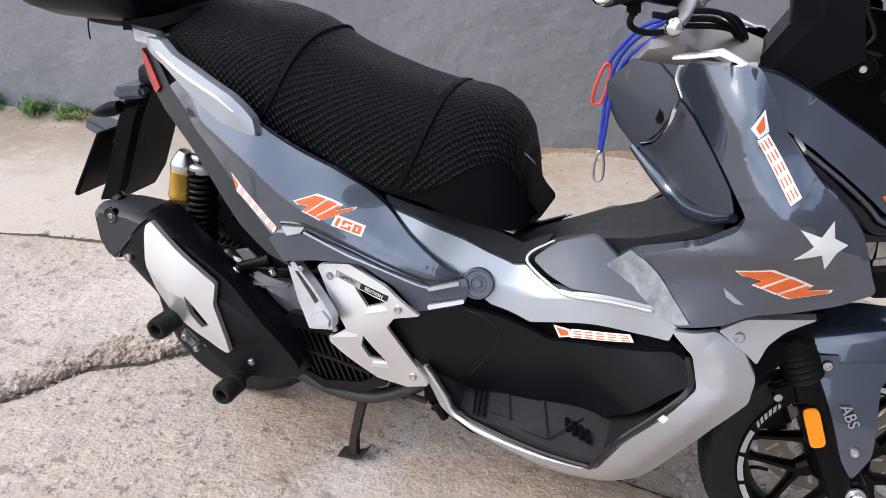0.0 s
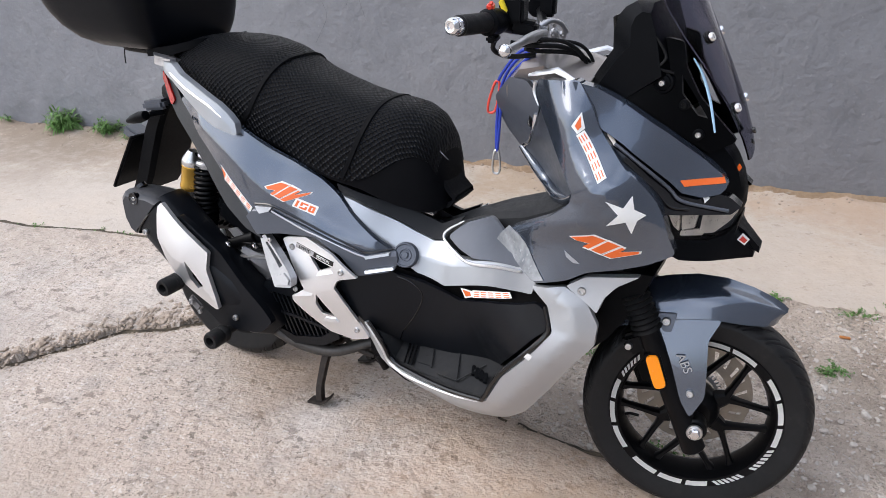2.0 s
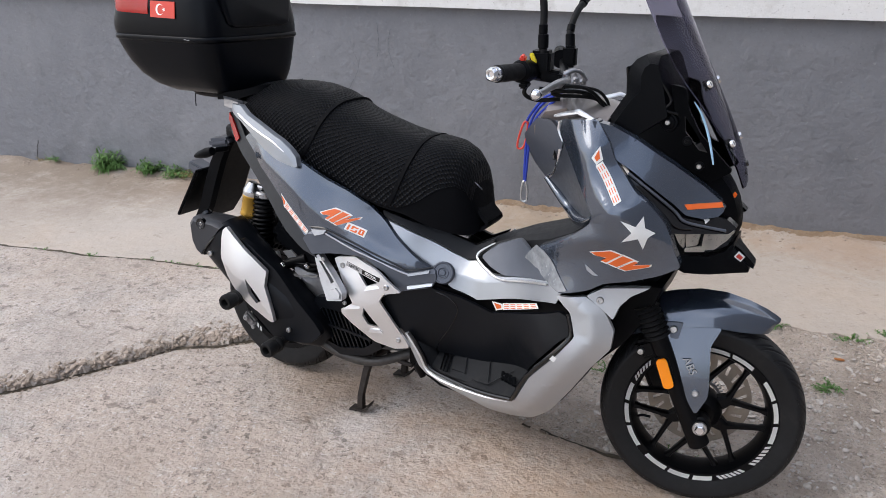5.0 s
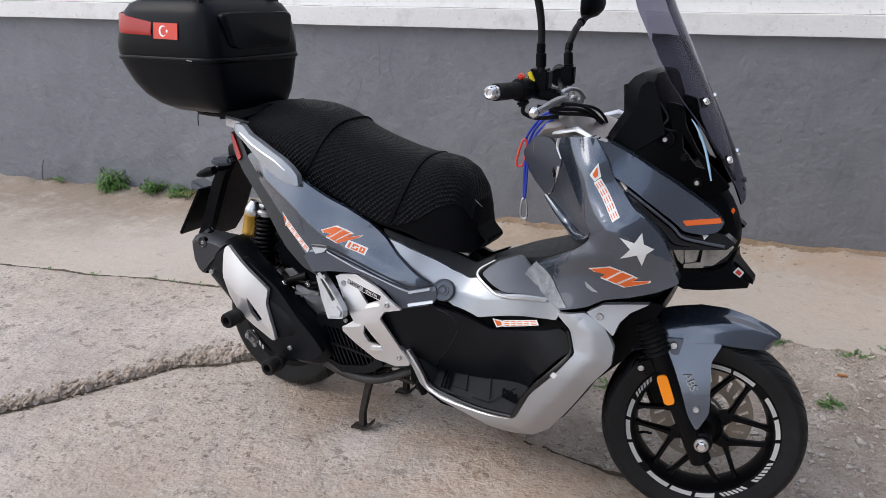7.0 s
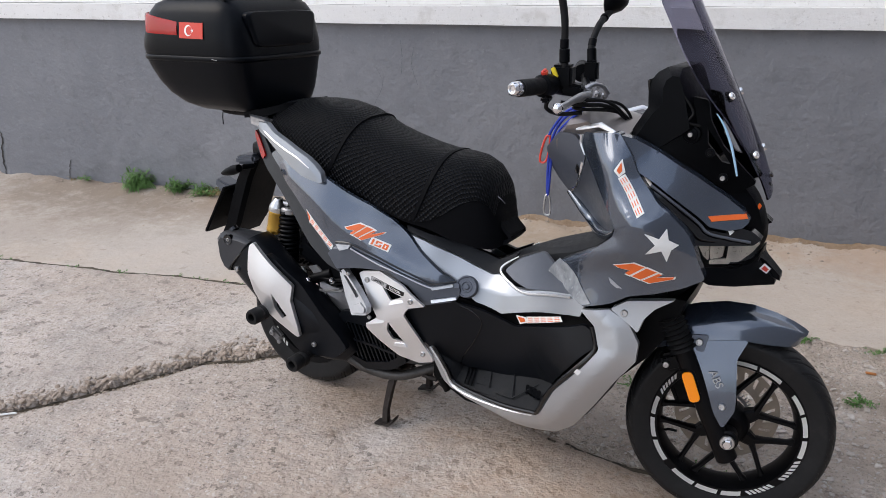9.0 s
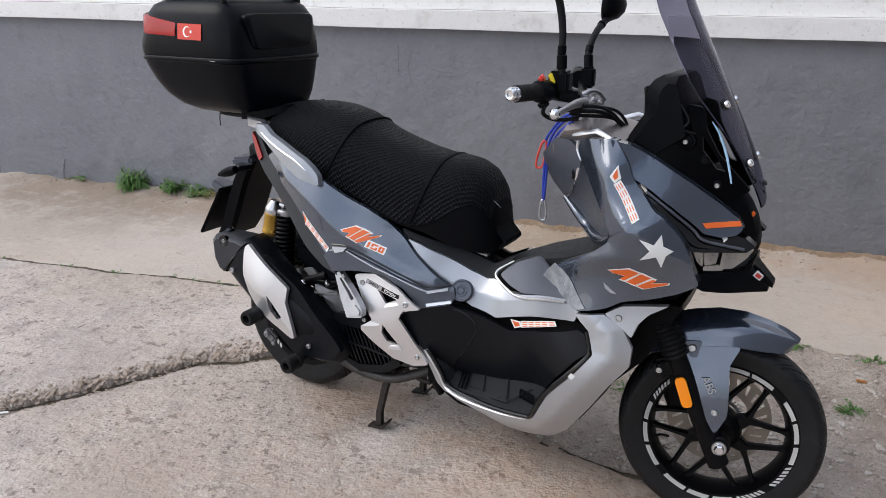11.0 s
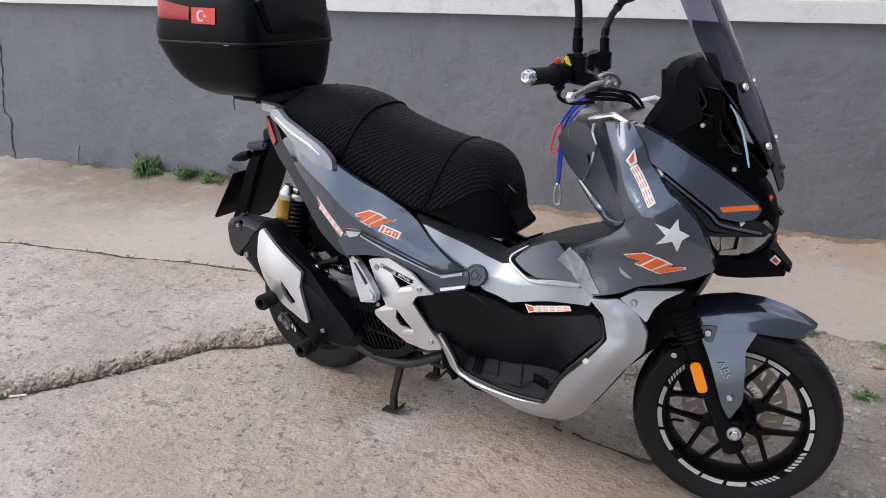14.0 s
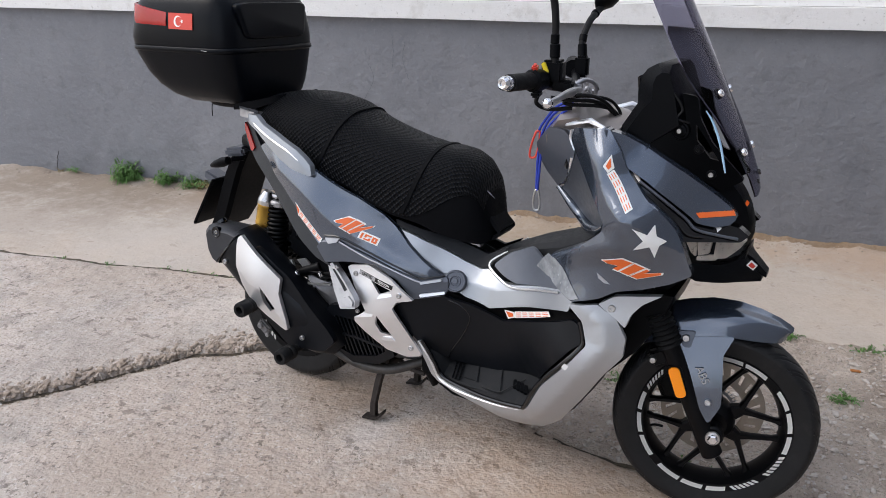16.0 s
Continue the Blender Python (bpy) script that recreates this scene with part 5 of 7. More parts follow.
def exhaust():
    def body(rows, power=.6):
        return loft([[along_muffler(u, v, y) for v, y in super_ring(vc, yc, vh, yh, power)] for u, vc, vh, yc, yh in rows])
    muffler = part("muffler", body([(.0, .0, .074, -.19, .060), (.02, .0, .078, -.19, .064), (.18, .005, .080, -.19, .064), (.30, .010, .082, -.185, .062), (.38, .015, .078, -.175, .055), (.43, .02, .060, -.16, .045), (.47, .02, .03, -.14, .03)]),
                   GRAIN_BLACK, scooter, "matt black muffler with a silver heat shield")
    cap = part("end_cap", bevel(loft([[along_muffler(.012 + (u - .012) * k, v * k, y) for u, v in ((.012, -.085), (-.008, -.089), (-.045, -.075), (-.086, -.036), (-.088, -.010), (-.022, .050), (.012, .070))] for y, k in ((-.255, .82), (-.243, .96), (-.225, 1.0), (-.160, .92), (-.130, .72))]), .005, 2), CAP_GREY, muffler, "dark grey end cap")
    part("outlet", lathe([(.0, -.01), (.012, -.01), (.016, .004), (.019, .006), (.019, -.004), (.0, -.02)], 20, axis(along_muffler(-.080, -.01, -.19), along_muffler(-.3, .0, -.19))), GLOSS_BLACK, cap, "black outlet")
    part("cap_recess", lathe([(0, .0005), (.0125, .0005), (.0145, .003), (.017, .003), (.017, -.01), (0, -.01)], 24, axis(along_muffler(-.046, .010, -.2535), along_muffler(-.09, .01, -1.2))), GLOSS_BLACK, cap)
    bolt(cap, along_muffler(-.046, .010, -.254), (-.1, -1, .1), .006)
    part("cap_seam", tube([along_muffler(.014, v, y) for v, y in ((.068, -.15), (.064, -.20), (.050, -.240), (.0, -.2545), (-.050, -.252), (-.080, -.236), (-.088, -.19))], .0028, 6, 4), GLOSS_BLACK, muffler, "dark seam round the end cap")
    fold = [(-.02, .480), (-.004, .467), (.047, .428), (.082, .417), (.130, .352), (.172, .304)]
    cowl("heat_shield", [(-.008, .535), (-.004, .556), (.010, .567), (.115, .487), (.153, .452), (.147, .406), (.168, .325), (.173, .296), (.160, .290), (.146, .295), (.085, .329), (.032, .376), (.004, .414), (-.008, .484)], ridged(SHIELD, fold, .22),
         SATIN_SILVER, "satin silver heat shield with a slot", .012, .0025, holes=[[(.088, .424), (.133, .357), (.112, .345), (.092, .374)]], both=False, round_=.004, proud=.008, parent=muffler, cell=.014, fold=fold, smooth=22)
    bolt(muffler, (-.066, -.258, .470), (0, -1, .1), .0085)
    cowl("lower_guard", [(.045, .535), (.09, .515), (.155, .463), (.172, .447), (.193, .420), (.237, .366), (.295, .308), (.321, .274), (.281, .237), (.159, .229), (.10, .285), (.02, .372), (.03, .42)], SHIELD, GRAIN_BLACK, "black lower muffler guard", .02, .005,
         both=False, proud=-.013, round_=.012, parent=muffler)
    bolt(muffler, (.21, SHIELD(.21, .270) + .008, .270), (0, -1, 0), .008)
    part("header_pipe", tube([(.24, -.15, .215), (.33, -.14, .178), (.43, -.13, .172), (.51, -.10, .195), (.60, -.05, .23)], .016), PIPE_STEEL, scooter, "dirty steel exhaust pipe")
    for x, z in ((.038, .350), (.186, .229)):
        m = axis((x, -.196, z), (x, -1.0, z))
        b = part("crash_bobbin", lathe([(.0, .0), (.012, .0), (.012, .06), (.020, .062), (.024, .068), (.024, .082), (.022, .085), (.024, .088), (.024, .118), (.021, .124), (.013, .124), (.011, .118), (.011, .105), (0, .105)], 28, m), RUBBER, scooter, "black plastic crash bobbin")
        part("bobbin_bolt", lathe([(0, .108), (.006, .108), (.0065, .104), (0, .104)], 6, m), BLACK_METAL, b)


exhaust()


def engine():
    rings = []
    for x, z0, z1, y0, y1 in ((-.02, .20, .32, -.10, .12), (.08, .19, .36, -.11, .14), (.20, .19, .40, -.12, .15), (.32, .19, .43, -.13, .15), (.42, .19, .44, -.13, .13), (.52, .20, .40, -.11, .11), (.60, .24, .36, -.08, .08)):
        rings.append([(x, y, z) for y, z in super_ring((y0 + y1) / 2, (z0 + z1) / 2, (y1 - y0) / 2, (z1 - z0) / 2, .45, 20)])
    part("engine_case", loft(rings), CAST_GREY, scooter, "dirty grey metal engine case")
    # radiator guard with two rows of fins
    outer = [(.212, .292), (.264, .366), (.379, .386), (.376, .345), (.486, .282), (.500, .250), (.435, .206), (.318, .178), (.258, .198), (.234, .249)]
    inner = [(.254, .300), (.281, .333), (.360, .336), (.462, .278), (.464, .256), (.430, .232), (.340, .208), (.288, .220)]
    flat = skin([(.25, .33, -.165), (.5, .26, -.175), (.3, .2, -.155), (.4, .35, -.18), (.4, .2, -.16)])
    guard = cowl("radiator_guard", outer, flat, GRAIN_BLACK, "black plastic radiator guard", .05, .006, holes=[inner], both=False, round_=.008)
    part("guard_back", panel(inner, shifted(flat, -.034), .01, 0), DEEP_BLACK, guard)

    def span(x):
        """The heights at which an upright at x enters and leaves the inner outline."""
        zs = [a[1] + (b[1] - a[1]) * (x - a[0]) / (b[0] - a[0]) for a, b in zip(inner, inner[1:] + inner[:1]) if (a[0] - x) * (b[0] - x) < 0]
        return min(zs), max(zs)

    for k in range(12):
        x = .268 + .0166 * k
        lo, hi = span(x)
        for a, b in ((lo, lo + .46 * (hi - lo)), (lo + .54 * (hi - lo), hi)):
            if b - a > .012:
                rings = [[(x + .30 * ((a + b) / 2 - z) + dx, flat(x, z) + dy, z) for dx, dy in ((-.0028, .004), (.0028, .004), (.0028, .030), (-.0028, .030))] for z in (a - .002, b + .002)]
                part("fin", loft(rings), GRAIN_BLACK, guard)
    part("guard_bar", loft([[(x, flat(x, z) + a, z + c) for a, c in ((.001, .004), (.001, -.004), (.02, -.004), (.02, .004))] for x, z in ((.260, .276), (.37, .274), (.458, .266))]), GRAIN_BLACK, guard)
    # swing arm, brackets, hoses and bolts behind the muffler
    part("swing_arm", loft([[(x, y + a * .014, z + c * h) for a, c in ((-1, -1), (1, -1), (1, 1), (-1, 1))] for x, y, z, h in ((-.03, -.11, .265, .03), (.10, -.115, .33, .024), (.22, -.12, .385, .022), (.34, -.12, .42, .03))]), BLACK_METAL, scooter, "black swing arm")
    part("shock_mount", rod((-.0, -.075, .43), (.0, -.14, .43), .016), BLACK_METAL, scooter)
    part("caliper", block((.075, .05, .055), pose(.045, -.125, .405, 0, 35, 0), .008), BLACK_METAL, scooter, "black rear brake caliper")
    part("caliper_arm", tube([(.03, -.15, .405), (.075, -.15, .425), (.11, -.145, .44)], [.014, .014, .011]), BLACK_METAL, scooter)
    part("case_cover", block((.12, .03, .075), pose(.175, -.125, .345, 0, -6, 0), .012, 3), ALLOY, scooter, "grey metal cover on the engine")
    part("case_ring", lathe([(.022, 0), (.034, 0), (.036, .004), (.034, .01), (.022, .01), (.022, 0)], 32, axis((.215, -.145, .318), (.215, -1, .318))), ALLOY, scooter)
    part("hose", tube([(.12, -.13, .43), (.19, -.14, .425), (.25, -.13, .44), (.33, -.12, .46)], .006), RUBBER, scooter)
    part("hose", tube([(.155, -.13, .46), (.165, -.14, .43), (.185, -.14, .395)], .004), STEEL, scooter)
    for x, y, z in ((.045, -.166, .402), (.14, -.155, .425), (.10, -.152, .438), (.205, -.15, .335), (.29, -.15, .40)):
        bolt(scooter, (x, y, z), (0, -1, .2), .0075)
    for k in range(9):
        part("finned_ring", block((.006, .02, .010), pose(-.01 + .017 * k, -.10, .462 + .006 * math.sin(k * .4), 0, 8 * k - 20, 0), .001, 1), BLACK_METAL, scooter)
    # hugger over the rear tyre
    bm = bmesh.new()
    rows = []
    for k in range(15):
        a = radians(18 + 100 * k / 14)
        rows.append([bm.verts.new((r * math.cos(a), y, .258 + r * math.sin(a))) for y, r in ((-.082, .248), (-.078, .272), (-.05, .285), (0, .288), (.05, .285), (.078, .272), (.082, .248))])
    for p, q in zip(rows, rows[1:]):
        for j in range(6):
            bm.faces.new((p[j], p[j + 1], q[j + 1], q[j]))
    bmesh.ops.solidify(bm, geom=bm.faces[:], thickness=.004)
    part("hugger", bm, DUSTY_PLASTIC, scooter, "dusty black plastic mudguard over the rear tyre")
    # bracket, strut and casting seen between the muffler and the side plate
    part("bracket", panel([(.128, .478), (.160, .488), (.182, .470), (.152, .455)], lambda x, z: -.150, .006, .001), ALLOY, scooter, "bright alloy bracket")
    part("strut", joined(rod((.145, -.15, .440), (.215, -.14, .470), .016, 20), rod((.132, -.152, .434), (.147, -.15, .441), .009, 6)), BLACK_METAL, scooter, "black strut")
    bolt(scooter, (.135, -.165, .437), (-.3, -1, 0), .011, CHROME)
    part("casting", bevel(loft([[(x, -.145 + d, z + c * h) for d, c in ((0, -1), (-.012, 0), (0, 1), (.04, 1), (.04, -1))] for x, z, h in ((.175, .425, .012), (.215, .40, .026), (.26, .385, .038), (.30, .385, .042))]), .003, 1), CAST_GREY, scooter, "cast grey rib of the engine")
    part("caliper_face", panel([(.082, .466), (.104, .472), (.112, .452), (.096, .440), (.084, .448)], lambda x, z: -.148, .010, .002), SATIN_SILVER, scooter, "bright face of the rear caliper")
    part("brake_rod", tube([(.135, -.155, .447), (.18, -.155, .452), (.225, -.15, .451), (.26, -.14, .455)], .006, 10), BLACK_METAL, scooter, "black brake rod")
    bolt(scooter, (.226, -.160, .453), (-.1, -1, .2), .010, CHROME)
    part("case_rib", loft([[(x, -.150 - d, z + h) for d, h in ((0, .004), (.010, .002), (.010, -.002), (0, -.004))] for x, z in ((.165, .410), (.20, .412), (.235, .418), (.262, .424))]), ALLOY, scooter, "bright rib of the engine case")
    part("guide_bracket", block((.05, .02, .035), pose(-.030, -.145, .215, 0, 40, 0), .006), CAST_GREY, scooter, "grey bracket by the rear axle")
    bolt(scooter, (-.036, -.160, .222), (0, -1, 0), .009, ALLOY)
    bolt(scooter, (-.008, -.160, .196), (0, -1, 0), .007, ALLOY)
    part("air_box", block((.26, .09, .10), pose(.20, -.10, .49, 0, 24, 0), .03, 3), BLACK_PLASTIC, scooter, "black plastic air box")


engine()


def shock(s):
    top, low = Vector((.018, s * -.088, .645)), Vector((-.010, s * -.092, .425))
    coil = []
    turns, n = 12.5, 240
    d = low - top
    m = axis(top, low)
    for k in range(n + 1):
        f = k / n
        a = 2 * math.pi * turns * f
        coil.append(m @ Vector((.029 * math.cos(a), .029 * math.sin(a), d.length * (.10 + .82 * f))))
    damper = part("shock_absorber", rod(top, low, .012), BLACK_METAL, scooter, "black coil spring shock absorber")
    part("spring", tube(coil, .0066, 8, 1), BLACK_METAL, damper, "black coil spring")
    part("collar", lathe([(0, .005), (.026, .005), (.031, .010), (.031, .022), (.026, .026), (0, .026)], 24, m), ALLOY, damper)
    a, b = Vector((-.012, s * -.105, .668)), Vector((-.044, s * -.108, .535))
    m = axis(a, b)
    can = part("gas_reservoir", lathe([(.0, .040), (.025, .040), (.0265, .043), (.0265, .048), (.025, .051), (.025, .100), (.0262, .104), (.0262, .112), (.022, .118), (.0, .118)], 32, m), GOLD, damper, "gold anodised gas reservoir")
    part("reservoir_cap", lathe([(0, 0), (.012, .0), (.016, .006), (.026, .026), (.027, .03), (.027, .042), (.0, .042)], 32, m), STEEL, can, "bright metal cap")
    part("reservoir_arm", rod((-.02, s * -.10, .655), (.016, s * -.09, .648), .010), STEEL, damper)


for side in (1, -1):
    shock(side)


def stand():
    for y, x in ((-.134, .392), (.105, .405)):
        low = .134 * .0436 * (1 if y > 0 else -1)
        leg = part("stand_leg", loft([[(px + a, py + c, pz) for a, c in ((-w, -.009), (w, -.009), (w, .009), (-w, .009))] for px, py, pz, w in ((x + .03, y * .8, .20, .011), (x + .012, y * .9, .12, .0095), (x + .002, y, .05, .0085), (x, y, low + .012, .010))]), RUSTY, scooter,
                   "worn dark centre stand leg", smooth=20)
        part("stand_foot", bevel(loft([[(x + px, y + py * .016, low + pz) for py in (-1, 1)] + [(x + px, y + py * .016, low + pz - .007) for py in (1, -1)] for px, pz in ((-.035, .004), (-.015, .008), (.01, .010), (.028, .022), (.036, .036))]), .002, 1), RUSTY, leg)
    part("stand_pivot", joined(block((.05, .05, .07), pose(.600, -.105, .200, 0, 20, 0), .012, 2), rod((.595, -.135, .21), (.615, -.135, .172), .014, 16, .010)), BLACK_METAL, scooter, "black folded side stand")
    part("stand_spring", tube([(.47, -.10, .20), (.51, -.105, .185), (.56, -.105, .18)], .007), RUSTY, scooter, "rusty stand spring")
    part("stand_bar", rod((.42, -.11, .17), (.43, .09, .17), .012), RUSTY, scooter)


stand()


# ---- fork and front mudguard, in the steered frame ----
def steered(bm):
    bm.transform(STEER)
    return bm


def fork():
    for s in (1, -1):
        def leg(z):
            return Vector((-.02 - .476 * z, s * -.098, z))
        slider = part("fork_slider", steered(joined(rod(leg(-.055), leg(.235), .026, 24, .0225), lathe([(0, -.028), (.024, -.028), (.026, -.024), (.026, .012), (.022, .016), (0, .016)], 28, axis((0, s * -.098, 0), (0, s * -1, 0))))), BLACK_METAL, scooter, "black fork slider")
        bellows = []
        for k in range(29):
            bellows.append((.030 + .0035 * math.cos(k * math.pi / 2), .0031 * k))
        part("fork_boot", steered(lathe([(0, 0)] + bellows + [(0, .089)], 28, axis(leg(.218), leg(.32)))), RUBBER, slider, "black rubber fork boot")
        part("fork_tube", steered(rod(leg(.29), leg(.42), .0165, 20)), BLACK_METAL, slider)
    bolt(scooter, STEER @ Vector((0, -.1265, 0)), STEER.to_3x3() @ Vector((0, -1, 0)), .012, CHROME, "axle_nut")
    m = axis(STEER @ Vector((0, -.118, 0)), STEER @ Vector((0, -1, 0)))
    part("axle_washer", lathe([(0, .007), (.0165, .007), (.018, .005), (.018, 0), (0, 0)], 24, m), STEEL, scooter)
    part("axle_hex", lathe([(0, .017), (.010, .017), (.0125, .014), (.0125, .006), (0, .006)], 6, m), CHROME, scooter, smooth=20)
    part("fork_bolt", steered(lathe([(0, .006), (.007, .005), (.009, 0), (.009, -.02), (0, -.02)], 16, axis((-.159, -.105, .174), (-.159, -1, .174)))), STEEL, scooter)
    # black inner guard behind the wheel
    rows = []
    for k in range(13):
        a = radians(124 + 46 * k / 12)
        rows.append([Vector((1.367 + r * math.cos(a), y, .235 + r * math.sin(a))) for y, r in ((-.118, .325), (-.115, .300), (-.08, .290), (.08, .290), (.115, .300), (.118, .325), (.10, .335), (-.10, .335))])
    part("wheel_arch", loft(rows), BLACK_PLASTIC, scooter, "black plastic inner wheel arch")
    part("inner_cover", loft([[(x, w * a, z) for x, a in ((x0, -1), (x1, -.92), (x1, .92), (x0, 1))] for z, x0, x1, w in ((.28, 1.00, 1.075, .13), (.34, 1.02, 1.115, .14), (.42, 1.04, 1.185, .148), (.50, 1.07, 1.235, .15), (.585, 1.09, 1.265, .15))]), BLACK_PLASTIC, scooter, "black plastic cover behind the fork")
    part("fork_crown", loft([[(x, w * a, z + h * c) for a, c in ((-1, -1), (-1, 1), (1, 1), (1, -1))] for x, z, w, h in ((1.12, .52, .13, .06), (1.16, .565, .13, .06), (1.22, .60, .11, .035), (1.27, .635, .10, .02))]), BLACK_PLASTIC, scooter, "black inner cover over the fork")
    part("fork_gusset", steered(block((.06, .03, .05), pose(-.14, -.085, .18, 0, -25, 0), .01, 3)), BLACK_METAL, scooter)
    # caliper on the far side and its bracket, seen through the spokes
    part("front_caliper", steered(block((.06, .055, .10), pose(-.115, .075, .045, 0, -25, 0), .012, 3)), BLACK_METAL, scooter, "black front brake caliper")
    part("brake_hose", steered(tube([(-.12, .08, .1), (-.16, .07, .18), (-.19, .05, .28), (-.2, .04, .36)], .005)), RUBBER, scooter)
    # amber reflector
    base = steered(panel(rounded([(-.128, .168), (-.093, .179), (-.064, .096), (-.097, .085)], .015, 5), lambda x, z: -.122, .02, .003))
    base_ob = part("reflector_base", base, BLACK_PLASTIC, scooter)
    part("reflector_lens", steered(panel(rounded([(-.122, .165), (-.097, .173), (-.070, .101), (-.094, .092)], .012, 5), lambda x, z: -.128, .008, .003)), AMBER, base_ob, "amber reflector")
    # mudguard
    rows = ((-.165, .270, .066, .070), (-.135, .290, .074, .078), (-.09, .304, .078, .080), (-.03, .315, .080, .075), (.03, .313, .078, .064), (.085, .299, .070, .055), (.125, .283, .056, .043), (.150, .269, .038, .032), (.160, .261, .022, .022))
    bm = bmesh.new()
    grid = []
    for x, z, w, drop in rows:
        line = []
        for j in range(13):
            q = math.sin(math.pi * (j / 12 - .5))
            ridge = .006 * max(0, 1 - abs(q) / .22)
            line.append(bm.verts.new((x - .02 * abs(q) ** 2, w * q, z + ridge - drop * (.28 * abs(q) + .72 * abs(q) ** 7))))
        grid.append(line)
    for p, q in zip(grid, grid[1:]):
        for j in range(12):
            bm.faces.new((p[j], p[j + 1], q[j + 1], q[j]))
    bmesh.ops.subdivide_edges(bm, edges=bm.edges[:], cuts=1, smooth=.6, use_grid_fill=True)
    bmesh.ops.recalc_face_normals(bm, faces=bm.faces[:])
    bmesh.ops.solidify(bm, geom=bm.faces[:], thickness=.004)
    guard = part("front_mudguard", steered(bm), GREY_PAINT, scooter, "glossy dark grey front mudguard", smooth=50)
    for s in (1, -1):
        out = rounded([(-.135, .226), (-.09, .236), (-.03, .246), (.024, .252), (.002, .206), (.009, .110), (.009, .082), (-.012, .040), (-.019, .040), (-.037, .068), (-.052, .105), (-.078, .172), (-.112, .236)], .008)
        lean = skin([(-.1, .24, -.0810), (0, .25, -.0815), (-.03, .15, -.108), (-.01, .04, -.122), (-.07, .18, -.100)])
        cheek = part("mudguard_leg", steered(panel(out, lean, .012, .004, mirror=s < 0)), GREY_PAINT, guard, "dark grey mudguard leg")
        if s > 0:
            part("leg_recess", steered(panel(rounded([(-.108, .250), (-.066, .254), (-.074, .214), (-.092, .214)], .006), shifted(lean, .003), .006, .002)), MATT_GREY, cheek)
            for x, z, r in ((-.087, .236, .0095), (-.021, .091, .0080)):
                at = STEER @ Vector((x, lean(x, z) - .005, z))
                bolt(cheek, at, STEER.to_3x3() @ Vector((-.1, -1, .1)), r, STEEL)
    return guard


mudguard = fork()


# ---- seat ----
SEAT = [(-.075, .918, .885, .040), (-.062, .936, .872, .075), (-.035, .950, .862, .108), (.0, .961, .855, .128), (.05, .968, .845, .140), (.13, .971, .815, .150), (.19, .968, .785, .153), (.26, .952, .752, .153), (.31, .926, .738, .151),
        (.345, .909, .726, .150), (.40, .890, .700, .150), (.48, .868, .672, .147), (.56, .853, .658, .140), (.61, .851, .640, .134), (.65, .845, .628, .126), (.69, .825, .618, .112), (.715, .792, .612, .096),
        (.728, .745, .611, .082), (.737, .700, .612, .07), (.745, .655, .620, .058)]


def seat_section(row, a, grow=0.0):
    x, top, low, w = row
    c, s = math.cos(a), math.sin(a)
    return Vector((x, -(w + grow) * math.copysign(abs(c) ** .72, c), low + (top - low + grow) * max(0, s) ** .80))


def seat_at(x):
    for p, q in zip(SEAT, SEAT[1:]):
        if p[0] <= x <= q[0]:
            f = (x - p[0]) / (q[0] - p[0])
            return tuple(a + (b - a) * f for a, b in zip(p, q))
    return SEAT[-1]


def seat():
    n = 36
    base = part("seat", loft([[seat_section(r, math.pi * k / n) for k in range(n + 1)] for r in SEAT]), SEAT_BASE, scooter, "black stepped seat under a mesh cover", smooth=45)
    stations = list(np.linspace(-.073, .728, 60))
    rings = []
    for x in stations:
        r = seat_at(x)
        a0 = .02 + .62 * smoothstep(.50, .73, x) ** 1.3
        outer = [seat_section(r, a0 + (math.pi - 2 * a0) * k / n, .004) for k in range(n + 1)]
        inner = [seat_section(r, a0 + (math.pi - 2 * a0) * k / n, .001) for k in range(n, -1, -1)]
        rings.append(outer + inner)
    cover = part("seat_cover", loft(rings), MESH_FABRIC, base, "black open-mesh seat cover", smooth=45)
    uv = cover.data.uv_layers.new(name="weave")
    for loop in cover.data.loops:
        p = cover.data.vertices[loop.vertex_index].co
        uv.data[loop.index].uv = (p.x, math.copysign(abs(p.y) + .8 * (seat_at(p.x)[1] - p.z), p.y))
    for xt, xb in ((.300, .212), (.575, .500)):
        pts = []
        for k in range(25):
            a = .04 + (math.pi - .08) * k / 24
            f = max(0, math.sin(a)) ** .74
            pts.append(seat_section(seat_at(xb + (xt - xb) * f ** .8), a, .0055))
        rings = []
        for p in pts:
            out = Vector((0, p.y, p.z - .72)).normalized()
            rings.append([p + Vector((dx, 0, 0)) + out * d for dx, d in ((-.0075, -.003), (-.0065, .0012), (.0065, .0012), (.0075, -.003))])
        part("seat_strap", loft(rings), SEAT_BASE, base, "flat black seam band of the cover")
    # skirt and tie at the front
    part("seat_flap", loft([[(x, y, z + d) for y, d in ((-.05, .012), (.045, .012), (.05, 0), (-.055, 0))] for x, z in ((.725, .69), (.748, .655), (.768, .635), (.752, .618), (.72, .612))]), SEAT_BASE, base, "loose black flap of the cover", smooth=50)
    part("seat_hook", tube([(.726, -.05, .752), (.74, -.055, .745), (.748, -.05, .735)], .0016), MATT_GREY, base)
    part("seat_hook", block((.05, .02, .006), pose(.70, -.07, .607, 0, 10, 0), .002), ALLOY, base, "bright edge of the seat latch")


seat()


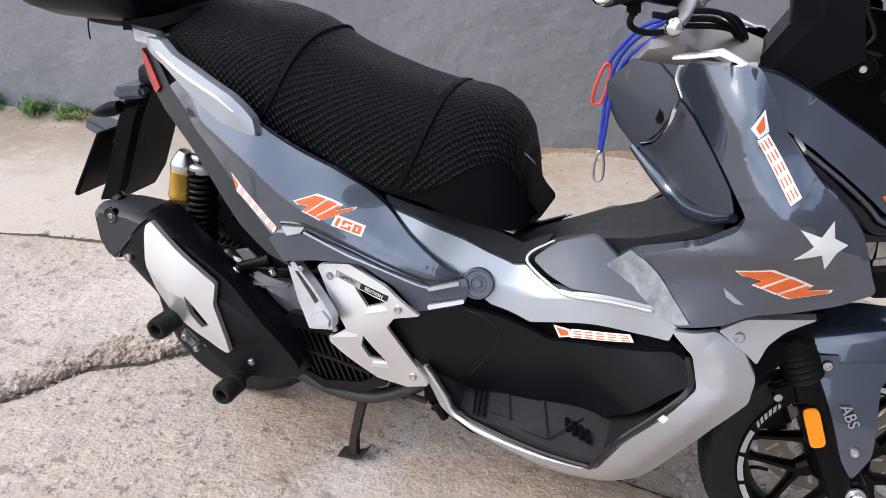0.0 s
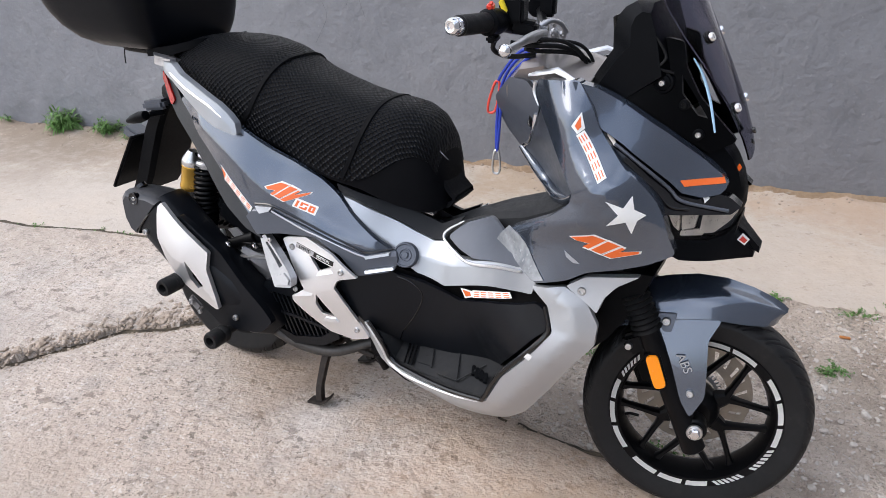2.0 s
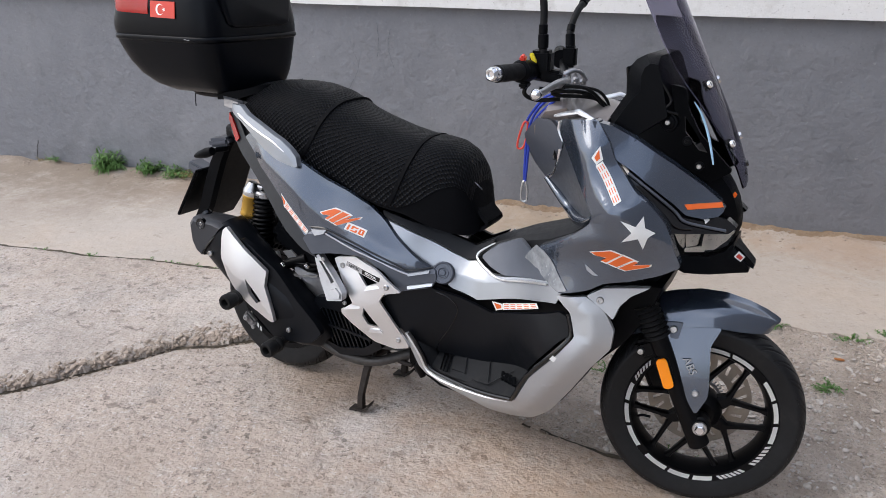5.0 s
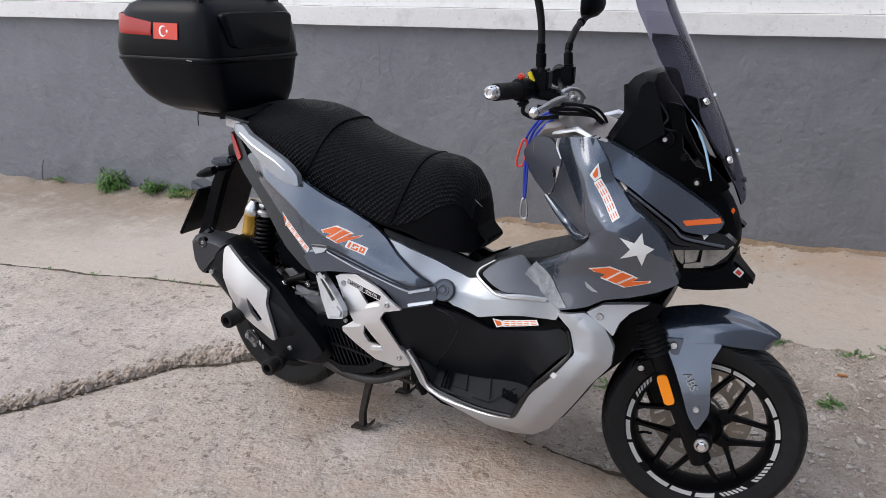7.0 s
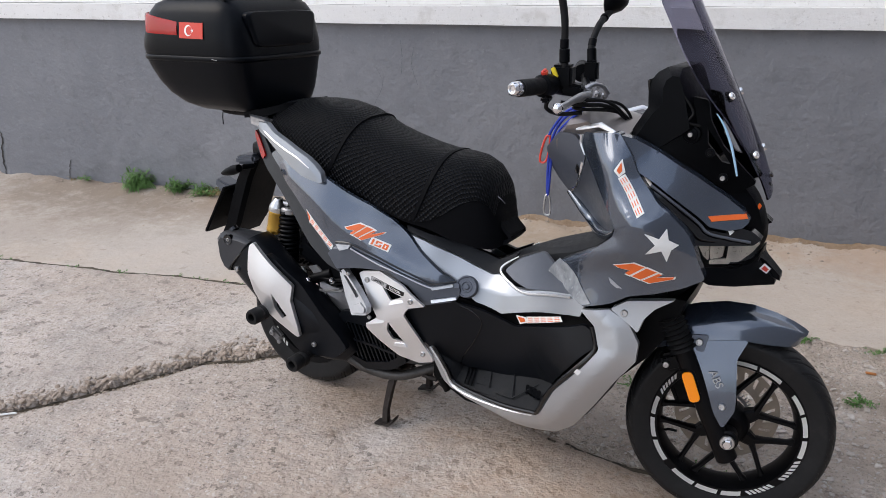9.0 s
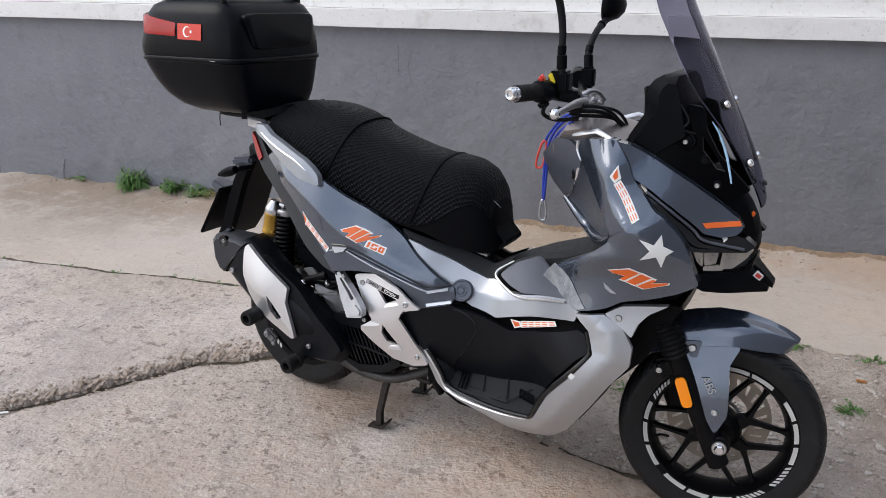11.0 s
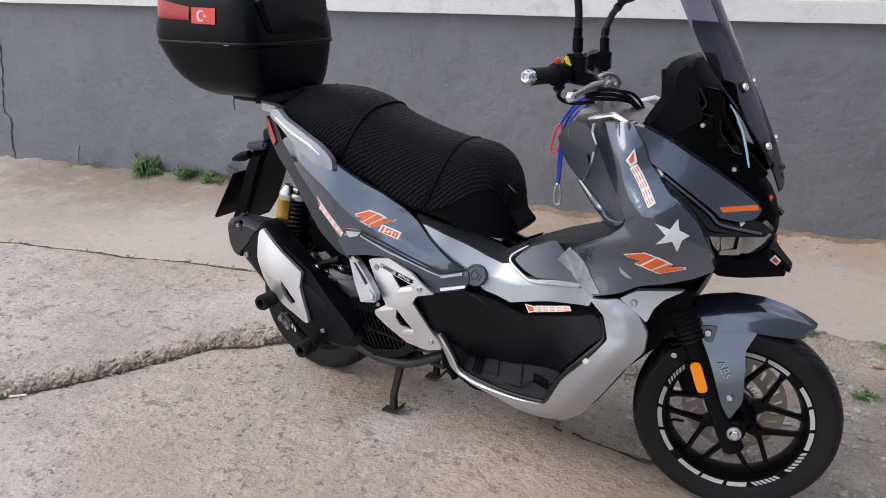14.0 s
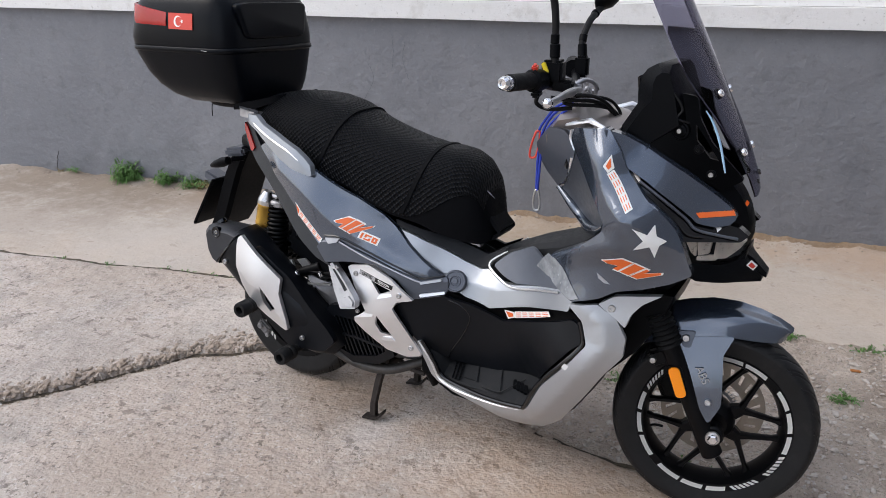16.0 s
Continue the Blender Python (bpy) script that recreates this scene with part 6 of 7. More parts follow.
# ---- cockpit ----
def cockpit():
    bar = part("handlebar", tube([(.888, -.300, 1.073), (.905, -.20, 1.068), (.925, -.11, 1.050), (.945, 0, 1.035), (.900, .11, 1.050), (.862, .20, 1.068), (.820, .300, 1.073)], .011, 14), BLACK_METAL, scooter, "black handlebar with grips and mirrors")
    for tip, inner, s in ((Vector((.886, -.318, 1.073)), Vector((.904, -.19, 1.069)), 1), (Vector((.812, .318, 1.073)), Vector((.860, .19, 1.069)), -1)):
        d = (inner - tip).normalized()
        part("grip", lathe([(0, 0), (.017, 0), (.0195, .004)] + [(.0182 + .0012 * (k % 2), .010 + .0045 * k) for k in range(22)] + [(.0215, .112), (.0215, .118), (0, .118)], 28, axis(tip + d * .024, inner)), RUBBER, bar, "ribbed black rubber grip")
        part("bar_end", lathe([(0, .004), (.006, .004), (.007, 0), (.0105, -.001), (.0142, .002), (.0160, .008), (.0160, .013), (.0146, .015), (.0164, .018), (.0164, .030), (.014, .034), (0, .034)], 32, axis(tip, inner)), CHROME, bar, "turned bright bar end")
        sw = part("switch_box", lathe([(0, 0), (.020, 0), (.026, .006), (.027, .03), (.024, .05), (0, .05)], 20, axis(inner - d * .01, inner + d)), BLACK_PLASTIC, bar, "black switch box")
        if s > 0:
            part("kill_switch", block((.014, .022, .016), pose(.906, -.185, 1.098, 15, 0, 10), .004), RED_PLASTIC, sw, "red switch")
            part("yellow_tab", block((.010, .012, .026), pose(.917, -.150, 1.096, 0, -25, 10), .002), YELLOW_PLASTIC, sw, "yellow tab")
            part("switch_rib", block((.02, .045, .014), pose(.91, -.178, 1.038, 0, 0, 10), .004), BLACK_PLASTIC, sw)
    part("lever_pivot", block((.055, .05, .03), pose(.945, -.105, 1.055, 0, 10, 15), .007), BLACK_PLASTIC, bar, "black lever mount")
    part("brake_lever", tube([(.972, -.075, 1.036), (.980, -.13, 1.041), (.986, -.19, 1.043), (.987, -.25, 1.038), (.982, -.282, 1.033)], [.016, .015, .012, .010, .009], 12, 6, .7), ALLOY, bar, "polished alloy brake lever")
    part("lever_ball", lathe([(.0128 * math.cos(radians(a)), .0128 * math.sin(radians(a))) for a in range(-90, 91, 15)], 20, pose(.981, -.284, 1.033)), CHROME, bar)
    for k, (x, y, z, w) in enumerate(((.955, -.088, 1.050, .026), (.968, -.062, 1.044, .024), (.962, -.040, 1.052, .020), (.982, -.028, 1.034, .024), (.990, .004, 1.030, .022), (.975, -.012, 1.050, .014))):
        part("clamp", block((w, w * .8, w * .62), pose(x, y, z, 20 * k, 15 + 9 * k, 25 * k), .005), ALLOY, bar)
        bolt(bar, (x + .004, y - .006, z + .008), (.2 - .1 * k, -.4, 1), .005, ALLOY)
    part("brake_union", tube([(.965, -.07, 1.052), (.98, -.05, 1.062), (.992, -.02, 1.055), (.998, .0, 1.036)], [.006, .0055, .005, .006], 10), ALLOY, bar, "bright brake hose union")
    # separate cables that arc down into the cowl
    for k, (lift, out, r) in enumerate(((.0, .0, .0050), (.013, -.016, .0042), (-.012, .013, .0046), (.005, .030, .0038))):
        part("cable", tube([(.935 + .012 * k, -.150 + .010 * k, 1.028 - .006 * k), (.975, -.125 + out, 1.022 + lift), (1.020 + .006 * k, -.085 + out, 1.018 + lift), (1.052 + .004 * k, -.050 + out * .6, .995 + lift * .4), (1.062 + .004 * k, -.035 + out * .4, .962)], r, 10), RUBBER, scooter, "black cable")
    part("cable", tube([(.915, -.17, 1.045), (.905, -.165, 1.015), (.925, -.13, .998), (.97, -.10, 1.0)], .005), RUBBER, scooter)
    # mirrors
    part("mirror_mount", block((.05, .055, .05), pose(.926, -.118, 1.088, 0, 0, 10), .006), BLACK_PLASTIC, bar, "black mirror mount")
    part("mirror_mount", block((.035, .035, .055), pose(.908, .13, 1.078, 0, 0, 10), .006), BLACK_PLASTIC, bar, "black mirror mount")
    right = part("mirror", tube([(.933, -.13, 1.10), (.930, -.13, 1.15), (.930, -.13, 1.195), (.924, -.13, 1.243), (.915, -.14, 1.285), (.90, -.17, 1.31), (.89, -.22, 1.325)], [.010, .0085, .0085, .009, .009, .008, .008], 14), RUBBER, bar, "black mirror stem wrapped in tape")
    left = part("mirror", tube([(.908, .13, 1.09), (.900, .14, 1.141), (.902, .18, 1.188), (.897, .25, 1.212), (.90, .28, 1.225)], [.010, .0085, .009, .009, .009], 14), RUBBER, bar, "black mirror stem")
    for stem, a, b, r in ((right, (.932, -.13, 1.118), (.931, -.13, 1.150), .0125), (right, (.930, -.13, 1.150), (.930, -.13, 1.172), .0105), (left, (.906, .133, 1.10), (.9015, .139, 1.135), .0125), (left, (.9005, .141, 1.140), (.900, .150, 1.158), .0108), (left, (.899, .232, 1.208), (.8975, .246, 1.212), .0115)):
        part("stem_collar", rod(a, b, r, 18), BLACK_PLASTIC, stem, "black collar on the mirror stem")
    for stem, c, t in ((right, Vector((.875, -.29, 1.345)), -12), (left, Vector((.90, .335, 1.262)), 12)):
        m = Matrix.Translation(c) @ pose(0, 0, 0, 0, 0, t)
        part("mirror_shell", loft([[m @ Vector((dx, y * k, z * k)) for y, z in super_ring(0, 0, .075, .045, .6)] for dx, k in ((-.028, .94), (-.024, 1.0), (-.010, 1.0), (.012, .82), (.028, .45), (.033, .1))]), BLACK_PLASTIC, stem, "black plastic mirror shell", smooth=50)
        part("mirror_glass", loft([[m @ Vector((dx, y * .9, z * .9)) for y, z in super_ring(0, 0, .075, .045, .6)] for dx in (-.0300, -.0285)]), CHROME, stem, "mirror glass")
    # instrument pod
    prof = [(1.086, .957), (1.126, 1.023), (1.124, 1.056), (1.131, 1.086), (1.143, 1.102), (1.164, 1.114), (1.196, 1.112), (1.222, 1.062), (1.245, .985), (1.16, .925)]
    face_prof = [(1.112, .957), (1.148, 1.014), (1.168, 1.036), (1.166, 1.070), (1.172, 1.088), (1.184, 1.098), (1.200, 1.096), (1.214, 1.058), (1.232, .985), (1.16, .932)]
    rings = []
    for y, ring in ((-.128, face_prof), (-.090, prof), (.090, prof), (.128, face_prof)):
        rings.append([(p[0], y, p[1]) for p in ring])
    pod = part("instrument_pod", bevel(loft(rings), .003, 2), BLACK_PLASTIC, scooter, "matt black instrument pod with slanted sides", smooth=25)
    part("instrument_glass", block((.004, .15, .065), pose(1.122, 0, 1.05, 0, -8, 0), .002), GLOSS_BLACK, pod, "dark instrument glass")
    stay = skin([(1.08, .97, -.13), (1.15, 1.04, -.115), (1.25, 1.04, -.085), (1.29, .96, -.085), (1.37, .86, -.055), (1.33, .84, -.075), (1.18, .92, -.125)])
    cowl("screen_stay", [(1.118, .953), (1.152, 1.006), (1.176, 1.030), (1.225, 1.052), (1.258, 1.045), (1.268, 1.0), (1.30, .945), (1.375, .862), (1.33, .836), (1.255, .884), (1.182, .924)], stay, DEEP_BLACK, "black plastic windscreen stay", .012, .004,
         holes=[[(1.262, .985), (1.285, .955), (1.318, .905), (1.30, .91), (1.268, .95)]], round_=.008)
    m = axis((1.232, stay(1.232, .971) + .004, .971), (1.232, -1.2, .971))
    part("stay_knob", lathe([(0, .018), (.008, .018), (.010, .016), (.014, .015), (.016, .012), (.020, .011), (.022, .006), (.022, 0), (0, 0)], 24, m), BLACK_PLASTIC, scooter, "black adjuster knob")
    bolt(scooter, (1.232, stay(1.232, .971) - .0145, .971), (0, -1, 0), .006)
    for x, z in ((1.306, .874), (1.275, .93), (1.205, 1.02)):
        part("stay_boss", rod((x, stay(x, z) + .004, z), (x, stay(x, z) - .006, z), .011, 18), BLACK_PLASTIC, scooter)
        bolt(scooter, (x, stay(x, z) - .0065, z), (0, -1, 0), .006, STEEL if z < .9 else BLACK_METAL)
    part("wiring", tube([(1.215, -.125, 1.055), (1.235, -.12, 1.02), (1.225, -.125, 1.0), (1.25, -.11, .99)], .003), RUBBER, scooter)
    # windscreen
    rows = ((.822, 1.402, .030), (.835, 1.403, .045), (.87, 1.394, .060), (.93, 1.370, .080), (1.0, 1.335, .104), (1.06, 1.303, .128), (1.10, 1.282, .138), (1.15, 1.255, .142), (1.25, 1.203, .142), (1.33, 1.165, .132), (1.37, 1.147, .115), (1.39, 1.138, .085))
    rings = []
    for z, x, w in rows:
        line = [(x - 2.3 * (w * q) ** 2, w * q, z) for q in np.linspace(-1, 1, 21)]
        rings.append(line + [(a - .0035, b_, c_) for a, b_, c_ in line[::-1]])
    screen = part("windscreen", loft(rings), SMOKED, scooter, "tall smoked windscreen", smooth=60)
    for y in (-.056, .056):
        for z, x in ((1.053, 1.306), (.927, 1.371)):
            at = Vector((x - 2.3 * y * y + .002, y, z))
            bolt(screen, at, (1, y * 4, .5), .009, CHROME)
            part("washer", lathe([(.0, 0), (.012, 0), (.012, -.008), (0, -.008)], 20, axis(at - Vector((.003, 0, .001)), at + Vector((1, y * 4, .5)))), RUBBER, screen)
    for dy, dz in ((-.012, .0), (.004, -.006), (-.006, -.024), (.010, -.030)):
        part("rivet", rod((1.394, dy, .878 + dz), (1.3995, dy, .880 + dz), .005, 10), GLOSS_BLACK, screen)
    part("film_edge", tube([(1.277, -.076, 1.015), (1.296, -.075, .988), (1.315, -.075, .945), (1.328, -.075, .902), (1.334, -.075, .879)], [.0014, .0030, .0032, .0028, .002], 8, 6, .5), PALE_BLUE, screen, "pale blue edge of the inner screen")


cockpit()


# ---- top box, on its rack ----
def top_box():
    box_thing = thing("top_box", "scuffed matt black plastic top box with red reflectors on the rack", "top box", BIKE)
    def shell(rows, power=.32):
        rings = []
        for z, x0, x1, w in rows:
            rings.append([(x, y, z) for x, y in super_ring((x0 + x1) / 2, 0, (x1 - x0) / 2, w, power, 56)])
        return loft(rings)
    part("base", shell([(.930, -.24, -.070, .10), (.936, -.297, -.056, .138), (.955, -.350, -.049, .165), (.985, -.394, -.045, .184), (1.02, -.427, -.042, .196), (1.06, -.450, -.039, .206), (1.082, -.460, -.037, .211), (1.090, -.460, -.037, .211)]),
         BOX_BLACK, box_thing, "matt black box base", smooth=50)
    part("seam_lip", shell([(1.086, -.461, -.036, .212), (1.090, -.466, -.031, .216), (1.100, -.466, -.031, .216), (1.104, -.461, -.036, .212)]), BOX_BLACK, box_thing, "matt black lip along the seam", smooth=60)
    lid = part("lid", shell([(1.104, -.464, -.035, .214), (1.125, -.468, -.035, .215), (1.15, -.464, -.037, .214), (1.19, -.452, -.044, .211), (1.225, -.436, -.054, .204), (1.252, -.412, -.072, .192), (1.270, -.37, -.11, .165), (1.280, -.31, -.17, .11), (1.282, -.27, -.21, .06)]),
               BOX_BLACK, box_thing, "matt black box lid", smooth=50)
    part("back_pad", loft([[(x - .10 * (z - 1.12), y * (1 + 1.7 * (z - 1.175)) * k, 1.178 + (z - 1.178) * k) for y, z in super_ring(0, 1.178, .145, .052, .25, 40)] for x, k in ((-.060, 1.0), (-.032, 1.0), (-.026, .96), (-.0245, .90))]), BOX_BLACK, lid, "flat back pad")
    # red lens at the rear corners, sticker beside it
    for s in (1, -1):
        rows = []
        for k in range(14):
            x = -.4500 + .182 * (k / 13) ** 1.6
            u = min(.9999, abs((x + .248) / .2030))
            y = -.2105 * (1 - u ** 6.25) ** .16
            rows.append([(x, s * (y + dy), z) for f in ((k / 13) ** 1.6,) for dy, z in ((-.004, 1.168 - .006 * f), (-.005, 1.180 - .006 * f), (.001, 1.226 - .026 * f), (.010, 1.229 - .026 * f), (.006, 1.166 - .006 * f))])
        part("reflector", loft(rows), RED_LENS, lid, "red corner reflector", smooth=50)
    flag = part("flag_sticker", block((.098, .0015, .046), pose(-.207, -.2140, 1.176, -6, 1, 0), .0005), RED_PLASTIC, lid, "red sticker with a white crescent and star")
    m = pose(-.217, -.2154, 1.176, 84, 0, 0)
    bm = bmesh.new()
    outer = [Vector((.016 * math.cos(a), .016 * math.sin(a))) for a in np.linspace(radians(40), radians(320), 22)]
    inner = [Vector((.004 + .0128 * math.cos(a), .0128 * math.sin(a))) for a in np.linspace(radians(315), radians(45), 22)]
    vs = [bm.verts.new(m @ Vector((p.x, p.y, 0))) for p in outer + inner]
    for k in range(21):
        bm.faces.new((vs[k], vs[k + 1], vs[42 - k], vs[43 - k]))
    part("crescent", bm, WHITE_STICKER, flag, "white crescent")
    bm = bmesh.new()
    bm.faces.new([bm.verts.new(m @ Vector((.017 + r * math.cos(a), r * math.sin(a), 0))) for r, a in ((.0068 if k % 2 == 0 else .0027, radians(36 * k + 180)) for k in range(10))])
    part("star", bm, WHITE_STICKER, flag, "white star")
    for x in (-.33, -.115):
        for y in (-.165, .165):
            part("rack_foot", loft([[(x + a * w, y * k + b * .008, z) for a, b in ((-1, -1), (1, -1), (1, 1), (-1, 1))] for z, k, w in ((1.205, 1.02, .014), (1.26, 1.0, .010), (1.298, .97, .009))]), BLACK_METAL, lid, "black foot of the luggage rail")
    for x in (-.33, -.115):
        part("luggage_rail", tube([(x, -.16, 1.297), (x, -.06, 1.300), (x, .06, 1.300), (x, .16, 1.297)], .008, 12), BLACK_METAL, lid, "black luggage rail on the lid")
    for y in (-.16, .16):
        part("luggage_rail", tube([(-.37, y, 1.285), (-.33, y, 1.297), (-.115, y, 1.297), (-.09, y, 1.292)], .008, 12), BLACK_METAL, lid, "black luggage rail on the lid")
    part("scratch", block((.022, .001, .0018), pose(-.12, -.2165, 1.095, 0, 4, 0), .0003), ALLOY, box_thing, "pale scuff on the seam")
    return box_thing


top_box()
rack = thing("luggage_rack", "black luggage rack under the top box", "rack", BIKE)
part("rack_plate", loft([[(x, y, z) for x, y in super_ring(-.13, 0, .13 * k, .105 * k, .4, 40)] for z, k in ((.914, .82), (.919, .95), (.928, 1.0), (.932, .97))]), BLACK_PLASTIC, rack, "black plastic mounting plate", smooth=40)
part("rack_lip", bevel(loft([[(x, w * a, z + h * c) for a, c in ((-1, -1), (1, -1), (1, 1), (-1, 1))] for x, z, w, h in ((-.10, .928, .135, .010), (-.02, .938, .130, .012), (.035, .955, .105, .010), (.05, .962, .085, .006))]), .004, 2), BLACK_PLASTIC, rack, "black front lip of the rack", smooth=35)
part("strap_end", tube([(-.235, -.09, .925), (-.237, -.092, .905), (-.236, -.093, .882)], .0016), RUBBER, rack)


# ---- key lanyard that hangs from the bars ----
def lanyard():
    ob = thing("lanyard", "blue cord lanyard with a red and a steel snap hook", "lanyard", BIKE)
    part("cord", tube([(.955, -.05, 1.01), (.915, -.04, .985), (.885, -.03, .955), (.866, -.025, .915), (.858, -.024, .86), (.857, -.024, .80), (.858, -.024, .765)], .0036, 8), BLUE_CORD, ob, "blue cord")
    part("cord", tube([(.962, -.06, 1.005), (.925, -.052, .975), (.89, -.04, .94), (.872, -.032, .90), (.866, -.028, .85), (.863, -.026, .80), (.860, -.025, .765)], .0036, 8), BLUE_CORD, ob, "blue cord")
    part("cord", tube([(.95, -.04, 1.01), (.905, -.032, .990), (.868, -.026, .945), (.855, -.024, .92)], .0036, 8), BLUE_CORD, ob, "blue cord")

    def hook(name, top, low, w, r, material, label):
        top, low = Vector(top), Vector(low)
        d = (low - top)
        side = Vector((1, .2, 0)).normalized()
        pts = []
        for k in range(17):
            a = 2 * math.pi * k / 16
            pts.append(top.lerp(low, .5) - d * .5 * math.cos(a) * (1 if abs(math.cos(a)) > .3 else 1.0) + side * w * math.copysign(abs(math.sin(a)) ** .6, math.sin(a)) * (1 - .25 * math.cos(a)))
        part(name, tube(pts, r, 8, 4), material, ob, label)
    hook("snap_hook", (.856, -.026, .925), (.842, -.026, .852), .0095, .003, RED_PLASTIC, "red snap hook")
    hook("snap_hook", (.859, -.026, .768), (.860, -.026, .712), .0085, .0026, STEEL, "steel snap hook")


lanyard()


# ---- stickers: emblems and makers' lettering stand as plain shapes ----
def decal(name, outline, face, material, parent, label="", proud=.001, side=1):
    return part(name, panel(outline, shifted(face, proud), .0012, 0, 0, (), .012), material, parent, label)


def quad(tl, tr, br, bl, a, b, lo=0.0, hi=1.0, slant=0.0):
    """The cell from a to b along a four-cornered sticker, and lo to hi down it."""
    tl, tr, br, bl = (Vector(p) for p in (tl, tr, br, bl))
    def at(u, v):
        u = u + slant * (.5 - v)
        return tl.lerp(tr, u).lerp(bl.lerp(br, u), v)
    return [at(a, lo), at(b, lo), at(b, hi), at(a, hi)]


def grown(pts, d):
    c = sum((Vector(p) for p in pts), Vector((0, 0))) / len(pts)
    return [Vector(p) + (Vector(p) - c).normalized() * d for p in pts]


def letter_blocks(corners, face, cells, name, backing_label, parent, proud=.001, slant=0.0, border=.004):
    back = decal(name, grown([Vector(p) for p in corners], border), face, WHITE_STICKER, parent, backing_label, proud)
    for a, b, lo, hi in cells:
        decal("mark", quad(*corners, a, b, lo, hi, slant), face, ORANGE_STICKER, back, "", proud + .0012)
    return back


def marks():
    def emblem(name, corners, face, parent):
        """Slanted orange shapes with white edges, laid out in a four-cornered field."""
        tl, tr, br, bl = (Vector(p) for p in corners)
        def at(u, v):
            return tl.lerp(tr, u).lerp(bl.lerp(br, u), v)
        for shape in ([(-.02, .72), (.22, .02), (.44, .02), (.36, .96), (.26, .96), (.30, .60), (.10, .78)], [(.48, .04), (.69, .10), (.58, .96), (.40, .96)],
                      [(.73, .14), (.80, .18), (.76, .48), (1.0, .06), (1.02, .20), (.76, .98), (.62, .98)]):
            pts = [at(u, v) for u, v in shape]
            back = decal(name, grown(pts, .0035), face, WHITE_STICKER, parent, "orange slanted emblem sticker with white edges", .001)
            decal("mark", grown(pts, -.0006), face, ORANGE_STICKER, back, "", .0022)
    emblem("front_emblem", [(1.140, .704), (1.252, .672), (1.225, .640), (1.115, .676)], ARM_CREASED, scooter)
    emblem("side_emblem", [(.346, .668), (.437, .641), (.398, .611), (.327, .643)], SIDE_CREASED, scooter)
    c = [(.409, .626), (.456, .607), (.454, .591), (.404, .609)]
    letter_blocks(c, SIDE_CREASED, [(.05, .16, .14, .86), (.26, .60, .14, .30), (.26, .60, .70, .86), (.26, .36, .14, .55), (.50, .60, .50, .86), (.68, .78, .14, .86), (.86, .96, .14, .86), (.70, .94, .14, .30), (.70, .94, .70, .86)],
                  "side_emblem", "small orange and white block sticker", scooter, border=.003)

    def wing(outline, face, parent, proud):
        back = decal("wing_emblem", grown([Vector(p) for p in outline], .003), face, WHITE_STICKER, parent, "white and orange wing sticker", proud)
        decal("mark", grown([Vector(p) for p in outline], -.004), face, ORANGE_STICKER, back, "", proud + .0012)

    cells = [(k / 5 + .03, k / 5 + .17, lo, hi) for k in range(5) for lo, hi in ((.14, .23), (.45, .54), (.77, .86))]
    # along the arm of the front cowl
    wing([(1.102, .898), (1.113, .920), (1.121, .896), (1.112, .887)], ARM_CREASED, scooter, .001)
    letter_blocks([(1.124, .890), (1.180, .818), (1.168, .808), (1.112, .880)], ARM_CREASED, cells, "name_sticker", "white sticker with orange blocks", scooter, border=.002)
    wing([(.831, .457), (.860, .460), (.864, .449), (.843, .438)], TUNNEL, scooter, .003)
    letter_blocks([(.866, .465), (.972, .503), (.980, .493), (.867, .447)], TUNNEL, cells, "name_sticker", "white sticker with orange blocks", scooter, .003, border=.002)
    letter_blocks([(.204, .660), (.289, .593), (.283, .582), (.192, .646)], SIDE_CREASED, cells, "name_sticker", "white sticker with orange blocks", scooter, .002, border=.002)
    wing([(.182, .678), (.202, .660), (.193, .644)], SIDE_CREASED, scooter, .002)
    # star
    decal("star_sticker", [(1.230, .786), (1.236, .760), (1.256, .748), (1.243, .738), (1.234, .708), (1.224, .735), (1.190, .724), (1.211, .749), (1.188, .775), (1.218, .763)], ARM_CREASED, WHITE_STICKER, scooter, "scratched white star sticker")
    # clear tape over a scrape, and a scuff
    decal("tape", [(.908, .594), (.930, .622), (.951, .645), (.979, .642), (1.005, .628), (1.030, .608), (1.052, .590), (1.067, .576), (1.040, .565), (.983, .577), (.935, .590)], ARM_CREASED, TAPE, scooter, "wrinkled clear tape over a scrape", .0025)
    decal("scuff", [(1.106, .649), (1.118, .642), (1.139, .627), (1.126, .627), (1.111, .636)], ARM_CREASED, SCUFF, scooter, "pale scuff in the paint", .0006)


TAPE = surf("tape", (0.20, 0.215, 0.235), 0.25, 0.1, second=(0.42, 0.44, 0.46), vary=0.2, scale=18, fine=60, bump=0.8, bump_scale=60, depth=0.004, coat=0.4)
SCUFF = surf("scuffed_paint", (0.30, 0.31, 0.33), 0.4, 0.2, vary=0.2, fine=80, bump=0.2)
marks()


def lettering(text, size, at, material, parent, label):
    """Raised letters in the built-in face, turned into a mesh."""
    curve = bpy.data.curves.new("text", "FONT")
    curve.body, curve.size, curve.extrude, curve.align_x, curve.align_y = text, size, .0004, "CENTER", "CENTER"
    tmp = bpy.data.objects.new("text", curve)
    scene.collection.objects.link(tmp)
    me = bpy.data.meshes.new_from_object(tmp.evaluated_get(bpy.context.evaluated_depsgraph_get()))
    bpy.data.objects.remove(tmp)
    bm = bmesh.new()
    bm.from_mesh(me)
    bm.transform(at)
    return part("lettering", bm, material, parent, label, smooth=0)


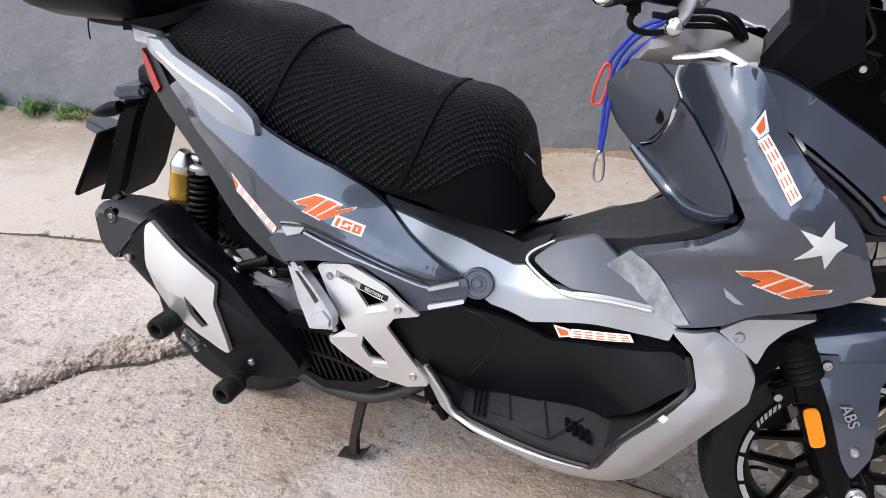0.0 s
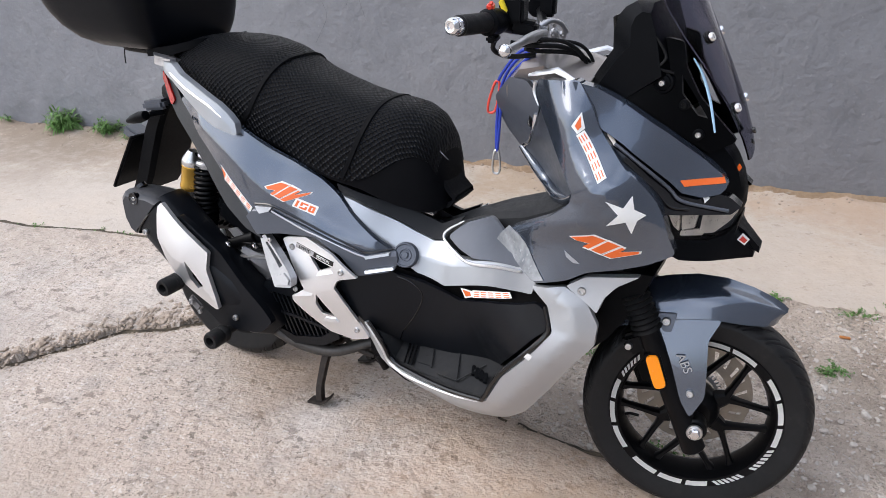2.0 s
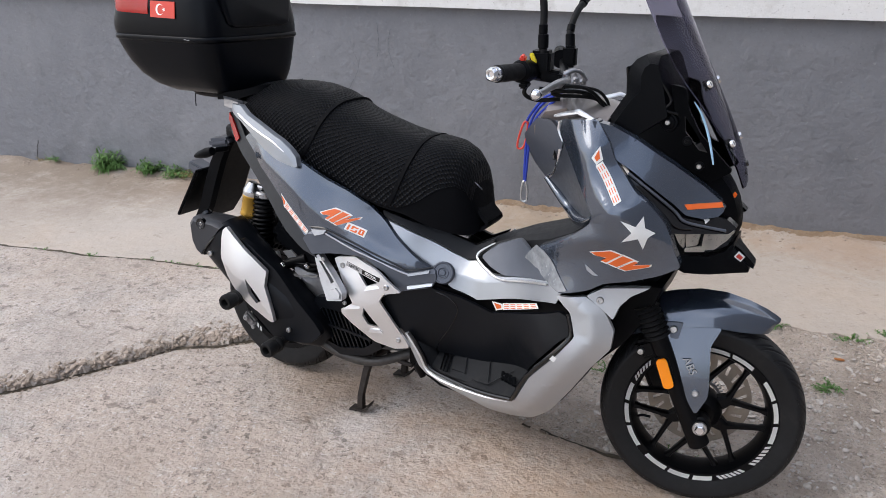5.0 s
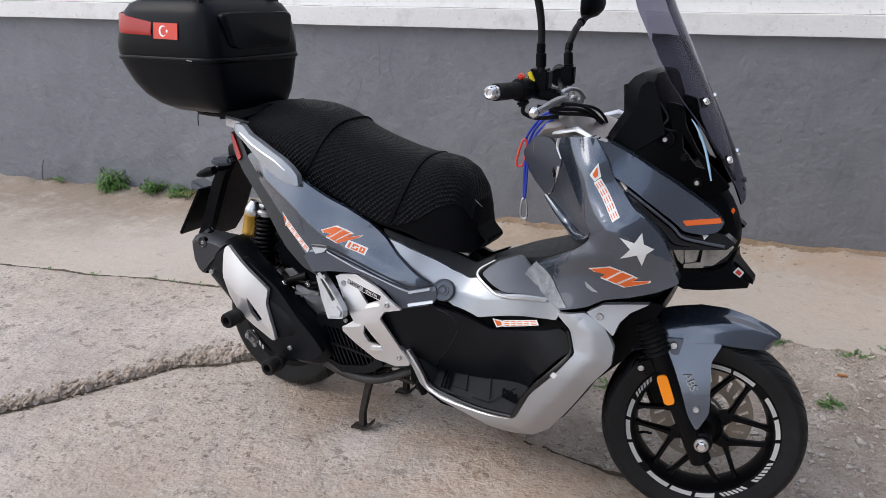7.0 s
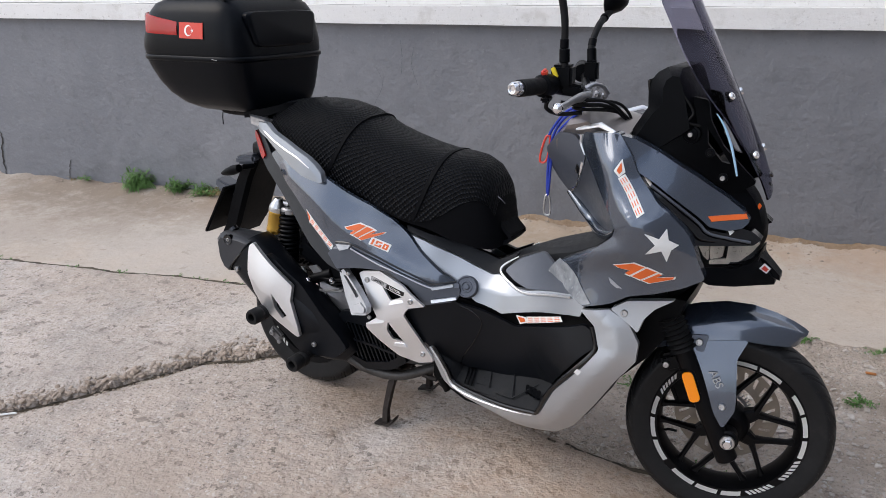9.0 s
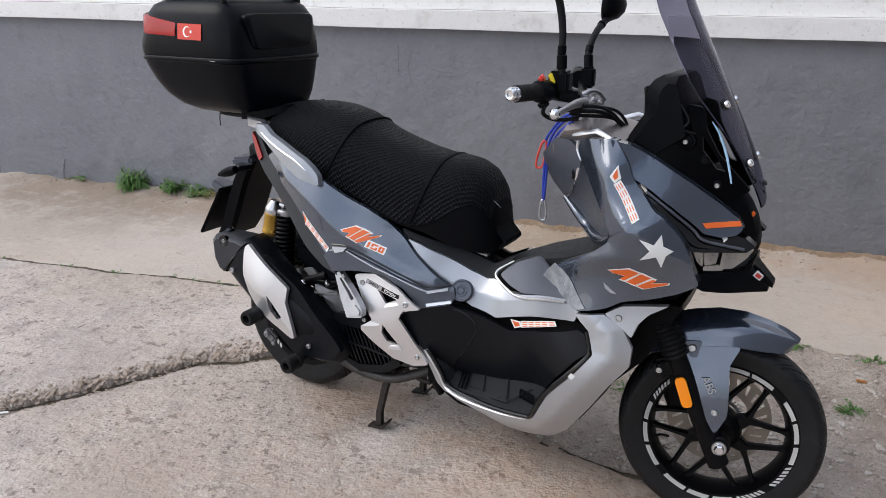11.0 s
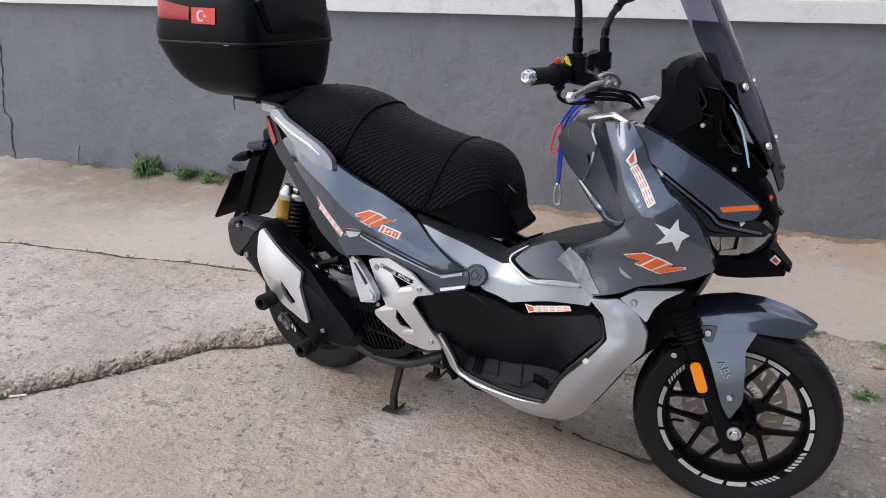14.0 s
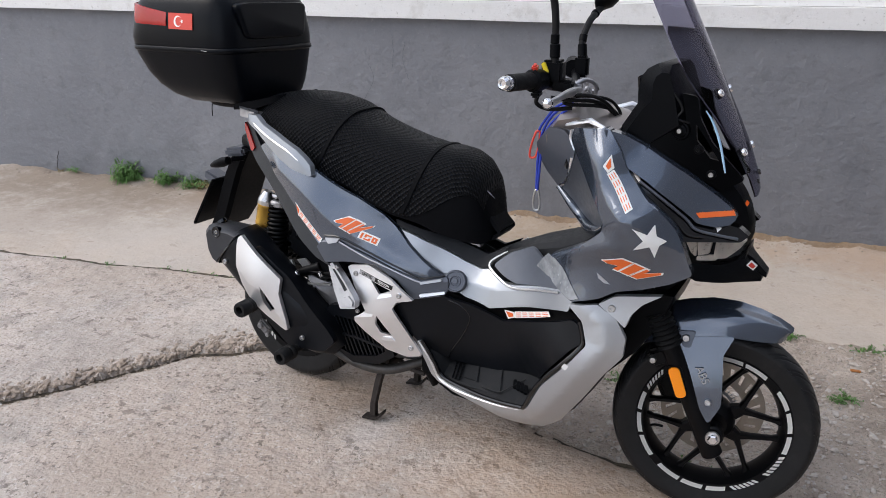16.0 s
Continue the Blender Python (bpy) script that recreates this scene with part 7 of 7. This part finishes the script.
def face_pose(p, right, up):
    """A pose at p whose x runs along right and whose z looks out of the plane."""
    x = Vector(right).normalized()
    z = x.cross(Vector(up)).normalized()
    y = z.cross(x)
    return Matrix.Translation(p) @ Matrix((x, y, z)).transposed().to_4x4()


strip = decal("label_strip", [(.410, .517), (.528, .493), (.525, .481), (.408, .505)], PLATE, GLOSS_BLACK, scooter, "black label strip", .0008)
mid = lambda x, z: Vector((x, PLATE(x, z) - .0026, z))
lettering("LIMITED", .0105, face_pose(mid(.438, .5055), (1, -.12, -.20), (0, 0, 1)), GLOSS_BLACK, strip, "dark letters")
lettering("EDITION", .0105, face_pose(mid(.497, .4935), (1, -.12, -.20), (0, 0, 1)), WHITE_STICKER, strip, "white letters")
decal("label_half", [(.411, .516), (.467, .5045), (.465, .4945), (.409, .506)], PLATE, ALLOY, strip, "", .0016)
lettering("ABS", .027, STEER @ face_pose(Vector((-.041, -.1125, .156)), (.50, -.10, -.86), (.86, 0, .50)), ALLOY, mudguard, "silver letters")


# ---- small things of the yard ----
def pebbles(name, spots, material, label, category):
    """Many small stones joined into one mesh: each a lumpy, flattened solid of 20 faces."""
    t = bmesh.new()
    bmesh.ops.create_icosphere(t, subdivisions=1, radius=1.0)
    base = [v.co.copy() for v in t.verts]
    tri = [[v.index for v in f.verts] for f in t.faces]
    t.free()
    verts, faces = [], []
    rnd = random.Random(11)
    for x, y, z, r in spots:
        turn = Euler((rnd.uniform(-.3, .3), rnd.uniform(-.3, .3), rnd.uniform(0, 6.3))).to_matrix()
        sx, sy, sz = r * rnd.uniform(.8, 1.3), r * rnd.uniform(.6, 1.0), r * rnd.uniform(.35, .65)
        o = len(verts)
        for v in base:
            k = rnd.uniform(.78, 1.15)
            verts.append(turn @ Vector((v.x * sx * k, v.y * sy * k, v.z * sz * k)) + Vector((x, y, z + sz * .25)))
        faces += [[i + o for i in f] for f in tri]
    me = bpy.data.meshes.new(name)
    me.from_pydata(verts, [], faces)
    me.materials.append(material)
    return tagged(new(name, me), label, category, kind="stuff")


RUBBLE = surf("rubble", (0.34, 0.265, 0.205), 0.95, second=(0.44, 0.37, 0.31), vary=0.25, scale=20, fine=100, bump=0.6, bump_scale=180)
rnd = random.Random(5)
spots = []
for _ in range(9000):
    x = rnd.uniform(.7, 3.2)
    lo, hi = near_edge(x) + .015, far_edge(x) - .01
    y = rnd.uniform(lo, hi)
    r = .0028 + .003 * rnd.random() + .011 * rnd.random() ** 10
    if noise.noise((x * 3, y * 3, 1)) + rnd.uniform(-.6, .6) > -.15:
        spots.append((x, y, gravel_height(x, y), r))
pebbles("gravel_stones", spots, STONE, "loose pale grey gravel stones", "gravel")
spots = []
for _ in range(5200):
    x = rnd.uniform(-1.6, -.05)
    d = abs(rnd.gauss(0, .06))
    y = near_edge(x) + .012 + d
    spots.append((x, y, middle_height(x, y) - .001, .003 + .010 * rnd.random() ** 4))
for _ in range(900):
    x = rnd.uniform(-1.6, -.1)
    y = near_edge(x) - abs(rnd.gauss(0, .035))
    spots.append((x, y, near_height(x, y), .002 + .005 * rnd.random() ** 3))
for _ in range(500):
    x = rnd.uniform(.75, 1.9)
    y = near_edge(x) - abs(rnd.gauss(0, .04))
    spots.append((x, y, near_height(x, y), .0018 + .004 * rnd.random() ** 3))
pebbles("crumbled_concrete", spots, RUBBLE, "crumbled bits of concrete along the crack", "rubble")
spots = []
for _ in range(3600):
    x, y = rnd.uniform(-2.4, 2.4), rnd.uniform(-1.5, .5)
    if y < near_edge(x) - .02:
        spots.append((x, y, near_height(x, y) - .0008, .0014 + .0035 * rnd.random() ** 5))
    elif near_edge(x) + .1 < y < far_edge(x) - .03 and x < .3:
        spots.append((x, y, middle_height(x, y) - .0008, .0014 + .0040 * rnd.random() ** 5))
pebbles("grit", spots, RUBBLE, "grit and small chips scattered over the slabs", "grit")
spots = []
for _ in range(6000):
    s = rnd.uniform(.0, 7.0)
    p = WALL @ Vector((s, -abs(rnd.gauss(0, .05 if rnd.random() < .4 else .17)) - .01, 0))
    if noise.noise((p.x * 2.5, p.y * 2.5, 7)) + rnd.uniform(-.5, .5) > -.1:
        spots.append((p.x, p.y, far_height(p.x, p.y) - .001, .0018 + .008 * rnd.random() ** 6))
pebbles("wall_rubble", spots, RUBBLE, "small rubble and dirt at the wall's foot", "rubble")


JOINT_DIRT = surf("joint_dirt", (0.050, 0.040, 0.029), 0.95, second=(0.11, 0.085, 0.055), vary=0.4, scale=14, fine=80, bump=0.8, bump_scale=120, depth=0.004)


def dirt_line(x0, x1, edge, shift, half, z, seed, label):
    """Dark dirt that lies in the joint between two slabs, of uneven width."""
    bm, rows = bmesh.new(), []
    for k in range(int((x1 - x0) / .012) + 1):
        x = x0 + .012 * k
        w = half * max(.15, 1 + 1.1 * noise.noise((x * 7, seed, 0)) + .5 * noise.noise((x * 31, seed, 3)))
        y = edge(x) + shift + .4 * half * noise.noise((x * 19, seed, 6))
        rows.append([bm.verts.new((x, y + d * w, z + h + .002 * noise.noise((x * 40, d, seed)))) for d, h in ((-1, -.006), (-.5, 0), (.5, 0), (1, -.006))])
    for p, q in zip(rows, rows[1:]):
        for j in range(3):
            bm.faces.new((p[j], q[j], q[j + 1], p[j + 1]))
    tagged(part("joint_dirt", bm, JOINT_DIRT), label, "dirt", kind="structure")


dirt_line(-4.3, .84, far_edge, .002, .022, .0088, 1, "dark dirt in the joint between two slabs")
dirt_line(-2.4, -.06, near_edge, .004, .013, -.006, 2, "dark dirt in the crack between two slabs")
dirt_line(.78, 1.38, near_edge, .0, .006, -.013, 3, "dark dirt along the slab's broken edge")


def soil_bank():
    """A low, uneven bank of brown soil against the wall."""
    verts, faces = [], []
    n, m = 260, 9
    for i in range(n + 1):
        s = 2.6 + 4.6 * i / n
        w = (.07 + .06 * noise.noise((s * 2.1, 0, 4))) * smoothstep(2.6, 3.4, s)
        for j in range(m + 1):
            f = j / m
            p = WALL @ Vector((s, -w * (1 - f) + .01, 0))
            h = .022 * smoothstep(2.6, 3.4, s) * f ** 1.5 * (1 + .6 * noise.noise((s * 9, f * 3, 1)))
            verts.append((p.x, p.y, far_height(p.x, p.y) - .004 + h + .004 * noise.noise((s * 40, f * 6, 2))))
    for i in range(n):
        for j in range(m):
            a = i * (m + 1) + j
            faces.append((a, a + m + 1, a + m + 2, a + 1))
    me = bpy.data.meshes.new("soil_bank")
    me.from_pydata(verts, [], faces)
    me.materials.append(SOIL)
    me.polygons.foreach_set("use_smooth", [True] * len(me.polygons))
    tagged(new("soil_bank", me), "brown soil washed against the wall", "soil", kind="structure")


soil_bank()


def blade(verts, faces, root, d, length, width, droop, fold=.25):
    """A tapered, bent blade with a folded midrib."""
    d = Vector(d).normalized()
    side = d.cross(Vector((0, 0, 1))).normalized() if abs(d.z) < .98 else Vector((1, 0, 0))
    o, steps = len(verts), 4
    for k in range(steps + 1):
        f = k / steps
        c = Vector(root) + d * length * f - Vector((0, 0, droop * length * f * f))
        w = width * (1 - f) ** .7 * (.55 + 1.2 * f * (1 - f) * 2)
        verts += [c - side * w, c - Vector((0, 0, fold * w)), c + side * w]
    for k in range(steps):
        for j in range(2):
            a = o + 3 * k + j
            faces.append((a, a + 1, a + 4, a + 3))


def weed(name, at, height, spread, count, width, material, label, category, seed, group=""):
    r = random.Random(seed)
    verts, faces = [], []
    for _ in range(max(6, count // 14)):                    # stems, each with a fan of leaves
        around, lean = r.uniform(0, 6.283), r.uniform(.5, 1.5)
        q = spread * .5 * math.sqrt(r.random())
        top = Vector((q * math.cos(around), q * math.sin(around), 0)) + Vector((math.cos(around) * math.cos(lean), math.sin(around) * math.cos(lean), math.sin(lean))) * height * r.uniform(.1, .7)
        for _ in range(14):
            a, e = r.uniform(0, 6.283), r.uniform(-.2, 1.3)
            root = top * r.uniform(.25, 1.0)
            blade(verts, faces, root, (math.cos(a) * math.cos(e), math.sin(a) * math.cos(e), math.sin(e)), height * r.uniform(.2, .5), width * r.uniform(.6, 1.2), r.uniform(.2, .8))
    me = bpy.data.meshes.new(name)
    me.from_pydata(verts, [], faces)
    me.materials.append(material)
    ob = new(name, me)
    ob.matrix_world = pose(*at)
    return tagged(ob, label, category, group)


def on_far(x, y):
    return (x, y, far_height(x, y))


weed("weed", on_far(-2.60, 1.385), .175, .13, 900, .0072, LEAF, "bushy green weed at the foot of the wall", "weed", 1, "weeds along the wall")
weed("weed", on_far(-2.29, 1.44), .125, .09, 560, .0052, LEAF, "small light green weed at the foot of the wall", "weed", 2, "weeds along the wall")
weed("weed", on_far(-2.09, 1.475), .10, .18, 560, .0045, LEAF, "low green weed at the foot of the wall", "weed", 3, "weeds along the wall")
weed("weed", on_far(-2.00, 1.51), .075, .26, 320, .004, DRY_LEAF, "dry yellow grass at the foot of the wall", "grass", 4, "weeds along the wall")
weed("weed", on_far(-3.06, 1.335), .060, .13, 140, .004, LEAF, "small green weed at the foot of the wall", "weed", 5, "weeds along the wall")
weed("weed", on_far(-3.18, 1.32), .045, .12, 110, .004, DRY_LEAF, "dry tuft of grass at the foot of the wall", "grass", 6, "weeds along the wall")
for k, (x, y, h, s) in enumerate(((1.72, 1.075, .028, .15), (1.84, 1.13, .03, .12), (1.68, .70, .026, .10), (1.65, .69, .018, .07), (1.47, 1.05, .03, .08), (1.33, .10, .03, .10), (1.28, .11, .025, .09), (.99, .48, .03, .10))):
    weed("grass_tuft", (x, y, gravel_height(x, y)), h, s, 220, .003, LEAF, "low green grass tuft in the gravel", "grass", 20 + k, "grass tufts in the gravel")
for k, (x, h, s) in enumerate(((-2.20, .03, .10), (-2.12, .025, .08), (-1.74, .038, .08), (-1.56, .026, .07), (-1.45, .036, .10), (-1.30, .018, .09), (-1.16, .024, .10), (-1.05, .026, .12), (-.94, .026, .12), (-.84, .022, .10), (-.76, .02, .08))):
    y = far_edge(x)
    weed("grass_tuft", (x, y, .0), h, s * .8, 110, .0032, LEAF, "moss and grass in the slab joint", "grass", 40 + k, "grass in the slab joint")


def wall_crack(points, width, seed, material):
    """A jagged open crack in the plaster."""
    r = random.Random(seed)
    line = smooth_line([(x, -.0025, z) for x, z in points], 9)
    bm, rows = bmesh.new(), []
    for i, p in enumerate(line):
        w = width * (.35 + .9 * r.random())
        o = r.uniform(-1, 1) * min(.008, 1.6 * width)
        rows.append([bm.verts.new(WALL @ Vector((p.x + o - w, -.003, p.z))), bm.verts.new(WALL @ Vector((p.x + o + w, -.003, p.z)))])
    for a, b in zip(rows, rows[1:]):
        bm.faces.new((a[0], a[1], b[1], b[0]))
    tagged(part("wall_crack", bm, material, smooth=0), "dark jagged crack in the plaster", "crack", kind="structure")


CRACK_DARK = surf("crack_shadow", (0.03, 0.028, 0.027), 0.95, vary=0.3, bump=0.5)
CRACK_PALE = surf("hairline_crack", (0.105, 0.107, 0.114), 0.95, vary=0.3, bump=0.5)
HAIRLINES = ([(3.055, .935), (3.040, .84), (3.07, .735)], [(2.98, .97), (2.985, .88), (2.975, .79)], [(2.83, .82), (2.86, .73), (2.79, .60)])
CRACKS = (([(-.05, 1.02), (-.077, .784), (-.12, .571), (-.169, .372), (-.122, .314), (-.16, .149), (-.159, .003)], .007), ([(.475, .163), (.447, .089), (.437, .028)], .004))
for k, (pts, w) in enumerate(CRACKS + tuple((h, .0009) for h in HAIRLINES)):
    wall_crack(pts, w, k, CRACK_DARK if w > .003 else CRACK_PALE)
leaf_bm = block((.034, .012, .006), pose(1.69, .92, gravel_height(1.69, .92) + .006, 0, 5, 15), .002)
tagged(part("fallen_leaf", leaf_bm, surf("dead_leaf", (0.42, 0.17, 0.05), 0.7, vary=0.3, fine=60, bump=0.4)), "curled orange dead leaf on the gravel", "leaf")
tagged(part("twig", rod((-.76, -.69, .006), (-.72, -.655, .006), .0035, 8), WHITE_STICKER), "short white stick lying by the crack", "stick")
